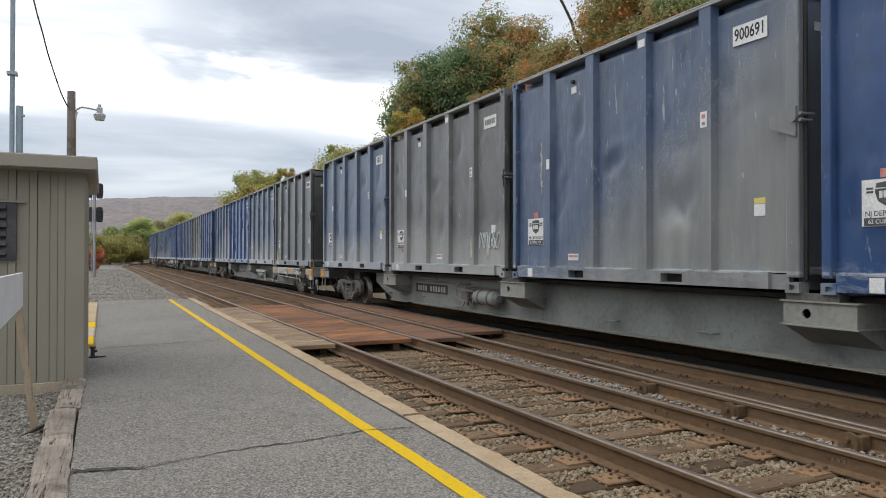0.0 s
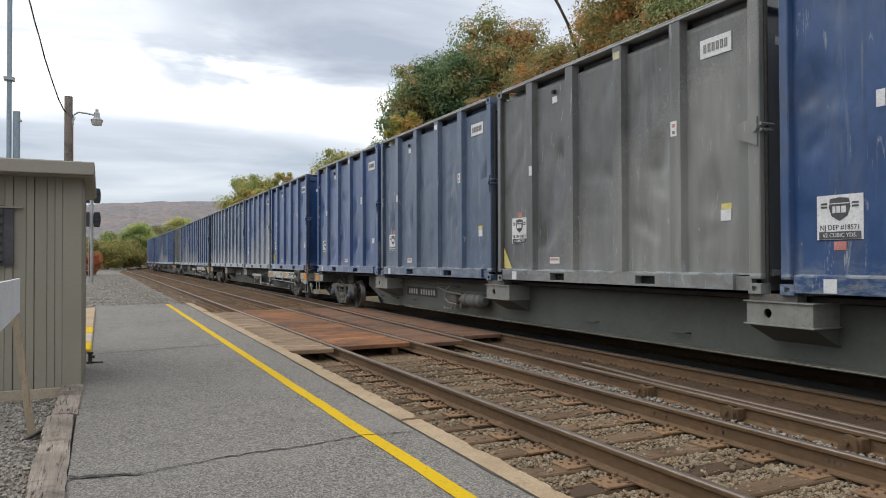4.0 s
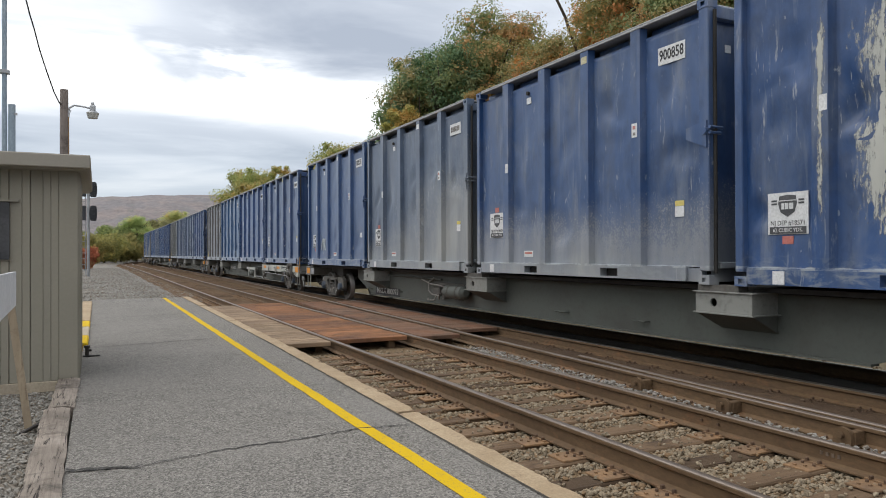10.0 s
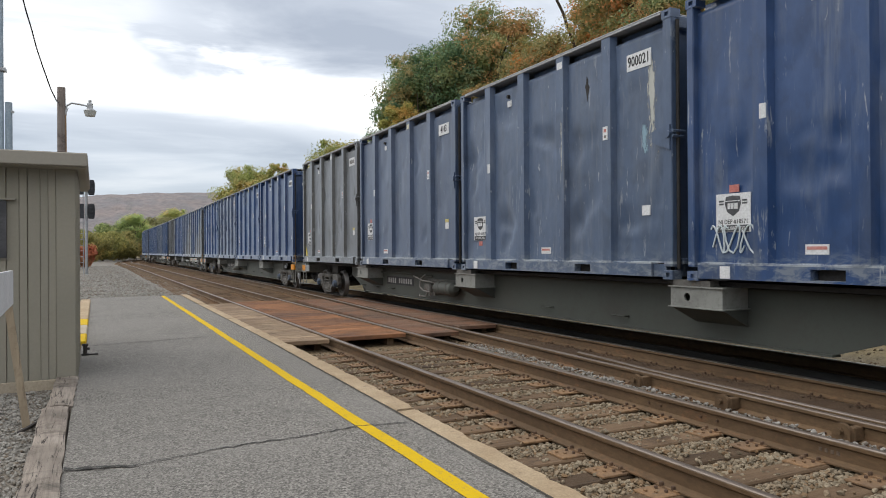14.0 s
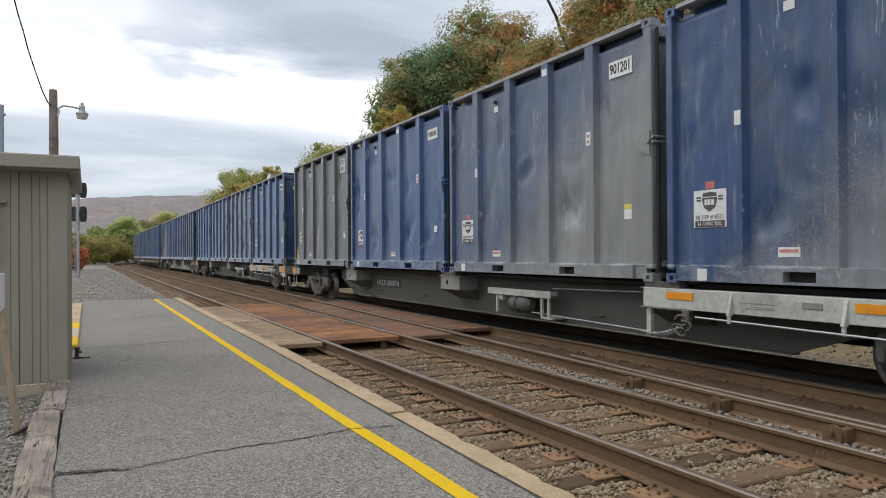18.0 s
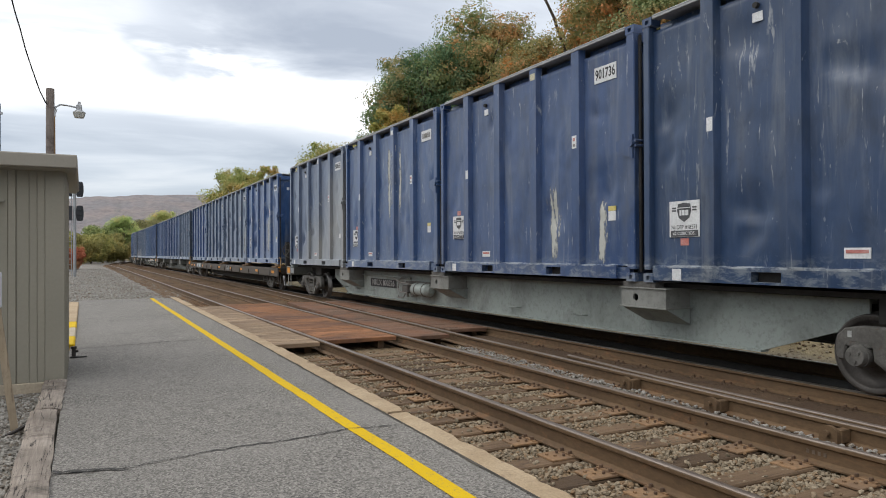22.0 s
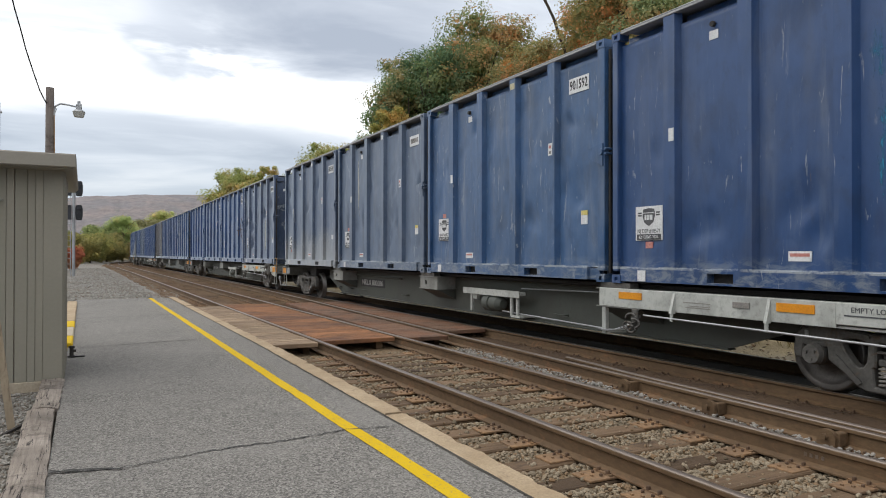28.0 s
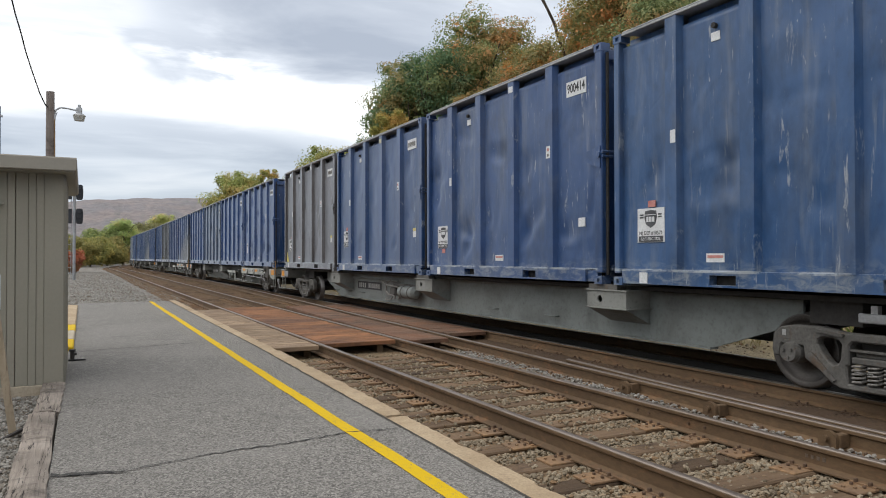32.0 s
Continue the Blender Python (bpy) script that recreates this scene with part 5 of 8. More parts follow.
@functools.lru_cache(maxsize=None)
def knocks(seed, i, dent):
    """Blows in the i-th sheet: place, size, lean and depth."""
    rnd = random.Random(seed * 31 + i)
    a, b = SHEETS[i]
    out = []
    for _ in range(rnd.randint(1, 2) + round(4 * dent * rnd.random())):
        out.append((rnd.uniform(a, b), rnd.uniform(0.5, 2.9), rnd.uniform(0.14, 0.42), rnd.uniform(0.10, 0.26), rnd.uniform(-0.9, 0.9), rnd.uniform(0.015, 0.07) * dent))
    return out


def sheet_x(y, z, seed, dent, i):
    """How far out the i-th side sheet stands at a place: dished between the ribs, with blows that end in a fold."""
    a, b = SHEETS[i]
    u, w = (y - a) / (b - a), (z - 0.215) / 3.2
    edge = max(0.0, min(1, 5 * u, 5 * (1 - u)) * min(1, 8 * w, 9 * (1 - w)))
    bulge = noise.noise(Vector((seed * 3.1 + i, y * 0.9, z * 0.8))) * 0.5 + 0.5
    ripple = noise.noise(Vector((seed * 2.3 + i, y * 2.6, z * 2.2)))
    crease = max(0.0, 1 - abs(noise.noise(Vector((seed * 7.7 + 5 + i, y * 1.1, z * 0.9)))) / 0.16)
    x = 0.022 * bulge + dent * (0.006 * ripple + 0.012 * crease)
    for ky, kz, long, high, lean, deep in knocks(seed, i, dent):
        dy, dz = y - ky, z - kz - lean * (y - ky)
        # steep below the fold, long and soft above it
        r = (dy / long) ** 2 + (dz / (high if dz < 0 else 2.4 * high)) ** 2
        if r < 1:
            x += deep * (1 - r) ** 1.4
    return -1.135 + edge * x


def panel_form(i, seed, dent):
    """One recessed side sheet; towards the platform it looks to -x. Its head steps back under the top rail."""
    f = Form()
    a, b = SHEETS[i]
    nz, ny = 50, 14

    def skin(u, w):
        y = a + (b - a) * u
        k = round(w * nz)
        if k > nz - 2:
            return (-0.985, y, 3.45 if k == nz - 1 else 3.55)
        z = 0.215 + 3.2 * k / (nz - 2)
        return (sheet_x(y, z, seed, dent, i), y, z)

    f.grid(skin, ny, nz, flip=True)
    f.box(-0.99, -0.97, a, b, 0.215, 3.43)
    return f


def on_sheet(y, z, w, h, seed, dent):
    """The x at which a label lies flat against the sheet."""
    i = next((k for k, (a, b) in enumerate(SHEETS) if a <= y <= b), 2)
    return min(sheet_x(y + dy * w * 0.5, z + dz * h * 0.5, seed, dent, i) for dy in (-1, 0, 1) for dz in (-1, 0, 1)) - 0.002


def sticker_form(y, z, w, h, x=-1.143):
    return Form().box(x - 0.003, x + 0.012, y - w / 2, y + w / 2, z - h / 2, z + h / 2)


SHIELD = Form()
SHIELD.prism([(0.105, 0.115), (0.0, 0.128), (-0.105, 0.115), (-0.12, 0.03), (-0.09, -0.065), (0.0, -0.12), (0.09, -0.065), (0.12, 0.03)], 0, -0.004, 0.0)
SHIELD.box(-0.004, 0, 0.14, 0.21, 0.055, 0.075).box(-0.004, 0, 0.14, 0.21, 0.02, 0.04)
SHIELD.box(-0.004, 0, -0.21, -0.14, 0.055, 0.075).box(-0.004, 0, -0.21, -0.14, 0.02, 0.04)
SHIELD_MESH = SHIELD.mesh("shield", M["grey_ink"])
SHIELD_CREST = Form().box(-0.008, -0.004, -0.11, 0.11, 0.058, 0.068).box(-0.008, -0.004, -0.075, -0.025, -0.035, 0.035).box(-0.008, -0.004, -0.012, 0.03, -0.035, 0.035).box(-0.008, -0.004, 0.042, 0.075, -0.035, 0.035).mesh("shield_crest", M["sticker"])
SIGN_WORDS = lettering("NJ DEP #18571", 0.078, M["ink"], 0.9, "lettering")
SIGN_YARDS = lettering("62 CUBIC YDS.", 0.062, M["sticker"], 0.95, "lettering")
SIGN_BAND = Form().box(-0.003, 0, -0.235, 0.235, -0.04, 0.04).mesh("sign_band", M["grey_ink"])


def number_bars(seed):
    """Figures too small to read: upright bars of their size."""
    f = Form()
    for i in range(6):
        y = 0.19 - i * 0.068
        f.box(-0.004, 0, y - 0.045, y - 0.028, -0.055, 0.055).box(-0.004, 0, y - 0.017, y, -0.055, 0.055)
        f.box(-0.004, 0, y - 0.028, y - 0.017, 0.038, 0.055).box(-0.004, 0, y - 0.028, y - 0.017, -0.055, -0.038)
    return f


BARS = number_bars(1).mesh("number_bars", M["spring"])


def make_container(key, paint, seed, dent):
    """A steel waste container, built about the middle of its underside; -x is the side towards the platform, -y its door end."""
    box = thing("waste_container", "steel waste container", "container", "containers on the train")
    P = M[paint]
    for i in range(5):
        part("side_panel", panel_form(i, seed, dent), P, box)

    def flat(y, z, w, h):
        return sticker_form(y, z, w, h, on_sheet(y, z, w, h, seed, dent))
    for y in RIBS:
        part("rib", Form().prism([(-1.222, y - 0.098), (-1.222, y + 0.098), (-1.12, y + 0.138), (-1.12, y - 0.138)], 2, 0.217, TALL - 0.047), P, box)
    for sx in (-1, 1):
        for sy in (-1, 1):
            x0, x1 = sorted((sx * HALF_W, sx * (HALF_W - (0.15 if sy > 0 else 0.11))))
            y0, y1 = sorted((sy * (HALF_L - 0.004), sy * (HALF_L - (0.12 if sy > 0 else 0.17))))
            part("corner_post", Form().box(x0, x1, y0, y1, 0.17, TALL - 0.11, 0.012), P, box)
    for sx in (-1, 1):
        x0, x1 = sorted((sx * (HALF_W + 0.012), sx * (HALF_W - 0.12)))
        part("top_rail", Form().box(x0, x1, -HALF_L + 0.19, HALF_L - 0.19, TALL - 0.045, TALL - 0.012, 0.006), M["alu"], box)
        low = Form()
        xa, xb = sorted((sx * (HALF_W - 0.004), sx * (HALF_W - 0.13)))
        for a, b in ((-2.62, -1.27), (-0.87, 0.87), (1.27, 2.86)):
            low.box(xa, xb, a, b, 0.03, 0.225)
        for a, b in ((-1.27, -0.87), (0.87, 1.27)):
            low.box(xa, xb, a, b, 0.175, 0.225).box(xa, xb, a, b, 0.03, 0.055)
        low.box(*sorted((sx * (HALF_W - 0.05), sx * (HALF_W - 0.13))), -2.86, -2.62, 0.03, 0.2)
        part("bottom_rail", low.welded("bottom_rail", P), None, box)
    for sx in (-1, 1):
        for sy in (-1, 1):
            for z0 in (0.0, TALL - 0.118):
                if sx > 0 and sy > 0:
                    continue
                c = Form()
                x0, x1 = sorted((sx * (HALF_W + 0.006), sx * (HALF_W - 0.16)))
                y0, y1 = sorted((sy * HALF_L, sy * (HALF_L - 0.178)))
                hole = sx * (HALF_W - 0.03)
                a, b = sorted((sx * (HALF_W + 0.006), hole))
                c.box(*sorted((hole, sx * (HALF_W - 0.16))), y0, y1, z0, z0 + 0.118)
                c.box(a, b, y0, y0 + 0.055, z0, z0 + 0.118).box(a, b, y1 - 0.055, y1, z0, z0 + 0.118)
                c.box(a, b, y0 + 0.055, y1 - 0.055, z0, z0 + 0.032).box(a, b, y0 + 0.055, y1 - 0.055, z0 + 0.086, z0 + 0.118)
                part("corner_casting", c, P, box)
    part("far_side", Form().box(1.08, 1.14, -HALF_L + 0.17, HALF_L - 0.12, 0.2, 3.46), P, box)
    part("end_wall", Form().box(-1.07, 1.07, HALF_L - 0.11, HALF_L - 0.06, 0.2, 3.46), P, box)
    part("floor", Form().box(-1.085, 1.085, -HALF_L + 0.17, HALF_L - 0.12, 0.05, 0.17), M["underside"], box)
    lid = Form().box(-1.225, 1.225, -HALF_L + 0.19, HALF_L - 0.19, TALL - 0.011, TALL + 0.016, 0.01)
    for y in (-2.2, -1.1, 0.0, 1.1, 2.2):
        lid.box(-1.1, 1.1, y - 0.04, y + 0.04, TALL + 0.016, TALL + 0.035)
    part("roof_cover", lid, M["alu"], box, "pale weathered roof cover")
    # the door end
    door = part("end_door", Form().box(-1.08, 1.08, -HALF_L + 0.10, -HALF_L + 0.15, 0.24, 3.42), P, box)
    for x in (-0.52, 0.12, 0.72):
        part("door_rib", Form().prism([(x - 0.07, -HALF_L + 0.03), (x + 0.07, -HALF_L + 0.03), (x + 0.13, -HALF_L + 0.10), (x - 0.13, -HALF_L + 0.10)], 2, 0.3, 3.3), P, door)
    part("door_header", Form().box(-1.1, 1.1, -HALF_L + 0.01, -HALF_L + 0.12, 3.36, 3.52, 0.01).box(-0.42, -0.3, -HALF_L - 0.005, -HALF_L + 0.06, 3.4, 3.6).box(0.35, 0.47, -HALF_L - 0.005, -HALF_L + 0.06, 3.4, 3.6), P, box)
    part("door_sill", Form().box(-1.06, 1.06, -HALF_L - 0.03, -HALF_L + 0.1, 0.2, 0.28, 0.01).box(-1.05, 1.05, -HALF_L + 0.08, -HALF_L + 0.14, 0.03, 0.2), P, box)
    part("lock_bar", Form().rod((-1.13, -HALF_L - 0.02, 0.14), (-1.13, -HALF_L - 0.02, 3.45), 0.024, 8), M["underside"], box)
    hook = Form()
    hook.prism([(-HALF_L + 0.02, 1.72), (-HALF_L + 0.36, 1.86), (-HALF_L + 0.36, 2.0), (-HALF_L + 0.02, 2.06)], 0, -1.245, -1.215)
    hook.rod((-1.24, -HALF_L - 0.03, 1.9), (-1.05, -HALF_L - 0.03, 1.9), 0.02, 8).rod((-1.24, -HALF_L - 0.03, 1.97), (-1.02, -HALF_L - 0.03, 1.97), 0.02, 8)
    hook.rod((-1.215, -HALF_L + 0.05, 1.93), (-1.27, -HALF_L + 0.05, 1.93), 0.05, 10)
    part("door_latch", hook, P, box)
    # labels
    S = M["sticker"]
    zs = (0.84, 0.84, 0.94)[key]
    sx = on_sheet(2.37, zs, 0.52, 0.47, seed, dent)
    sign = part("sign", sticker_form(2.37, zs, 0.52, 0.47, sx), S, box, "white permit sign with a dark shield")
    for name, me, y, z in (("shield", SHIELD_MESH, 2.37, zs + 0.08), ("shield_crest", SHIELD_CREST, 2.37, zs + 0.08), ("lettering", SIGN_WORDS, 2.37, zs - 0.11), ("sign_band", SIGN_BAND, 2.37, zs - 0.19), ("lettering", SIGN_YARDS, 2.37, zs - 0.19)):
        p = part(name, me, None, sign)
        p.location = (sx - 0.0035 - (0.0032 if me is SIGN_YARDS else 0), y, z)
    part("red_tag", flat(2.37, zs + 0.295, 0.14, 0.09) if key != 1 else flat(2.37, zs - 0.30, 0.14, 0.09), M["red_tag"], box)
    part("hazard_sticker", sticker_form(-1.66, 2.14, 0.11, 0.2, -1.2235), S, box)
    part("hazard_mark", sticker_form(-1.66, 2.18, 0.055, 0.05, -1.227), M["red_tag"], box)
    part("hazard_lines", sticker_form(-1.66, 2.09, 0.05, 0.04, -1.227), M["spring"], box)
    part("tag", sticker_form(1.86, 1.98, 0.09, 0.17, -1.2235), S, box)
    part("tag", flat(1.23, 3.13, 0.14, 0.11), S, box)
    part("lifting_eye", Form().rod((-1.10, 1.23, 3.26), (-1.175, 1.23, 3.26), 0.035, 10), M["underside"], box)
    if key != 1:
        part("yellow_tag", flat(-2.43, 1.06, 0.16, 0.07), M["yellow_tag"], box)
    part("tag", flat(-2.43, 0.95, 0.16, 0.14), S, box)
    at = 0.05 if key % 2 else 1.25
    wx = on_sheet(at, 0.39, 0.30, 0.12, seed, dent)
    part("warning_label", sticker_form(at, 0.39, 0.28, 0.11, wx), S, box)
    part("warning_stripe", sticker_form(at, 0.405, 0.24, 0.035, wx - 0.0035), M["red_tag"], box)
    part("tag", sticker_form(2.42, 0.115, 0.15, 0.15, -1.2235), S, box)
    part("tag", sticker_form(-0.5, 3.42, 0.14, 0.11, -1.2235), M["faded_tag"] if key == 2 else S, box)
    # labels on the door
    for nm, x, z, w, h, mm in (("tag", -0.78, 3.02, 0.10, 0.10, S), ("tag", 0.12, 2.0, 0.2, 0.12, S), ("tag", 0.12, 1.86, 0.08, 0.1, S),
                               ("yellow_tag", 0.18, 0.86, 0.3, 0.09, M["yellow_tag"]), ("tag", 0.18, 0.70, 0.3, 0.23, S), ("tag", 0.5, 0.68, 0.17, 0.26, S)):
        yy = -HALF_L + (0.03 if abs(x - 0.12) < 0.07 else 0.10)
        part(nm, Form().box(x - w / 2, x + w / 2, yy - 0.006, yy, z - h / 2, z + h / 2), mm, door)
    return box


def set_paint(ob, rgb, seed):
    for o in (ob, *ob.children_recursive):
        o.color = (*rgb, seed)


COLOURS = {"B": (0.002, 0.036, 0.130), "N": (0.006, 0.032, 0.088), "F": (0.034, 0.060, 0.114), "G": (0.056, 0.054, 0.051), "P": (0.14, 0.146, 0.14), "T": (0.075, 0.071, 0.066), "L": (0.006, 0.056, 0.155)}
TONE = {"B": "blue", "N": "dark navy", "F": "faded grey-blue", "G": "charcoal grey", "P": "pale grey", "T": "taupe grey", "L": "lighter blue"}
STATE = {"0": "mostly clean sides", "1": "streaked sides", "2": "pale dust over its lower half", "3": "scraped and chipped sides", "4": "pale dust along its foot", "5": "grey film over one end"}
# car by car, from the leading container back
LOADS = {-1: "B0 F5 T4 F4", 0: "G0 F4 B3 N2", 1: "B1 T5 F1 B1", 2: "B0 B2 F4 F4", 3: "N1 B4 B2 T3", 4: "B3 B4 F2 B0", 5: "B0 B0 L1 T1",
         6: "B1 F1 F0 T1", 7: "B0 B0 F3 B3", 8: "B5 F5 B1 G0", 9: "B1 F1 B1 B0", 10: "N1 B1 B1 F5", 11: "B3 F3 N1 B0", 12: "F1 B0 B0 B0",
         13: "B0 L1 F1 F4", 14: "F3 B1 B0 B0", 15: "L1 B1 B0 T1", 16: "B1 B0 F1 B0", 17: "B2 B0 G1 B0", 18: "B1 F2 B0 B1", 19: "B0 P1 B1 B0"}
NUMBERS = {(-1, 1): "900691", (-1, 3): "4217", (0, 1): "901771", (2, 3): "901120", (3, 1): "900095", (4, 1): "900858", (4, 3): "900276", (5, 1): "900198", (6, 1): "900021", (7, 3): "900989", (8, 1): "901201", (9, 1): "900456", (9, 3): "901713", (10, 1): "901736", (11, 1): "900215", (11, 3): "900098", (13, 3): "901544", (14, 1): "ESIU\n1001", (2, 1): "4088", (3, 3): "ETSU\n4365", (4, 0): "901284", (5, 3): "ETSU\n4398", (8, 3): "ETSU\n4231", (10, 3): "900565", (13, 1): "901592", (15, 1): "900414", (11, 0): "900614", (6, 0): "900326", (0, 3): "901250", (12, 0): "900070", (6, 2): "4143", (13, 0): "901294", (14, 3): "901547", (8, 0): "900401"}
SPEED, CAR_PITCH, SLOT = 13.19, 26.6, 6.32
TRACK_X = 8.0975
# how far each container stands off the middle of its place on the car
NUDGE = {(-1, 2): 0.03, (-1, 3): 0.03, (0, 0): 0.06, (0, 2): -0.10, (0, 3): -0.10, (2, 0): -0.08, (2, 1): 0.04, (2, 2): 0.16, (2, 3): 0.16, (3, 2): 0.05, (3, 3): 0.05, (4, 0): -0.16, (4, 1): -0.03, (4, 2): 0.10, (4, 3): 0.10, (5, 0): -0.09, (5, 1): -0.07, (5, 2): -0.06, (5, 3): -0.06, (6, 0): 0.16, (6, 1): 0.16, (6, 2): 0.16, (6, 3): 0.16, (7, 0): 0.05, (7, 1): 0.05, (7, 2): 0.05, (7, 3): 0.05, (10, 1): -0.09, (10, 2): -0.16, (10, 3): -0.16, (11, 0): 0.16, (11, 1): 0.04, (11, 2): -0.09, (11, 3): -0.09, (13, 0): 0.16, (13, 1): 0.07, (14, 0): 0.16, (14, 1): 0.07, (15, 0): -0.16, (15, 1): -0.16, (15, 2): -0.16, (15, 3): -0.16}
MOVERS = []     # thing, distance along the line at the start


def load_train():
    moulds = {}
    rnd = random.Random(5)
    slots = []
    for j, load in LOADS.items():
        for i, code in enumerate(load.split()):
            style = {"0": "paint_clean", "1": "paint_streaked", "2": "paint_dusty", "3": "paint_scuffed", "4": "paint_low_dust", "5": "paint_filmed"}[code[1]]
            kind = (style, (j * 4 + i) % 3)
            if kind not in moulds:
                skin = (len(moulds) + 1, {"paint_clean": 0.5, "paint_streaked": 0.8, "paint_dusty": 0.6, "paint_scuffed": 1.3, "paint_low_dust": 0.6, "paint_filmed": 0.9}[style])
                ob = make_container(kind[1], style, *skin)
                moulds[kind] = (ob, skin)
            else:
                ob = copy_thing(moulds[kind][0], Matrix())
            slots.append((j, i, code, ob, moulds[kind][1]))
    for j, i, code, ob, skin in slots:
        if j >= 16:
            # never near enough for the smallest labels to show
            for o in list(ob.children_recursive):
                if o.name.split(".")[0] in ("tag", "hazard_mark", "hazard_lines", "warning_stripe", "lettering", "sign_band", "shield_crest", "lifting_eye"):
                    bpy.data.objects.remove(o)
        base = COLOURS[code[0]]
        tone = rnd.uniform(0.9, 1.12)
        set_paint(ob, [c * tone * rnd.uniform(0.96, 1.04) for c in base], rnd.random())
        ob["label"] = "%s steel waste container with %s" % (TONE[code[0]], STATE[code[1]])
        digits = NUMBERS.get((j, i))
        two = bool(digits and "\n" in digits)
        w, h = (0.42, 0.42) if two else (0.50, 0.24)
        px = on_sheet(-2.30, 3.09, w, h, *skin)
        plate = part("number_plate", sticker_form(-2.30, 3.09, w, h, px), M["sticker"], ob)
        back = part("number_plate", Form().box(0.62, 1.0, -HALF_L + 0.092, -HALF_L + 0.10, 2.75, 3.0), M["sticker"], ob)
        nm = part("number", lettering(digits, 0.21, M["ink"], 0.72 if not two else 0.8, bold=0.003) if digits else BARS, None, plate)
        nm.location = (px - 0.0045, -2.30, 3.09)
        if digits and not two:
            nb = part("number", nm.data, None, back)
            nb.matrix_local = pose(0.81, -HALF_L + 0.09, 2.875, 0, 0, 90) @ Matrix.Diagonal((1, 0.75, 0.9, 1))
        if code[0] in "GT" and j >= 0:
            part("yellow_corner_mark", Form().prism([(2.9, 0.24), (2.9, 0.62), (2.62, 0.24)], 0, -1.15, -1.143), M["yellow_tag"], ob)
        for args in SPLASHES.get((j, i), ()):
            splash(ob, skin, *args)
        if (j, i) == (14, 1):
            chains(ob)
        if (j, i) == (8, 0):
            rust_run(ob)
        if (j, i) == (6, 1):
            # a blow has torn the sheet open
            tx = on_sheet(-1.12, 2.95, 0.1, 0.4, *skin)
            part("tear", Form().plate([(-1.10, 3.13), (-1.14, 3.06), (-1.13, 3.0), (-1.17, 2.94), (-1.14, 2.84), (-1.11, 2.72), (-1.09, 2.86), (-1.06, 2.97), (-1.09, 3.03)], [], tx - 0.001, tx + 0.004), M["underside"], ob, "dark tear in the sheet")
        if (j, i) in SCRAWLS:
            scrawl(ob, skin, *SCRAWLS[j, i])
        if (j, i) == (2, 0):
            graffiti(ob, skin)
        MOVERS.append((ob, 38.44 + CAR_PITCH * j + (i - 1.5) * SLOT + NUDGE.get((j, i), 0.0), 1.078))


def splash(ob, skin, y0, z0, z1, wide, seed, count, mat="residue", label="pale dried residue run down the side"):
    """Dried pale residue that ran down the side: a thin film lying on each sheet or rib that it crosses."""
    half = max(0.10, wide * 1.7)
    lo, hi = y0 - half, y0 + half
    for i, (a, b) in enumerate(SHEETS):
        p, q = max(lo, a + 0.08), min(hi, b - 0.08)
        if q - p > 0.1:
            f = Form().grid(lambda u, w: (sheet_x(p + (q - p) * u, z0 + (z1 - z0) * w, *skin, i) - 0.0025, p + (q - p) * u, z0 + (z1 - z0) * w), 8, 30, flip=True)
            part("dried_residue" if mat == "residue" else "overspray", f, M[mat], ob, label)
    for y in RIBS:
        p, q = max(lo, y - 0.083), min(hi, y + 0.083)
        if q - p > 0.06:
            f = Form().grid(lambda u, w: (-1.2245, p + (q - p) * u, z0 + (z1 - z0) * w), 1, 2, flip=True)
            part("dried_residue" if mat == "residue" else "overspray", f, M[mat], ob, label)


def rust_run(ob):
    """Orange rust that has run down a door from its top hinge."""
    rnd = random.Random(77)
    for x0, w, top, foot in ((0.10, 0.10, 3.52, 1.15), (0.02, 0.035, 3.5, 1.9), (0.20, 0.03, 3.5, 2.2), (-0.45, 0.05, 2.9, 1.75)):
        f = Form()
        n = 26
        for k in range(n + 1):
            z = top + (foot - top) * k / n
            ww = w * (1 - 0.75 * (k / n) ** 1.5) * rnd.uniform(0.75, 1.2)
            xx = x0 + 0.012 * math.sin(k * 0.7 + x0 * 20)
            y = -HALF_L + (0.004 if z > 3.35 else 0.024)
            f.v += [(xx - ww, y, z), (xx + ww, y, z)]
        for k in range(n):
            f.f.append([2 * k, 2 * k + 2, 2 * k + 3, 2 * k + 1])
            f.s.append(False)
        part("rust_run", f, M["orange_rust"], ob, "orange rust run down the door")


def chains(ob):
    """Rusty chains that hold the bent door shut."""
    for path in ([(-1.24, -1.62, 1.60), (-1.24, -2.1, 1.56), (-1.25, -2.6, 1.60), (-1.26, -3.0, 1.62)], [(-1.25, -2.45, 1.62), (-1.25, -2.6, 1.86), (-1.25, -2.8, 2.05), (-1.26, -3.02, 2.22)],
                 [(-1.25, -2.55, 1.60), (-1.25, -2.7, 1.36), (-1.25, -2.85, 1.22), (-1.25, -2.98, 1.18)], [(-1.245, -2.0, 1.56), (-1.245, -2.02, 1.42), (-1.245, -2.03, 1.30)]):
        f = Form()
        pts = [Vector(p) for p in path]
        k = 0
        for a, b in zip(pts, pts[1:]):
            m = max(1, round((b - a).length / 0.05))
            for q in range(m):
                p, e = a.lerp(b, q / m), a.lerp(b, (q + 0.95) / m)
                d = Vector((0.012 if k % 2 else 0.0, 0, 0 if k % 2 else 0.012))
                f.rod(p + d, e + d, 0.007, 5).rod(p - d, e - d, 0.007, 5)
                k += 1
        part("chain", f, M["rusty_chain"], ob, "rusty chain across the door end")


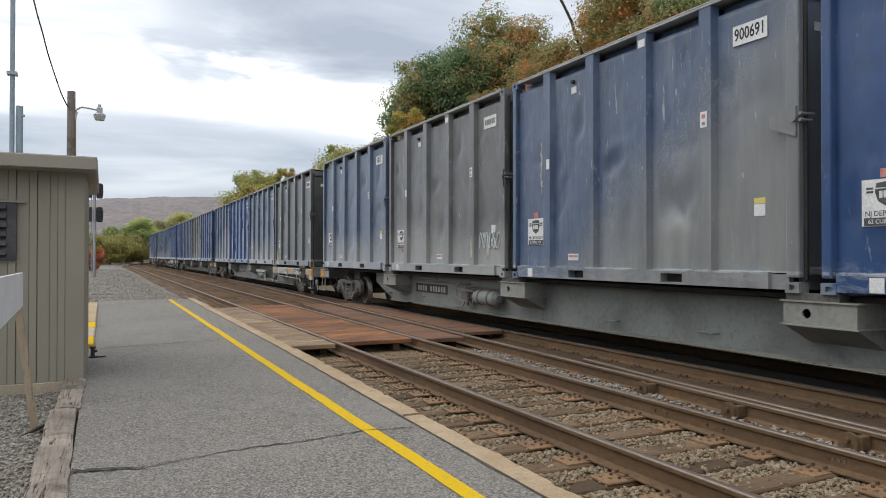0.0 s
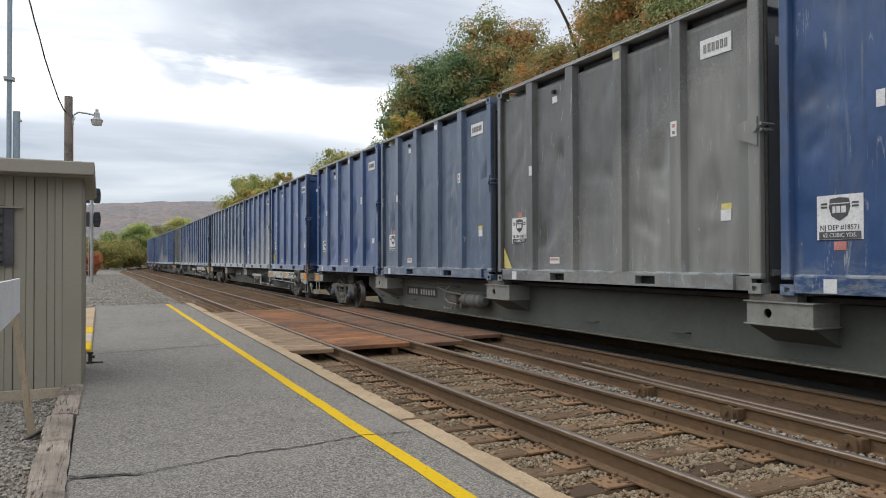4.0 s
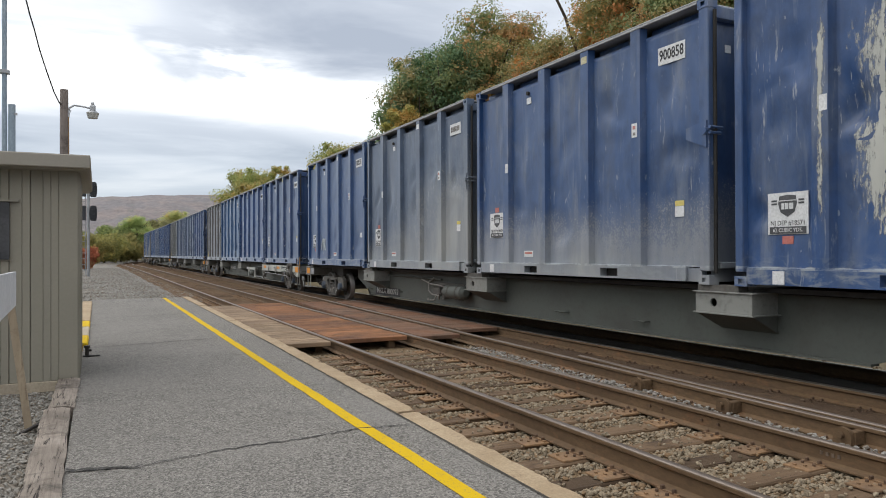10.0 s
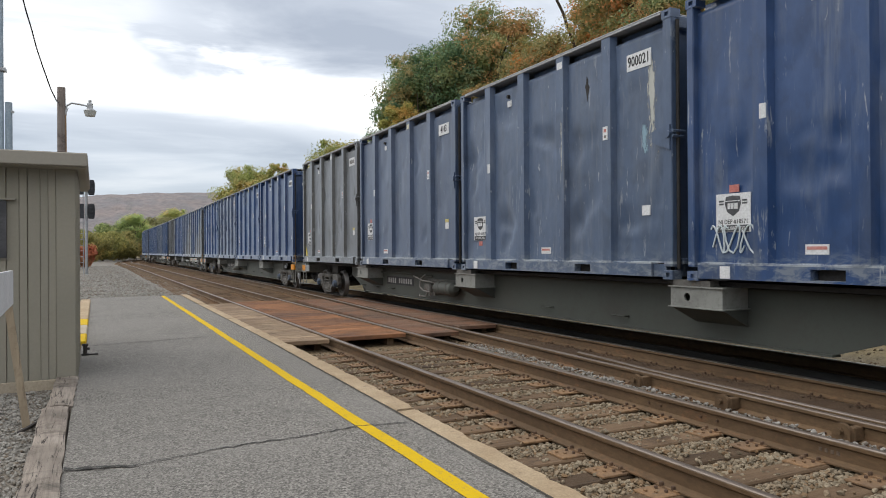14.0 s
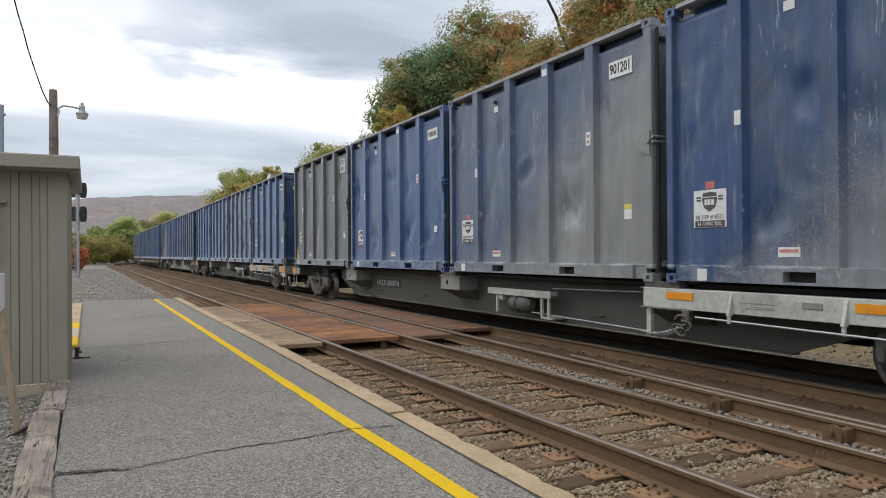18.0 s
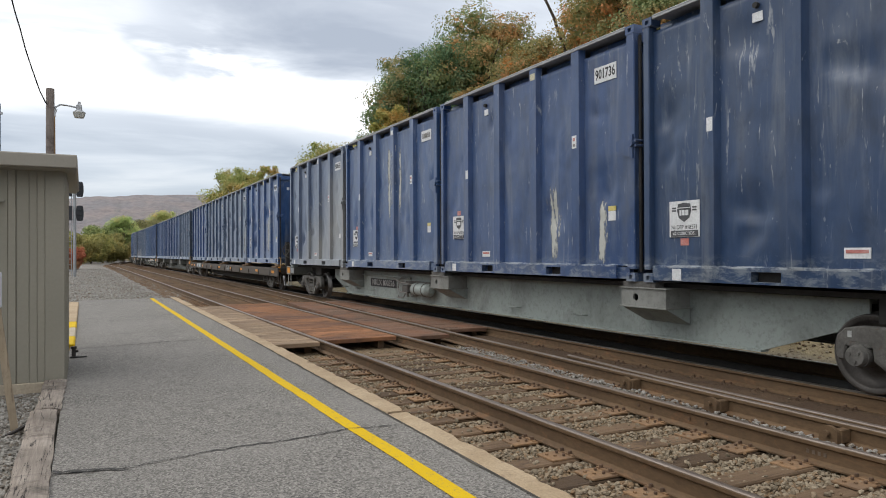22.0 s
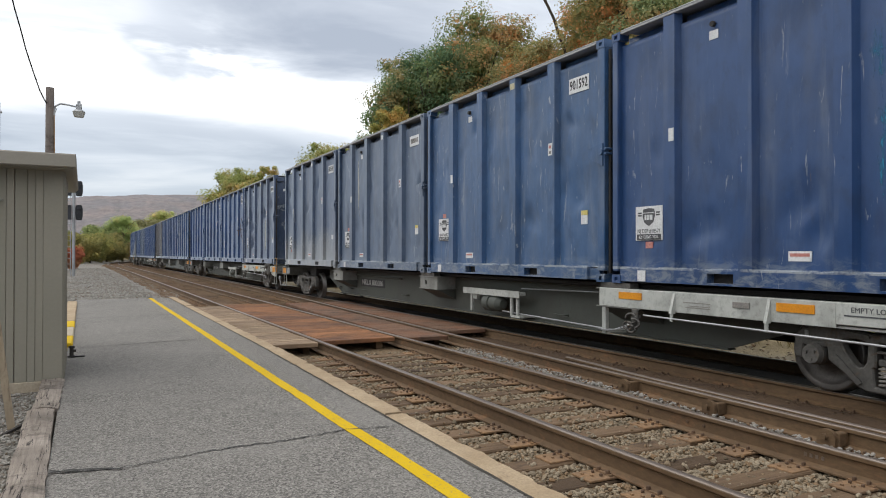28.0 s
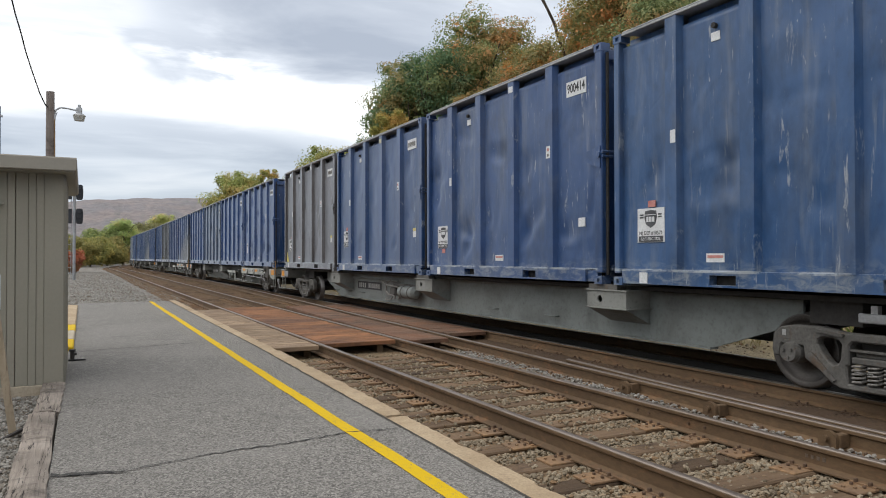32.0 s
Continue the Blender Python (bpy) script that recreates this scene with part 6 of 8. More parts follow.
def scrawl(ob, skin, y, z, w, h, letters, mat, seed):
    """A line of sprayed strokes, unreadable."""
    rnd = random.Random(seed)
    x = on_sheet(y, z, w, h, *skin)
    step = w / letters
    for k in range(letters):
        yy = y + w / 2 - k * step
        pa, pb, ra, rb = rnd.uniform(0, 6), rnd.uniform(0, 6), rnd.uniform(0.8, 1.5), rnd.uniform(1.6, 2.6)
        pts = [(x, yy - step * (0.45 + 0.5 * math.sin(q * 0.42 * ra + pa)), z + 0.48 * h * math.sin(q * 0.42 * rb + pb)) for q in range(14)]
        part("sprayed_stroke", Form().pipe(pts, 0.012, 5), M[mat], ob, "pale sprayed stroke")


SCRAWLS = {(12, 0): (-2.42, 0.44, 0.85, 0.30, 6, "spray_cream", 5), (8, 0): (-1.15, 0.80, 0.5, 0.30, 4, "spray_cream", 6), (4, 3): (1.28, 0.72, 0.62, 0.42, 3, "spray_white", 1), (6, 0): (2.25, 0.52, 0.95, 0.36, 4, "spray_white", 2), (-1, 2): (-2.3, 0.72, 0.85, 0.34, 4, "spray_white", 3)}


SPLASHES = {(13, 0): ((-0.95, 0.9, 2.9, 0.22, 41, 0, "cyan", "bright blue overspray on the side"), (-2.3, 1.3, 2.7, 0.2, 42, 0, "cyan", "bright blue overspray on the side")), (12, 0): ((-2.2, 0.5, 3.0, 0.10, 43, 0), (-1.1, 0.3, 2.0, 0.10, 44, 0)), (12, 3): ((1.75, 1.9, 3.3, 0.07, 45, 0),), (8, 3): ((0.4, 0.2, 1.6, 0.12, 46, 0),), (10, 1): ((-1.0, 0.2, 1.6, 0.16, 47, 0), (-2.2, 0.2, 1.3, 0.1, 48, 0)), (7, 3): ((-0.55, 0.9, 2.9, 0.42, 1, 170), (-1.05, 0.15, 1.5, 0.40, 31, 170)), (14, 0): ((1.15, 0.3, 3.3, 0.05, 2, 120), (-1.1, 0.5, 2.2, 0.12, 3, 70)), (11, 1): ((-2.0, 0.3, 1.9, 0.4, 4, 110), (-1.1, 0.3, 3.0, 0.08, 24, 70)), (11, 0): ((-0.2, 0.4, 3.2, 0.10, 5, 150), (-1.1, 0.3, 2.6, 0.5, 25, 90)),
            (6, 1): ((-2.55, 1.6, 3.2, 0.10, 6, 60), (-2.4, 1.7, 2.2, 0.07, 49, 0, "pale_blue", "light blue paint run"), (-0.6, 1.6, 2.6, 0.05, 50, 0)), (0, 2): ((-0.9, 0.8, 2.8, 0.25, 7, 110),), (13, 2): ((1.5, 1.2, 3.3, 0.035, 8, 60),), (10, 2): ((-0.4, 1.2, 3.2, 0.3, 9, 60),), (4, 0): ((1.2, 0.4, 3.2, 0.45, 10, 80), (-1.2, 0.3, 2.6, 0.3, 11, 50)),
            (14, 1): ((-2.5, 0.4, 3.2, 0.06, 12, 80),), (12, 0): ((-0.6, 0.6, 2.6, 0.2, 13, 40),), (14, 2): ((0.6, 1.0, 2.2, 0.07, 14, 30),), (-1, 2): ((-2.0, 0.3, 0.9, 0.3, 15, 40),), (-1, 1): ((2.2, 1.4, 2.6, 0.05, 16, 30),)}


def graffiti(ob, skin):
    me = lettering("ACE", 0.22, M["spray_white"], 1.2)
    part("sprayed_letters", me, None, ob, "white sprayed letters").location = (-1.222, 1.9, 0.12)
    x = on_sheet(2.37, 0.5, 0.9, 0.3, *skin)
    glyphs = [[(0, 1), (0.15, 0.05), (0.32, 0.7), (0.5, 0.05), (0.72, 0.95)], [(0.1, 0.9), (0.25, 0.1)], [(0.75, 0.85), (0.3, 0.75), (0.1, 0.3), (0.35, 0.02), (0.75, 0.1), (0.7, 0.45), (0.4, 0.42)], [(0.05, 0.0), (0.2, 0.85), (0.65, 0.9), (0.7, 0.55), (0.3, 0.45), (1.0, 0.0)]]
    y = 2.84
    for g, wide in zip(glyphs, (0.30, 0.14, 0.26, 0.30)):
        part("sprayed_stroke", Form().pipe([(x, y - wide * a, 0.36 + 0.25 * b + 0.04 * math.sin(7 * y)) for a, b in g], 0.014, 6), M["spray_yellow"], ob, "yellow sprayed stroke")
        y -= wide
    for pts in ([(x, 2.62 - 0.08 * k, 0.68 + 0.045 * math.sin(k * 1.1)) for k in range(6)], [(x, 2.66 - 0.09 * k, 0.655) for k in range(6)]):
        part("sprayed_stroke", Form().pipe(pts, 0.012, 6), M["spray_yellow"], ob, "yellow sprayed stroke")


# ------------------------------------------------------------------ flat cars
WHEEL_R, BOGIE_Y, AXLE = 0.42, 10.28, 0.91
AXLES = []


def wheelset_forms():
    f, tread = Form(), Form()
    n = 40
    for sx in (-1, 1):
        x = sx * 0.755

        def ring(prof, target, smooth=True):
            base = len(target.v)
            for k in range(n):
                a = 2 * math.pi * k / n
                for px, pr in prof:
                    target.v.append((x + sx * px, pr * math.cos(a), pr * math.sin(a)))
            m = len(prof)
            for k in range(n):
                q = (k + 1) % n
                for i in range(m - 1):
                    face = [base + k * m + i, base + k * m + i + 1, base + q * m + i + 1, base + q * m + i]
                    target.f.append(face if sx > 0 else face[::-1])
                    target.s.append(smooth)
        # outward (field) side: hub, dished web, rim; inward: flange
        ring([(0.075, 0.0), (0.085, 0.11), (0.075, 0.135), (0.012, 0.16), (-0.012, 0.30), (0.05, 0.345), (0.066, 0.36), (0.066, 0.40)], f)
        ring([(-0.07, 0.40), (-0.07, 0.33), (-0.05, 0.16), (-0.08, 0.12), (-0.08, 0.0)], f)
        ring([(0.066, 0.40), (0.06, 0.415), (-0.03, WHEEL_R), (-0.045, WHEEL_R + 0.02), (-0.06, WHEEL_R + 0.025), (-0.07, WHEEL_R + 0.005), (-0.07, 0.40)], tread)
    f.rod((-0.7, 0, 0), (0.7, 0, 0), 0.085, 14)
    return f, tread


CAP = Form()
CAP.rod((-0.86, 0, 0), (-1.05, 0, 0), 0.128, 20, 0.122)
CAP.rod((-1.05, 0, 0), (-1.105, 0, 0), 0.115, 18, 0.10)
for _k in range(3):
    _a = 2 * math.pi * _k / 3 + 0.4
    CAP.rod((-1.10, 0.055 * math.cos(_a), 0.055 * math.sin(_a)), (-1.122, 0.055 * math.cos(_a), 0.055 * math.sin(_a)), 0.018, 6)


def side_frame(sx):
    """Cast bogie side frame: bowed top chord, jaws over the bearings, open windows beside the springs."""
    f = Form()
    xa, xb = sorted((sx * 0.90, sx * 1.03))
    half = [(0.30, 0.688), (0.60, 0.728), (0.92, 0.722), (1.07, 0.69), (1.155, 0.61), (1.175, 0.43), (1.14, 0.36), (1.07, 0.36), (1.05, 0.50), (1.0, 0.545), (0.82, 0.545), (0.775, 0.50), (0.76, 0.37), (0.70, 0.33), (0.56, 0.24), (0.44, 0.135), (0.34, 0.10)]
    outer = half + [(-a, b) for a, b in half[::-1]]
    window = [(0.33, 0.56), (0.36, 0.60), (0.42, 0.62), (0.54, 0.62), (0.60, 0.59), (0.605, 0.54), (0.55, 0.45), (0.47, 0.36), (0.42, 0.335), (0.375, 0.35), (0.345, 0.40)]
    pocket = [(-0.255, 0.165), (0.255, 0.165), (0.275, 0.34), (0.245, 0.36), (0.245, 0.56), (0.21, 0.60), (-0.21, 0.60), (-0.245, 0.56), (-0.245, 0.36), (-0.275, 0.34)]
    f.plate(outer, [window, [(-a, b) for a, b in window], pocket], xa, xb, 0.016)
    # raised webs that stiffen the chords
    for s in (-1, 1):
        a, b = sorted((sx * 1.03, sx * 1.055))
        f.prism([(s * 0.30, 0.672), (s * 0.62, 0.708), (s * 0.62, 0.672), (s * 0.30, 0.642)], 0, a, b)
        f.prism([(s * 0.72, 0.42), (s * 0.42, 0.16), (s * 0.38, 0.19), (s * 0.66, 0.45)], 0, a, b)
        f.box(xa, xb, s * AXLE - 0.135, s * AXLE + 0.135, 0.505, 0.56, 0.01)
    # the end of the bolster in its pocket
    f.box(*sorted((sx * 0.88, sx * 1.03)), -0.225, 0.225, 0.375, 0.445, 0.012).box(*sorted((sx * 0.88, sx * 0.99)), -0.20, 0.20, 0.445, 0.50, 0.01).box(*sorted((sx * 0.97, sx * 1.04)), -0.23, 0.23, 0.50, 0.525, 0.006)
    return f


def spring_form(sx):
    """Three coil springs side by side in the frame's pocket."""
    f = Form()
    for y in (-0.165, 0.0, 0.165):
        coil = [(sx * 0.985 + 0.062 * math.cos(k * math.pi / 4), y + 0.062 * math.sin(k * math.pi / 4), 0.175 + k * 0.20 / 40) for k in range(41)]
        f.pipe(coil, 0.0135, 5)
    return f


def make_bogies(car, mats):
    wf, tf = wheelset_forms()
    wheel = Form()
    wheel.v, wheel.f, wheel.s = wf.v + tf.v, wf.f + [[i + len(wf.v) for i in q] for q in tf.f], wf.s + tf.s
    wheel = wheel.mesh("wheelset", M["wheel"])
    wheel.materials.append(M["tread"])
    for i in range(len(wf.f), len(wheel.polygons)):
        wheel.polygons[i].material_index = 1
    frame_mesh = {s: side_frame(s).mesh("side_frame", M["bogie"]) for s in (-1, 1)}
    springs = {s: spring_form(s).mesh("spring_nest", M["spring"]) for s in (-1, 1)}
    cap = CAP.mesh("bearing_cap", mats)
    bolster = Form().box(-0.9, 0.9, -0.2, 0.2, 0.42, 0.6, 0.02).box(-0.25, 0.25, -0.25, 0.25, 0.6, 0.74).mesh("bolster", M["underside"])
    marks = Form()
    for k in range(9):
        if k != 3:
            y, z = -0.66 + 0.032 * k, 0.405 - 0.0278 * k
            marks.prism([(y - 0.016, z - 0.004), (y - 0.004, z - 0.028), (y + 0.012, z - 0.012), (y + 0.0, z + 0.012)], 0, -1.058, -1.054)
    marks = marks.box(-1.034, -1.03, 0.985, 1.03, 0.60, 0.665).mesh("casting_marks", M["pale_letters"])
    for s in (-1, 1):
        bogie = part("bogie", bolster, None, car)
        bogie.location = (0, s * BOGIE_Y, 0)
        for q in (-1, 1):
            part("side_frame", frame_mesh[q], None, bogie)
            part("spring_nest", springs[q], None, bogie)
        part("casting_marks", marks, None, bogie, "pale painted marks")
        for q in (-1, 1):
            ws = part("wheelset", wheel, None, bogie)
            ws.location = (0, q * AXLE, WHEEL_R)
            c = part("bearing_cap", cap, None, bogie)
            c.location = (0, q * AXLE, WHEEL_R)


def coupler_form(s):
    f = Form()
    f.box(-0.12, 0.12, *sorted((s * 12.2, s * 13.05)), 0.66, 0.86, 0.02)
    f.box(-0.17, 0.15, *sorted((s * 13.0, s * 13.26)), 0.62, 0.92, 0.05)
    return f


def end_platform(s, car, tone):
    """End sill with steps, reflector board and hoses; the leading end has a handrail, the trailing end a framed board and a placard."""
    P, steel = M["car_paint"], M["galvanised"]
    e = 12.62 if s < 0 else 12.82
    part("end_sill", Form().box(-1.16, 1.16, *sorted((s * (e - 0.17), s * e)), 0.70, 1.0, 0.015).box(-1.18, 1.18, *sorted((s * (e - 0.20), s * (e + 0.02))), 0.985, 1.005), P, car)
    for sx in (-1, 1):
        y = s * e
        step = Form()
        x = sx * 1.17
        for dy in (-0.02 * s, -0.38 * s):
            step.box(x - 0.008, x + 0.008, y + dy - 0.035, y + dy + 0.035, 0.30, 0.80, 0.004)
        step.box(x - 0.10, x + 0.02, *sorted((y - 0.415 * s, y + 0.015 * s)), 0.29, 0.312, 0.004).box(x - 0.10, x - 0.085, *sorted((y - 0.415 * s, y + 0.015 * s)), 0.29, 0.345)
        part("step", step, P, car)
        a, b = (0.44, 0.0) if s < 0 else (0.40, -0.04)
        part("reflector", Form().box(*sorted((sx * 1.178, sx * (1.198 if s > 0 else 1.246))), *sorted((y - a * s, y - b * s)), 0.775, 0.975, 0.004), M["orange"], car, "orange reflector board")
    if s < 0:
        rail = Form()
        rail.pipe([(-1.18, s * 12.25, 0.98), (-1.18, s * 12.30, 1.33), (-1.18, s * 12.62, 1.33), (-1.18, s * 12.66, 0.98)], 0.018, 8)
        rail.rod((-1.18, s * 12.27, 1.05), (-1.18, s * 12.65, 1.05), 0.014, 8)
        part("handrail", rail, M["rust_rail"], car)
        part("angle_cock", Form().pipe([(-1.10, s * 12.74, 0.62), (-1.10, s * 12.86, 0.58), (-1.10, s * 12.80, 0.46), (-1.10, s * 12.92, 0.40), (-1.10, s * 12.96, 0.26)], 0.017, 8).box(-1.14, -1.06, *sorted((s * 12.78, s * 12.88)), 0.48, 0.62, 0.02), steel, car, "bright angle cock")
    else:
        loop = [(-1.205, 12.90, 0.75), (-1.205, 12.90, 0.985), (-1.205, 12.88, 1.01), (-1.205, 12.40, 1.01), (-1.205, 12.38, 0.985), (-1.205, 12.38, 0.75), (-1.205, 12.90, 0.75)]
        part("board_frame", Form().pipe(loop, 0.013, 8), steel, car, "bright pipe frame round the reflector")
        plac = Form().box(-1.20, -1.18, 11.93, 12.36, 0.76, 0.975, 0.012).box(-1.206, -1.20, 11.99, 12.27, 0.80, 0.812).box(-1.206, -1.20, 11.99, 12.27, 0.93, 0.942)
        plac.box(-1.206, -1.20, 11.99, 12.0, 0.80, 0.942).box(-1.206, -1.20, 12.26, 12.27, 0.80, 0.942).box(-1.206, -1.20, 12.02, 12.24, 0.865, 0.873)
        part("placard", plac, steel, car, "pale pressed placard holder")
    part("cut_lever", Form().pipe([(-1.1, s * (e + 0.10), 0.80), (-0.5, s * (e + 0.12), 0.82), (-0.2, s * 12.95, 0.84)], 0.014, 6).pipe([(-0.95, s * (e + 0.015), 0.86), (-0.95, s * (e + 0.07), 0.86), (-0.55, s * (e + 0.07), 0.87), (-0.55, s * (e + 0.015), 0.87)], 0.011, 6), P, car)
    part("coupler", coupler_form(s), M["bogie"], car)
    hose = Form()
    hose.pipe([(-0.32, s * 12.6, 0.70), (-0.33, s * 12.85, 0.52), (-0.3, s * 13.05, 0.36), (-0.25, s * 13.27, 0.33)], 0.028, 8)
    hose.pipe([(-0.5, s * 12.5, 0.62), (-0.52, s * 12.7, 0.42), (-0.5, s * 12.95, 0.36), (-0.45, s * 13.1, 0.5)], 0.022, 8)
    if s > 0:
        hose.pipe([(-0.86 + 0.05 * math.sin(k), 12.05 + 0.24 * math.cos(k * math.pi / 9), 0.43 + 0.06 * math.sin(k * math.pi / 9)) for k in range(19)], 0.022, 7)
        hose.pipe([(-0.86, 12.3, 0.40), (-0.8, 12.55, 0.36), (-0.7, 12.75, 0.52), (-0.6, 12.85, 0.62)], 0.022, 7)
    part("brake_hose", hose, M["hose"], car)


def make_spine_car(beam):
    """Container flat car with a deep fish-bellied sill and a bracket under each joint between containers; beam: the side beam with the brake gear over the leading bogie."""
    car = thing("container_flat_car", "grey steel container flat car with orange reflectors", "rail car", "cars of the train")
    P = M["car_paint"]
    sill = Form()
    for sx in (-1, 1):
        a, b = sorted((sx * 0.74, sx * 0.70))
        sill.prism([(-9.3, 0.72), (-8.0, 0.30), (7.2, 0.30), (8.5, 0.72), (8.5, 0.98), (-9.3, 0.98)], 0, a, b)
    sill.box(-0.70, 0.70, -9.3, 8.5, 0.93, 0.98)
    part("centre_sill", sill, P, car)
    fl = Form()
    for sx in (-1, 1):
        a, b = sorted((sx * 0.80, sx * 0.66))
        fl.box(a, b, -8.0, 7.2, 0.275, 0.30)
    part("sill_flange", fl, P, car)
    # added dark plate: closes the gap below the containers and shades the sill web
    part("deck_plate", Form().box(-0.98, 0.98, -12.4, 12.4, 1.004, 1.062), M["underside"], car)
    for s in (-1, 1):
        part("draft_sill", Form().box(-0.36, 0.36, *sorted((s * 12.5, s * 8.6)), 0.72, 0.98).box(-0.9, 0.9, *sorted((s * 10.1, s * 9.5)), 0.75, 1.0), M["underside"], car)
    for joint in (-6.32, 0.0, 6.32):
        y = joint + 0.28
        for sx in (-1, 1):
            a = Form()
            x0, x1 = sorted((sx * 1.20, sx * 1.17))
            hole = [(y - 0.22 + 0.055 * math.cos(k * math.pi / 6), 0.86 + 0.055 * math.sin(k * math.pi / 6)) for k in range(12)]
            a.plate([(y - 0.80, 0.735), (y + 0.07, 0.735), (y + 0.07, 0.985), (y - 0.80, 0.985)], [hole], x0, x1)
            a.box(*sorted((sx * 1.225, sx * 0.74)), y - 0.83, y + 0.10, 0.985, 1.0).box(*sorted((sx * 1.225, sx * 0.74)), y - 0.83, y + 0.10, 0.72, 0.735)
            a.box(*sorted((sx * 1.17, sx * 0.74)), y - 0.78, y - 0.75, 0.735, 0.985).box(*sorted((sx * 1.17, sx * 0.74)), y + 0.02, y + 0.05, 0.735, 0.985)
            part("container_bracket", a, P, car)
            g = Form()
            g.prism([(sx * 1.17, 0.72), (sx * 0.745, 0.72), (sx * 0.745, 0.52)], 1, y - 0.78, y - 0.74)
            g.prism([(sx * 1.17, 0.72), (sx * 0.745, 0.72), (sx * 0.745, 0.52)], 1, y + 0.01, y + 0.05)
            g.hull([(sx * 1.17, y - 0.80, 0.71), (sx * 1.17, y + 0.07, 0.71), (sx * 0.745, y - 0.80, 0.50), (sx * 0.745, y + 0.07, 0.50), (sx * 1.17, y - 0.80, 0.72), (sx * 1.17, y + 0.07, 0.72), (sx * 0.745, y - 0.80, 0.52), (sx * 0.745, y + 0.07, 0.52)],
                   [(0, 1, 3, 2), (4, 5, 7, 6), (0, 1, 5, 4), (2, 3, 7, 6), (0, 2, 6, 4), (1, 3, 7, 5)])
            part("gusset", g, P, car)
            part("locking_cone", Form().box(*sorted((sx * 1.19, sx * 1.03)), joint - 0.32, joint + 0.32, 1.0, 1.078), M["bogie"], car)
    for y in (-12.3, 12.3):
        part("container_seat", Form().box(-1.16, 1.16, y - 0.16, y + 0.16, 1.0, 1.078), P, car)
    for y in (-4.6, -2.6, 2.0, 4.9, 6.1, 7.2):
        g = Form().pipe([(-0.74, y, 0.46), (-0.83, y, 0.46), (-0.83, y + 0.3, 0.46), (-0.74, y + 0.3, 0.46)], 0.012, 6)
        part("grab_iron", g, P, car)
    pipe = Form().pipe([(-0.78, 6.6, 0.88), (-0.78, 4.4, 0.88), (-0.78, 3.2, 0.86), (-0.78, 2.4, 0.86)], 0.018, 8)
    part("brake_pipe", pipe, P, car)
    end_platform(-1, car, 0)
    end_platform(1, car, 0)
    if beam:
        b = Form()
        b.box(-1.235, -1.20, -9.75, -6.02, 0.735, 1.0, 0.006).box(-1.235, -1.20, -12.3, -9.75, 0.775, 1.0, 0.006).box(-1.20, -1.08, -12.3, -7.15, 0.975, 1.0).box(-1.20, -1.08, -12.3, -7.15, 0.735, 0.76)
        part("side_beam", b, P, car, "pale painted side beam")
        g = Form().prism([(-12.62, 0.60), (-12.20, 0.60), (-11.92, 0.66), (-11.60, 0.70), (-11.60, 0.74), (-12.62, 0.74)], 0, -1.20, -1.175)
        g.box(-1.235, -1.20, -12.63, -12.3, 0.60, 1.0, 0.006).rod((-1.236, -12.1, 0.70), (-1.20, -12.1, 0.70), 0.018, 8)
        part("end_gusset", g, P, car, "pale painted end plate")
        for y in (-7.52, -8.96):
            part("beam_rib", Form().prism([(-1.31, 0.72), (-1.235, 0.72), (-1.235, 0.99)], 1, y - 0.02, y + 0.02).box(-1.29, -1.27, y - 0.02, y + 0.02, 0.62, 0.72), P, car)
        part("beam_post", Form().box(-1.2, -1.14, -6.12, -6.04, 0.34, 0.72).box(-1.2, -0.74, -6.12, -6.04, 0.33, 0.36), P, car)
        for y in (-6.69, -9.29):
            part("reflector", Form().box(-1.247, -1.235, y - 0.23, y + 0.23, 0.86, 0.955), M["orange"], car)
        part("brake_rod", Form().rod((-1.28, -7.0, 0.66), (-1.28, -11.2, 0.60), 0.013, 8), M["galvanised"], car)
        lever = Form()
        lever.box(-1.27, -1.22, -6.86, -6.74, 0.44, 0.74, 0.02).rod((-1.28, -6.8, 0.62), (-1.18, -6.8, 0.62), 0.05, 10)
        for q, (cy, cz, rr) in enumerate(((-6.78, 0.60, 0.11), (-6.86, 0.54, 0.10), (-6.74, 0.50, 0.09), (-6.82, 0.46, 0.08))):
            lever.pipe([(-1.30 - 0.012 * q, cy + rr * math.cos(k * 0.6 + q), cz + 0.62 * rr * math.sin(k * 0.6 + q)) for k in range(10)], 0.016, 6)
        part("brake_bell_crank", lever, M["bogie"], car)
        ch = Form()
        for k in range(14):
            u = k / 13
            y, z = -5.98 - 0.8 * u, 0.40 - 0.32 * u * (1 - u) * 0.9 + 0.16 * u
            ch.box(-1.24 - 0.012, -1.24 + 0.012, y - 0.026, y + 0.026, z - 0.012, z + 0.012, 0.004)
        part("brake_chain", ch, M["galvanised"], car)
        hb = Form()
        hb.box(-1.32, -1.2, -11.75, -11.35, 0.62, 1.12, 0.05).rod((-1.3, -11.55, 1.0), (-1.4, -11.55, 1.0), 0.1, 14).rod((-1.36, -11.55, 1.0), (-1.36, -11.2, 0.86), 0.02, 8).rod((-1.3, -11.4, 0.7), (-1.37, -11.4, 0.7), 0.09, 12)
        part("hand_brake", hb, M["bogie"], car)
        part("stencil_bars", Form().box(-1.239, -1.235, -10.28, -9.84, 0.865, 0.88).box(-1.239, -1.235, -11.05, -10.75, 0.80, 0.825), M["grey_ink"], car)
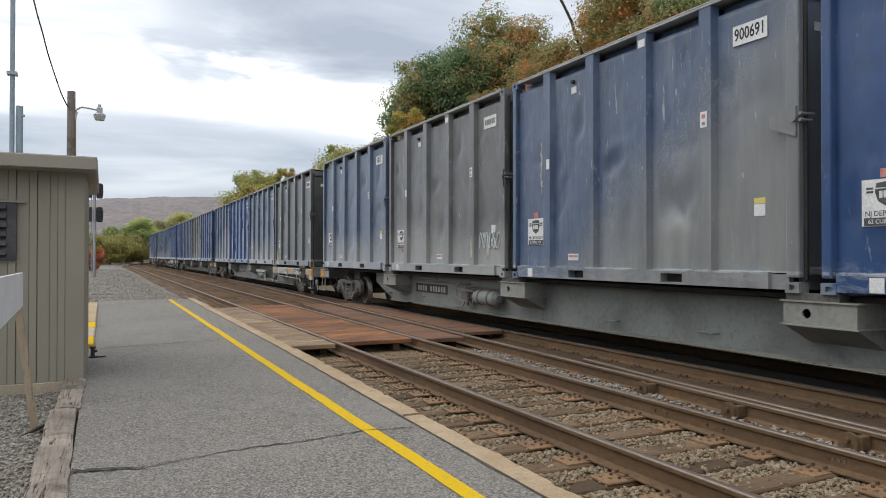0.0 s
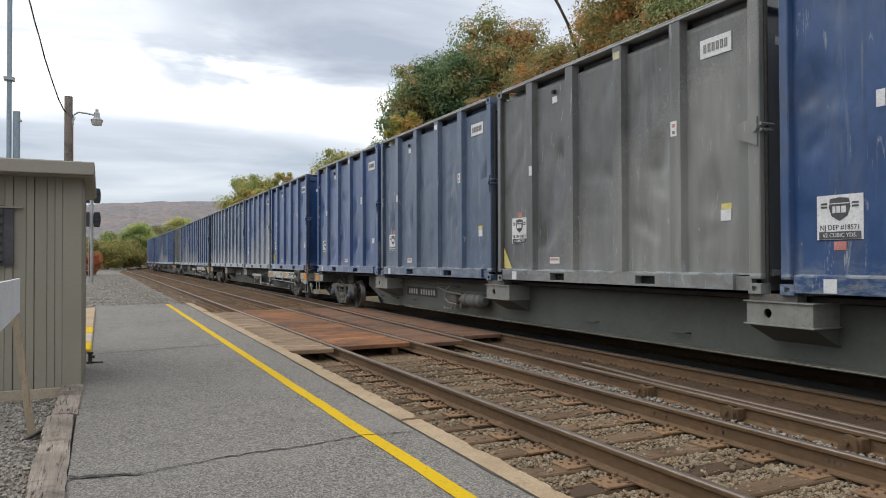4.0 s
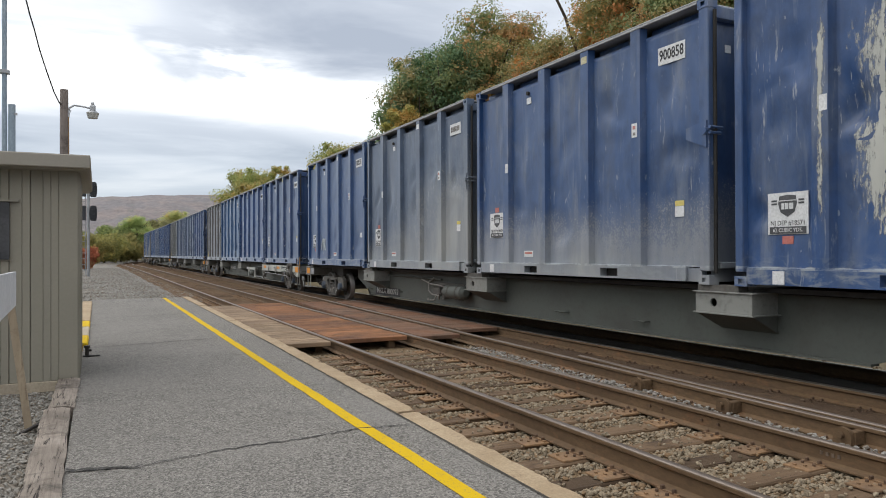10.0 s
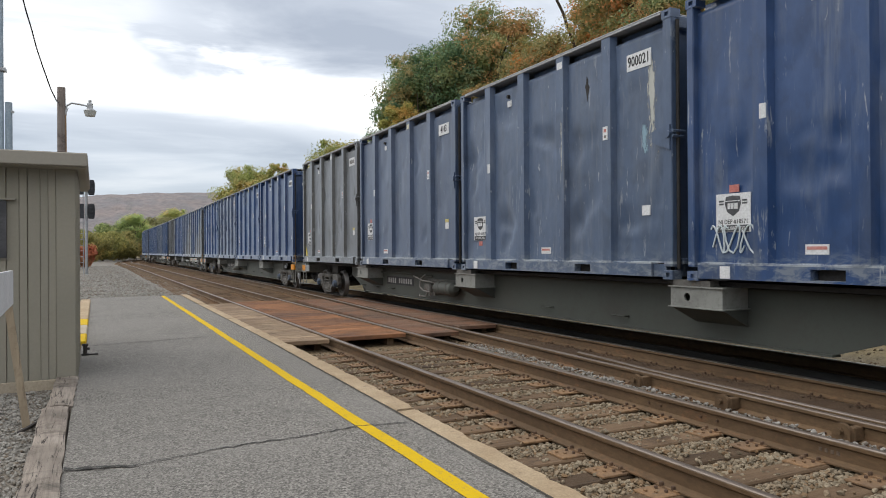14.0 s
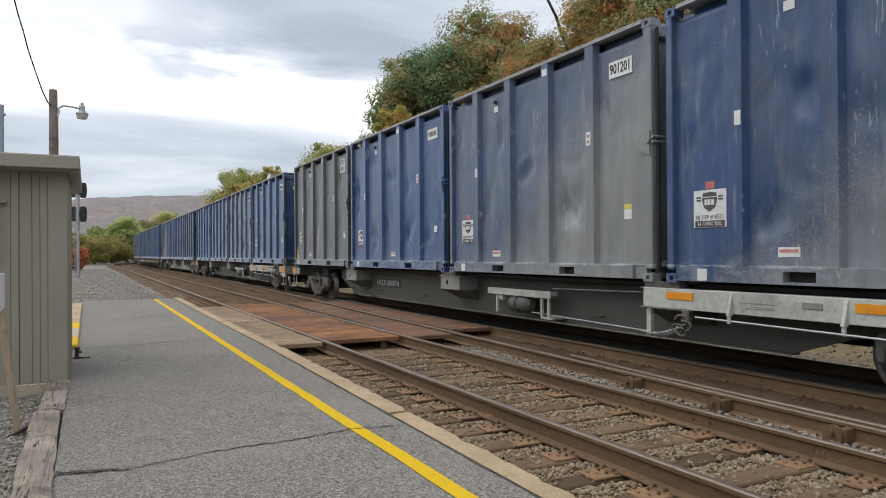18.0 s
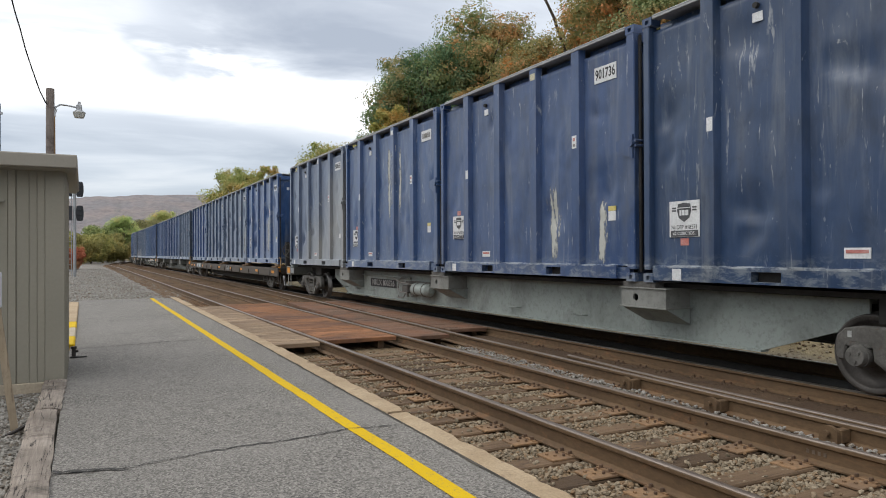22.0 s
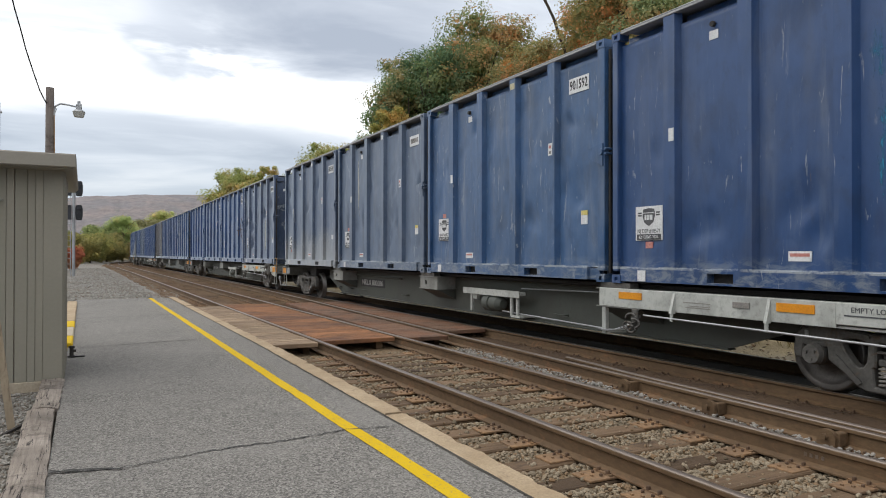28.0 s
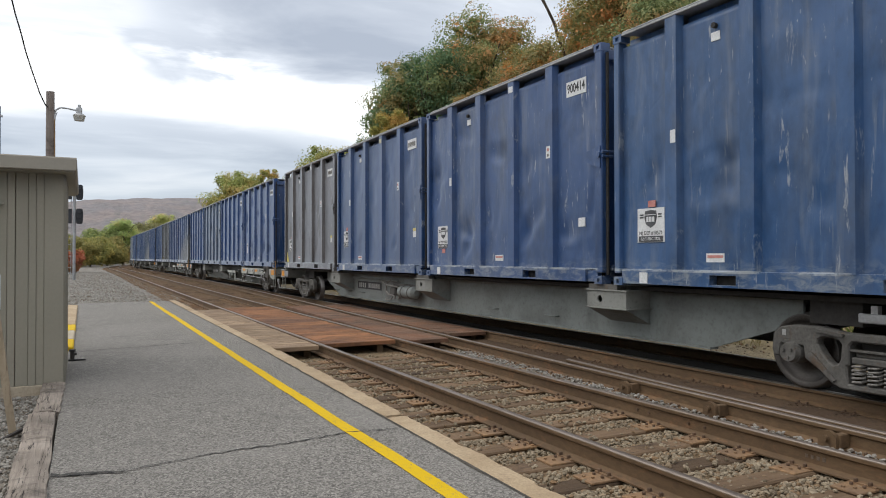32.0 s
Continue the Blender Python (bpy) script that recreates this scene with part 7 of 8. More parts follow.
        for y in (-7.9,):
            part("stencil_bars", Form().box(-1.239, -1.235, y - 0.22, y + 0.22, 0.872, 0.882).box(-1.239, -1.235, y - 0.22, y + 0.12, 0.832, 0.84).box(-1.239, -1.235, y - 0.22, y + 0.18, 0.812, 0.82), M["spring"], car)
        part("stencil", lettering("EMPTY LOAD 1/4 ADJ BLOCK", 0.078, M["grey_ink"], 1.0), None, car).location = (-1.237, -10.42, 0.93)
        bell = Form().box(-1.29, -1.262, -11.24, -11.06, 0.50, 0.80, 0.012).rod((-1.31, -11.15, 0.60), (-1.26, -11.15, 0.60), 0.075, 12).pipe([(-1.29, -10.62, 0.60), (-1.29, -10.62, 0.70), (-1.26, -10.50, 0.74)], 0.02, 6)
        part("brake_lever", bell, M["galvanised"], car, "pale brake lever plate")
        part("stencil_plate", Form().box(-1.245, -1.235, -8.70, -8.46, 0.86, 0.93, 0.003), M["spring"], car)
        rack = Form()
        rack.box(-1.08, -0.94, -3.6, -1.5, 0.74, 0.80, 0.006).box(-1.09, -1.075, -3.6, -1.5, 0.70, 0.82)
        for y in (-3.5, -3.3, -1.8):
            rack.box(-1.07, -1.03, y - 0.025, y + 0.025, 0.36, 0.74)
        rack.box(-1.07, -0.74, -3.6, -3.3, 0.34, 0.37).box(-1.05, -0.97, -2.0, -1.75, 0.60, 0.74)
        part("valve_rack", rack, P, car, "pale steel valve rack")
        tank = Form()
        tank.rod((-0.98, -2.3, 0.55), (-0.98, -2.80, 0.55), 0.15, 18).rod((-0.98, -2.80, 0.55), (-0.98, -2.90, 0.55), 0.15, 18, 0.08).rod((-0.98, -2.3, 0.55), (-0.98, -2.2, 0.55), 0.15, 18, 0.07)
        strap = Form().rod((-0.98, -2.5, 0.55), (-0.98, -2.54, 0.55), 0.168, 18)
        part("air_reservoir", tank, P, car)
        part("reservoir_strap", strap, P, car)
        rod = Form().rod((-1.0, -2.9, 0.42), (-1.0, -6.1, 0.36), 0.014, 6).rod((-0.9, -3.4, 0.86), (-0.9, -5.6, 0.90), 0.012, 6)
        part("brake_rod", rod, M["galvanised"], car)
    else:
        v = Form().box(-0.86, -0.74, 0.9, 2.5, 0.74, 0.80, 0.008).box(-0.97, -0.76, 2.15, 2.5, 0.50, 0.70, 0.03).box(-0.93, -0.76, 1.95, 2.15, 0.54, 0.66, 0.03)
        part("control_valve", v, M["bogie"], car)
        part("air_reservoir", Form().rod((-0.93, 1.75, 0.62), (-0.93, 0.95, 0.62), 0.15, 18).rod((-0.93, 0.95, 0.62), (-0.93, 0.87, 0.62), 0.15, 18, 0.07).rod((-0.93, 1.75, 0.62), (-0.93, 1.83, 0.62), 0.15, 18, 0.07), P, car)
        part("reservoir_strap", Form().rod((-0.93, 1.52, 0.62), (-0.93, 1.56, 0.62), 0.158, 18).rod((-0.93, 1.12, 0.62), (-0.93, 1.16, 0.62), 0.158, 18), M["bogie"], car)
        for pts in ([(-0.88, 2.6, 0.90), (-0.97, 2.7, 0.80), (-0.99, 2.68, 0.60), (-0.99, 2.5, 0.52), (-0.99, 2.1, 0.50)], [(-0.84, 3.4, 0.84), (-0.98, 2.9, 0.82), (-1.0, 2.55, 0.76), (-1.0, 2.0, 0.74), (-0.95, 1.8, 0.70)], [(-0.9, 2.4, 0.50), (-0.95, 2.45, 0.38), (-0.95, 2.8, 0.37), (-0.8, 3.1, 0.40)]):
            part("valve_pipe", Form().pipe(pts, 0.016, 8), M["spring"], car)
        part("card_holder", Form().box(-1.0, -0.96, -BOGIE_Y - 0.13, -BOGIE_Y + 0.17, 0.80, 0.90, 0.012).box(-1.006, -1.0, -BOGIE_Y - 0.09, -BOGIE_Y + 0.12, 0.83, 0.842).box(-1.006, -1.0, -BOGIE_Y - 0.09, -BOGIE_Y + 0.12, 0.862, 0.874).box(-0.97, -0.90, -BOGIE_Y - 0.02, -BOGIE_Y + 0.05, 0.86, 0.98), M["galvanised"], car, "pale steel card holder")
        part("valve_drain", Form().rod((-0.9, 2.3, 0.50), (-0.9, 2.3, 0.40), 0.03, 8).rod((-0.9, 2.05, 0.54), (-0.9, 2.05, 0.42), 0.022, 8), M["spring"], car)
    make_bogies(car, M["bogie"] if not beam else M["blue_cap"])
    return car


def make_deck_car():
    """The one older flat car: a straight rusty side sill with blocks under the container corners."""
    car = thing("container_flat_car", "rusty brown older flat car with straight side sills", "rail car", "cars of the train")
    P = M["car_paint"]
    for sx in (-1, 1):
        a, b = sorted((sx * 1.34, sx * 1.28))
        part("side_sill", Form().box(a, b, -12.75, 12.75, 0.60, 0.93, 0.008), P, car)
        for y in (-12.2, -6.32, 0.0, 6.32, 12.2):
            part("corner_block", Form().box(*sorted((sx * 1.36, sx * 1.0)), y - 0.34, y + 0.34, 0.93, 1.0, 0.01).box(*sorted((sx * 1.24, sx * 1.02)), y - 0.3, y + 0.3, 1.0, 1.078), M["rail"], car)
    part("deck", Form().box(-1.28, 1.28, -12.75, 12.75, 0.86, 0.92), M["underside"], car)
    part("centre_sill", Form().prism([(-8.6, 0.60), (-7.3, 0.24), (7.3, 0.24), (8.6, 0.60), (8.6, 0.86), (-8.6, 0.86)], 0, -0.62, 0.62), M["underside"], car)
    for y, h in ((-12.0, 0.22), (-9.0, 0.22), (-5.6, 0.22), (-2.9, 0.22), (0.6, 0.22), (3.4, 0.22), (6.85, 0.22), (10.5, 0.20), (11.75, 0.40)):
        part("reflector", Form().box(-1.349, -1.34, y - h, y + h, 0.72, 0.82), M["orange"], car)
    for k in range(12):
        y = -11.5 + k * 2.1
        if abs(y % 6.32) > 0.5 and not 7.2 < y < 9.9:
            part("stake_pocket", Form().box(-1.37, -1.34, y - 0.06, y + 0.06, 0.62, 0.82, 0.006), P, car)
    w = lettering("LD LMT 222800\nLT WT   63400", 0.13, M["pale_letters"], 0.9)
    part("stencil", w, None, car).location = (-1.343, -2.0, 0.77)
    part("number", lettering("GIMX 638085", 0.335, M["spray_white"], 0.92, bold=0.010), None, car).location = (-1.343, 8.6, 0.765)
    end_platform(-1, car, 0)
    end_platform(1, car, 0)
    post = Form().box(-0.98, -0.84, -12.72, -12.55, 0.92, 1.95, 0.01).box(-0.78, -0.66, -12.72, -12.55, 0.92, 1.95, 0.01)
    part("brake_post", post, M["underside"], car)
    wheel = Form()
    for k in range(20):
        a, b = 2 * math.pi * k / 20, 2 * math.pi * (k + 1) / 20
        wheel.rod((-0.86 + 0.27 * math.cos(a), -12.8, 1.62 + 0.27 * math.sin(a)), (-0.86 + 0.27 * math.cos(b), -12.8, 1.62 + 0.27 * math.sin(b)), 0.016, 6)
    for k in range(5):
        a = 2 * math.pi * k / 5 + 0.3
        wheel.rod((-0.86, -12.78, 1.62), (-0.86 + 0.27 * math.cos(a), -12.8, 1.62 + 0.27 * math.sin(a)), 0.014, 6)
    wheel.rod((-0.86, -12.72, 1.62), (-0.86, -12.82, 1.62), 0.06, 12)
    part("hand_brake_wheel", wheel, M["bogie"], car)
    make_bogies(car, M["bogie"])
    return car


BEAM_CARS = {0, 2, 3, 5, 8, 9, 13, 14, 16, 17, 19, 21}
CAR_NUMBERS = {0: "NKLX 800503", 2: "NKLX 800135", 3: "NKLX 800116", 4: "NKLX 800093", 5: "NKLX 800332", 7: "NKLX 800185", 8: "NKLX 800074", 9: "NKLX 800472", 10: "NKLX 800526", 13: "NKLX 800086", 14: "NKLX 800248"}
BOARDS = {4: (5.98, 0.42), 7: (4.55, 0.675), 10: (4.3, 0.675)}
BLUE_CAPS = {1, 3, 4, 5, 6, 7, 8}
PALE_CARS = {-1, 0, 15}
MID_CARS = {2, 6, 8, 9, 13, 14, 16, 18}


def couple_train():
    moulds = {}
    rnd = random.Random(9)
    cars = []
    for j in LOADS:
        kind = "deck" if j == 11 else ("beam" if j in BEAM_CARS else "plain")
        if kind not in moulds:
            car = moulds[kind] = make_deck_car() if kind == "deck" else make_spine_car(kind == "beam")
        else:
            car = copy_thing(moulds[kind], Matrix())
        cars.append((j, kind, car))
    caps = {kind: next(o.data for o in car.children_recursive if o.name.startswith("bearing_cap")) for kind, car in moulds.items()}
    for j, kind, car in cars:
        tone = rnd.uniform(0.92, 1.08)
        base = (0.088, 0.074, 0.060) if kind == "deck" else ((0.215, 0.235, 0.225) if j in PALE_CARS else ((0.33, 0.37, 0.345) if j == 10 else ((0.078, 0.086, 0.074) if j in MID_CARS else (0.102, 0.113, 0.100))))
        for o in (car, *car.children_recursive):
            beamy = o.name.split(".")[0] in ("side_beam", "beam_rib", "beam_post", "valve_rack", "end_gusset")
            seat = o.name.split(".")[0] in ("container_bracket", "step", "end_sill")
            o.color = (*[c * tone for c in ((0.47, 0.485, 0.45) if beamy and kind != "deck" else ((0.25, 0.255, 0.235) if seat and kind != "deck" else base))], rnd.random())
            if o.name.split(".")[0] == "bearing_cap" and kind != "deck":
                o.data = caps["beam" if j in BLUE_CAPS and (j, o.parent.location.y > 0) != (8, True) else "plain"]
            if o.name.split(".")[0] == "wheelset":
                AXLES.append((o, 38.44 + CAR_PITCH * j + o.parent.location.y + o.location.y))
        if kind != "deck":
            words = CAR_NUMBERS.get(j)
            by, bz = BOARDS.get(j, (4.55, 0.675))
            board = part("number_board", Form().box(-0.748, -0.74, by - 0.93, by + 0.93, bz - 0.11, bz + 0.11), M["ink"], car, "black number board")
            if words:
                me = lettering(words, 0.215, M["pale_letters"], 0.95, bold=0.004)
                wide = max(v.co.y for v in me.vertices) - min(v.co.y for v in me.vertices)
                me.transform(Matrix.Diagonal((1, 1.6 / wide, 1, 1)))
                part("number", me, None, board).location = (-0.75, by, bz)
            else:
                f = Form()
                for k in range(11):
                    if k != 4:
                        y = by + 0.76 - k * 0.152
                        f.box(-0.752, -0.748, y - 0.045, y + 0.045, bz - 0.065, bz + 0.065)
                part("number_bars", f, M["pale_letters"], board)
        MOVERS.append((car, 38.44 + CAR_PITCH * j, 0.0))


# metres that the train has run at each second: near enough steady, a little faster towards the end
GAIN = [(0, 0.27), (3, 0.25), (7, 0.13), (12, 0.16), (20, 0.23), (25, 0.37), (32, 0.62)]


def travelled(t):
    for (a, p), (b, q) in zip(GAIN, GAIN[1:]):
        if t <= b:
            u = (t - a) / (b - a)
            return SPEED * t + p + (q - p) * u * u * (3 - 2 * u)
    return SPEED * t + GAIN[-1][1]


def motions():
    times = [t for t in range(0, 33)]
    for ob, s0, z in MOVERS:
        rows = []
        for t in times:
            x, y, h = at_track(s0 - travelled(t), TRACK_X)
            rows.append((t, pose(x, y, z, 0, 0, -math.degrees(h))))
        walk(ob, rows)
    # the wheels roll while they are near enough to be seen turning
    for ob, s0 in AXLES:
        place = ob.location.copy()
        first = max(0, math.ceil((s0 - 45) / SPEED * FPS))
        last = min(32 * FPS, math.floor((s0 + 2) / SPEED * FPS))
        frames = sorted({0, 32 * FPS, *range(first, last + 1)})
        rows = []
        for k in frames:
            q = min(max(k, first), max(first, last))
            rows.append((k / FPS, pose(*place, math.degrees(SPEED * (q - first) / FPS / WHEEL_R))))
        walk(ob, rows)

# ------------------------------------------------------------------ trees and the far ridge
def crown_mesh(name, seed, mat, rx, rz, z0, lobes, count, leaf):
    """A crown of many small folded leaves: billows of uneven size with dark gaps between them, and loose sprigs at the rim."""
    rng = np.random.default_rng(seed)
    mid, rad = [], []
    for k in range(lobes):
        d = rng.normal(size=3)
        d[2] = d[2] * 0.9 + 0.15
        d /= np.linalg.norm(d)
        wob = 0.86 + 0.34 * noise.noise(Vector((d[0] * 1.7 + seed, d[1] * 1.7, d[2] * 1.7)))
        r = rng.uniform(0.35, 0.86) * wob
        mid.append((d[0] * rx * r, d[1] * rx * r, z0 + rz + d[2] * rz * r))
        rad.append(rx * rng.uniform(0.13, 0.33))
    mid, rad = np.array(mid), np.array(rad)
    which = rng.choice(lobes, size=count, p=rad ** 2 / np.sum(rad ** 2))
    way = rng.normal(size=(count, 3))
    way /= np.linalg.norm(way, axis=1)[:, None]
    # each billow is knobbly, so its leaves bunch
    knob = np.zeros(count)
    for f, amp in ((2.6, 0.20), (6.1, 0.13)):
        turn = rng.normal(size=(lobes, 3)) * 2
        q = way * f + turn[which]
        knob += amp * np.sin(q[:, 0]) * np.sin(q[:, 1] + 1.3) * np.sin(q[:, 2] + 0.6) * 1.9
    shell = 1 - 0.36 * rng.uniform(size=count) ** 1.6 + knob
    sprig = rng.uniform(size=count) < 0.03
    shell[sprig] *= rng.uniform(1.02, 1.22, np.sum(sprig))
    inner = rng.uniform(size=count) < 0.10
    shell[inner] *= rng.uniform(0.1, 0.7, np.sum(inner))
    pos = mid[which] + way * (rad[which] * shell)[:, None] * (1, 1, 0.82)
    face = way * 0.9 + rng.normal(size=(count, 3)) * 0.42 + (0, 0, 0.25)
    a = np.cross(face, rng.normal(size=(count, 3)))
    a /= np.linalg.norm(a, axis=1)[:, None]
    b = np.cross(face, a)
    b /= np.linalg.norm(b, axis=1)[:, None]
    c3 = np.cross(a, b)
    s = leaf * rng.uniform(0.6, 1.35, (count, 1)) * np.where(inner, 2.2, 1.0)[:, None]
    quad = np.stack([pos - a * s, pos + b * s * 0.6 + c3 * s * 0.18, pos + a * s, pos - b * s * 0.6 + c3 * s * 0.18], axis=1).reshape(-1, 3)
    idx = np.arange(count)[:, None] * 4
    faces = np.concatenate([np.concatenate([idx, idx + 1, idx + 2], 1), np.concatenate([idx, idx + 2, idx + 3], 1)])
    me = bpy.data.meshes.new(name)
    me.from_pydata(quad.tolist(), [], faces.tolist())
    me.materials.append(mat)
    me.update()
    return me


def trunk_form(seed, h, r, limbs, spread):
    rnd = random.Random(seed)
    f = Form()
    p = Vector((0, 0, -0.4))
    pts = [p]
    for k in range(5):
        p = p + Vector((rnd.uniform(-0.2, 0.2), rnd.uniform(-0.2, 0.2), h / 5))
        pts.append(p)
    for k in range(5):
        f.rod(pts[k], pts[k + 1], r * (1 - 0.15 * k), 10, r * (1 - 0.15 * (k + 1)))
    for k in range(limbs):
        a = pts[2 + k % 3].lerp(pts[3 + k % 3], rnd.random())
        ang = rnd.uniform(0, 6.28)
        m = a + Vector((math.cos(ang) * spread * 0.5, math.sin(ang) * spread * 0.5, h * 0.14))
        e = m + Vector((math.cos(ang) * spread * 0.45, math.sin(ang) * spread * 0.45, h * 0.2))
        f.rod(a, m, r * 0.42, 7, r * 0.26).rod(m, e, r * 0.26, 6, r * 0.09)
        for q in range(2):
            e2 = m + Vector((rnd.uniform(-1, 1) * spread * 0.4, rnd.uniform(-1, 1) * spread * 0.4, h * rnd.uniform(0.08, 0.2)))
            f.rod(m, e2, r * 0.16, 5, r * 0.05)
    return f


KINDS = {}


def make_tree(key, mat, seed, h, rx, rz, z0, lobes, count, leaf, label):
    t = thing("tree", label, "tree", "trees along the line")
    part("trunk", trunk_form(seed, h * (0.62 if h > 10 else 0.3), 0.03 * h ** 0.9, 9, rx * 0.6), M["bark"], t)
    part("crown", crown_mesh("crown", seed, M[mat], rx, rz, z0, lobes, count, leaf), None, t)
    return t


def plant_trees():
    label = {"leaf_green": "broad tree with dark green leaves", "leaf_autumn": "broad tree turning green to rusty red", "leaf_yellow": "small tree turning yellow and green", "leaf_red": "low bush with red autumn leaves", "leaf_olive": "dense olive-yellow tree beside the line"}
    kinds = [("a", "leaf_green", 11, 16, 5.2, 5.4, 4.5, 60, 38000, 0.084), ("b", "leaf_autumn", 12, 17, 5.0, 5.8, 4.8, 56, 34000, 0.084),
             ("c", "leaf_yellow", 13, 12, 4.2, 4.2, 2.6, 40, 20000, 0.095), ("d", "leaf_red", 14, 3.2, 2.2, 1.3, 0.1, 20, 5000, 0.12),
             ("e", "leaf_autumn", 15, 14, 4.2, 5.2, 3.6, 46, 24000, 0.086), ("f", "leaf_olive", 16, 9, 4.6, 3.6, -0.9, 40, 21000, 0.14),
             ("g", "leaf_yellow", 17, 11, 2.0, 2.3, 6.6, 24, 10000, 0.066)]
    spots = TREES
    t = thing("bare_tree", "leaning bare grey tree among the leaves", "tree")
    bole = [Vector(p) for p in ((2.6, 1.0, -0.4), (2.0, 0.8, 3.0), (0.9, 0.3, 6.9), (-0.7, 0.0, 10.1), (-1.7, 0.0, 11.7), (-2.3, 0.0, 12.9), (-2.6, 0.1, 14.2))]
    trunk = Form()
    for k in range(6):
        trunk.rod(bole[k], bole[k + 1], 0.13 - 0.018 * k, 9, 0.13 - 0.018 * (k + 1))
    part("trunk", trunk, M["bark"], t)
    rnd = random.Random(31)
    for k in range(9):
        a = bole[3].lerp(bole[6], rnd.random())
        b = a + Vector((rnd.uniform(-1.3, 1.0), rnd.uniform(-0.8, 0.8), rnd.uniform(0.5, 1.5)))
        c = b + Vector((rnd.uniform(-0.5, 0.5), rnd.uniform(-0.4, 0.4), rnd.uniform(0.4, 1.1)))
        part("branch", Form().rod(a, b, 0.035, 6, 0.022).rod(b, c, 0.022, 5, 0.008), M["bark"], t)
    t.matrix_world = pose(22.2, 30.0, ground_height(24.5, 31.0), 0, 0, 0)
    for key, x, y, size, turn, tint in spots:
        m = pose(x, y, ground_height(x, y) - 0.1, 0, 0, turn) @ Matrix.Diagonal((size, size, size, 1))
        if key not in KINDS:
            k = next(q for q in kinds if q[0] == key)
            KINDS[key] = make_tree(*k, label[k[1]])
            KINDS[key].matrix_world = m
            t = KINDS[key]
        else:
            t = copy_thing(KINDS[key], Matrix())
            t.matrix_world = m
        for o in t.children:
            o.color = (*tint, 1)


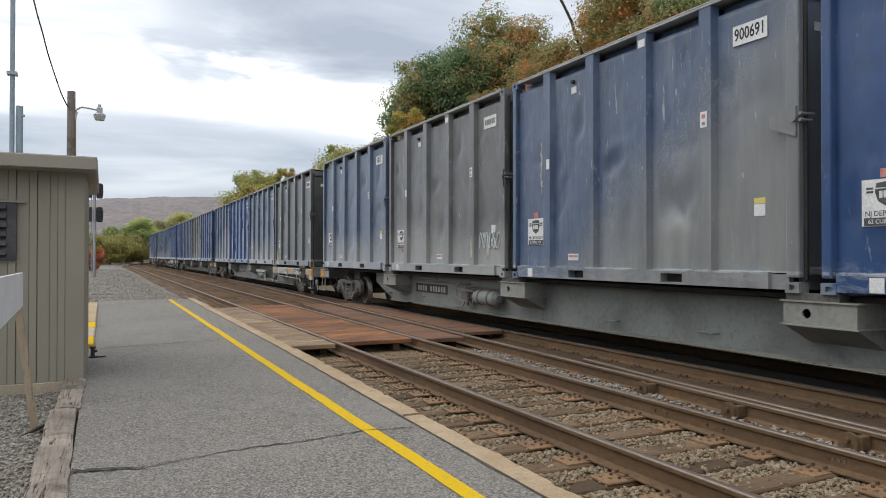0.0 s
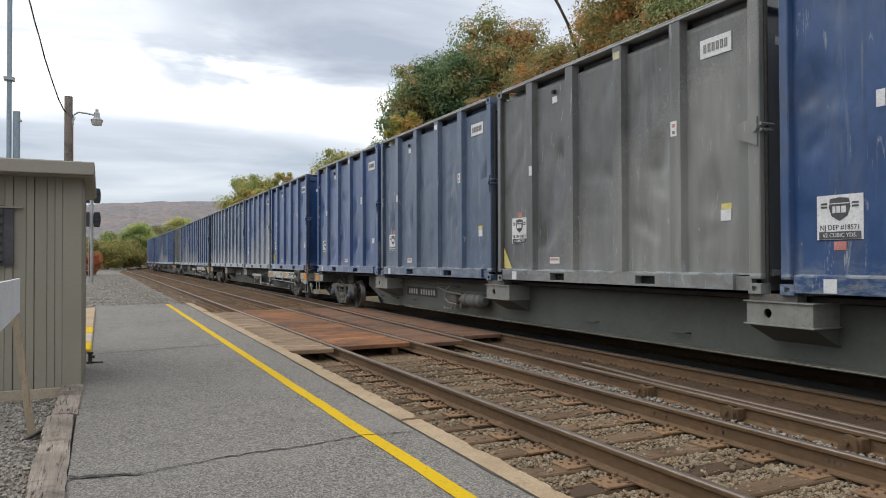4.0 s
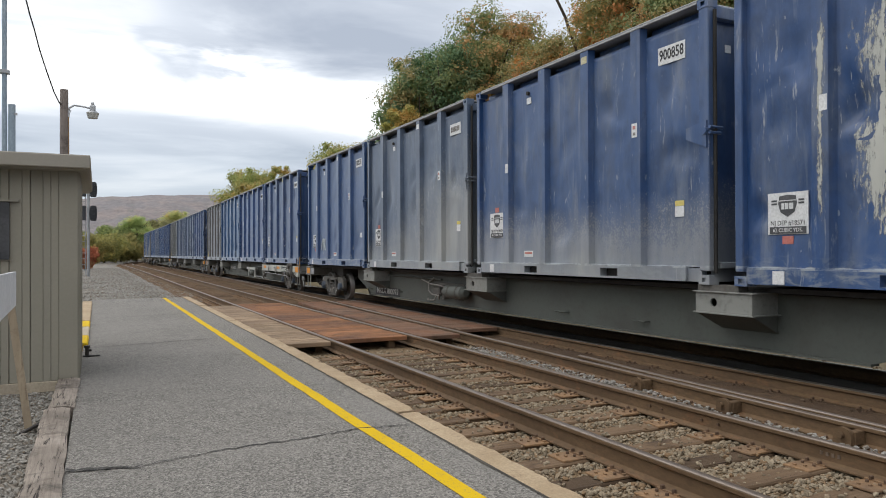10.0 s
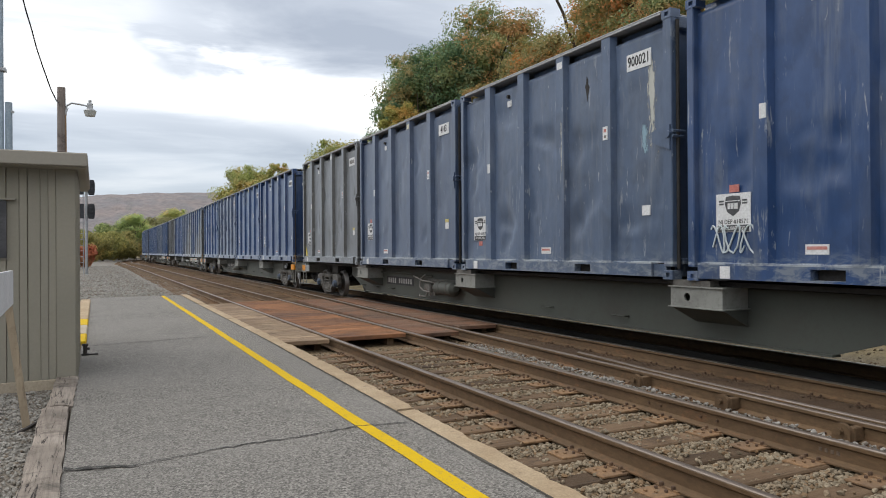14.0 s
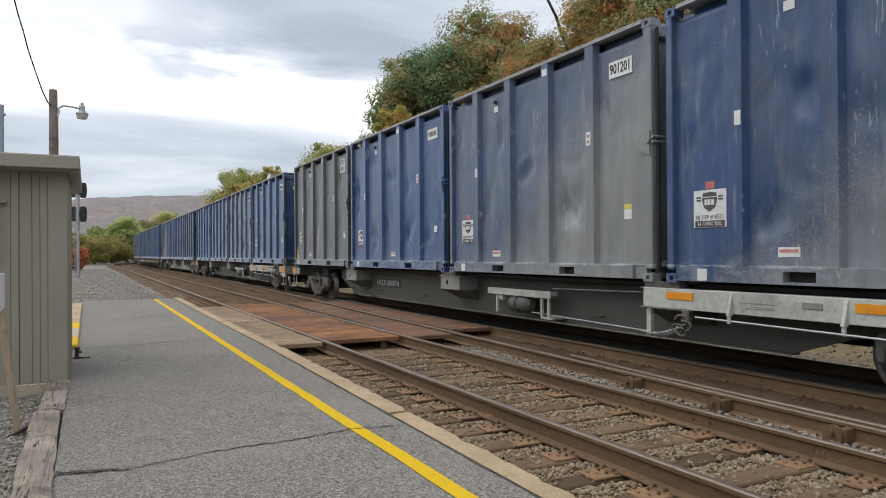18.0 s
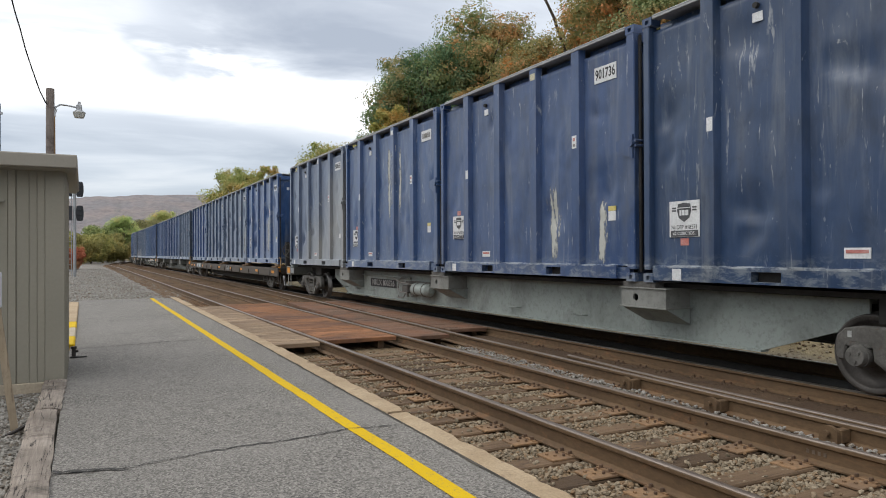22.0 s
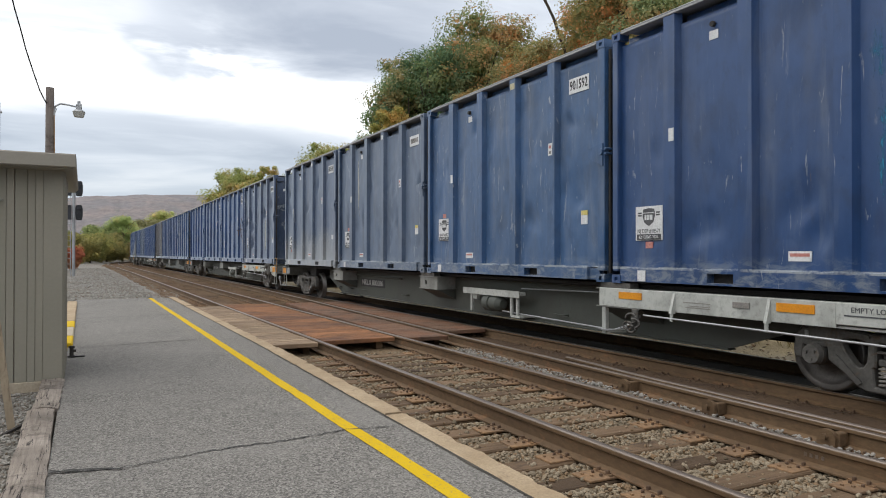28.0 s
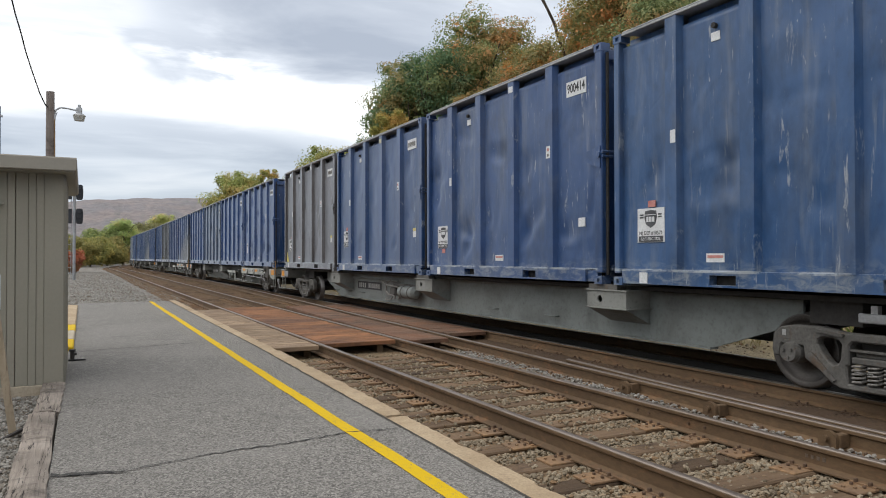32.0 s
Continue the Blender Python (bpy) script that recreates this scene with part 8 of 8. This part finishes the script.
W, Y_, O_, D_ = (1.0, 1.0, 1.0), (0.95, 0.95, 0.9), (1.05, 1.03, 0.98), (0.88, 0.95, 0.95)
TREES = [
    # the wooded bank behind the train
    ("a", 21.2, 43, 0.97, 0, (0.80, 0.92, 0.88)), ("b", 24, 42, 0.97, 40, O_), ("a", 27, 38, 0.80, 90, D_), ("b", 27, 33, 0.88, 150, (1.35, 1.0, 0.9)), ("a", 24.5, 36, 0.74, 20, (0.9, 0.95, 0.9)), ("b", 24, 26, 0.95, 75, (1.4, 1.02, 0.9)),
    ("a", 28, 27, 1.05, 210, W), ("e", 22, 31, 0.80, 120, (1.3, 0.9, 0.85)), ("c", 18.5, 49, 0.62, 30, Y_), ("a", 23.4, 49, 0.92, 250, D_), ("b", 25, 20, 0.95, 300, W), ("e", 22, 22, 0.85, 60, W),
    ("f", 19, 40, 0.7, 0, (0.6, 0.75, 0.9)), ("f", 20, 33, 0.7, 80, (0.6, 0.75, 0.9)), ("f", 19, 27, 0.6, 160, (0.6, 0.75, 0.9)),
    ("b", 33, 36, 0.85, 95, O_),
    ("c", 20.5, 58, 0.80, 10, Y_), ("c", 22.5, 63, 0.9, 70, Y_), ("c", 21.5, 69, 0.85, 130, Y_), ("c", 18.9, 60, 0.98, 200, (0.80, 0.78, 0.75)), ("c", 18.7, 100, 1.2, 250, (0.85, 0.85, 0.8)), ("g", 22.6, 98, 1.02, 40, (0.95, 0.85, 0.75)), ("c", 20, 78, 0.62, 200, D_), ("a", 30, 78, 0.85, 20, D_),
    ("g", 17.0, 40.5, 0.92, 0, (0.95, 0.75, 0.55)), ("g", 20.6, 36.5, 0.86, 120, (0.62, 0.42, 0.42)), ("g", 21.2, 32.5, 0.95, 200, (1.0, 0.48, 0.36)), ("b", 26, 38, 0.78, 200, (1.15, 0.95, 0.8)), ("e", 23.6, 46, 0.95, 200, (0.8, 0.9, 0.9)), ("e", 20.0, 44.5, 1.0, 280, (0.72, 0.90, 0.85)), ("b", 26.5, 43.5, 0.95, 330, (1.05, 0.95, 0.9)),
    # the far end where the line bends away; these tints include distance haze
    ("f", -1.2, 132, 0.95, 0, (1.15, 1.02, 0.95)), ("f", 1.2, 142, 1.0, 60, (1.15, 1.10, 0.95)), ("f", 4.2, 156, 1.1, 120, (1.07, 0.97, 0.95)), ("c", 8.0, 172, 1.05, 30, (0.98, 1.12, 1.16)), ("f", 11.5, 190, 1.4, 150, (0.89, 0.81, 0.95)),
    ("f", 14.5, 206, 1.6, 200, (0.79, 0.76, 0.95)), ("f", -3.0, 150, 1.1, 20, (0.79, 0.86, 0.95)), ("f", 3.0, 172, 1.5, 100, (0.91, 1.12, 1.16)), ("f", 9, 200, 1.8, 190, (1.04, 1.12, 1.16)), ("f", 18, 226, 2.2, 230, (0.79, 0.76, 0.95)), ("f", 23, 245, 2.4, 70, (0.94, 0.81, 0.95)),
    ("c", 25, 262, 1.7, 10, (1.17, 1.12, 1.16)), ("f", 30, 268, 2.5, 310, Y_), ("f", 37, 285, 2.6, 50, (0.94, 0.86, 0.95)), ("c", 41, 300, 1.7, 10, (1.17, 1.05, 1.16)),
    ("d", -1.6, 84, 1.0, 0, W), ("d", -3.8, 87, 1.1, 80, W), ("f", -7, 140, 1.0, 300, W), ("a", -14, 165, 0.9, 0, W), ("a", -28, 175, 1.0, 60, W),
]


def make_unseen_wall():
    """A plain wall added out of view: it blocks low sky that the nearest containers would mirror."""
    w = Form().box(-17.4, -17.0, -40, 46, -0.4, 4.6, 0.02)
    solid("wall_west", w, M["yard_wall"], "plain brown unseen wall added to darken the containers' reflections", "wall", kind="structure")


def make_ridge():
    f = Form()
    nx, ny = 120, 14

    def top(u):
        x = -1700 + 4200 * u
        return 128 + 26 * noise.noise(Vector((x * 0.0016, 3, 1))) + 9 * noise.noise(Vector((x * 0.006, 8, 1))) - 40 * smooth(150, -250, x)

    def skin(u, w):
        x = -1700 + 4200 * u
        y = 1150 + 500 * w
        h = top(u) * math.sin(min(1, w * 1.15) * math.pi / 2) ** 0.8
        return (x, y, h - 3 + 5 * noise.noise(Vector((x * 0.02, y * 0.02, 5))) + 2.2 * noise.noise(Vector((x * 0.11, y * 0.11, 2))))
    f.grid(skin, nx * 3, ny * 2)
    # haze over the ridge comes from its paled material
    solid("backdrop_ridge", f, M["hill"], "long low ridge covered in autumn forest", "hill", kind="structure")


make_ground()
make_tracks()
make_ballast()
make_dry_grass()
make_platform()
make_shed()
make_edging()
make_barrier()
make_posts()
plant_trees()
make_ridge()
make_unseen_wall()
couple_train()
load_train()
make_crossing()
motions()
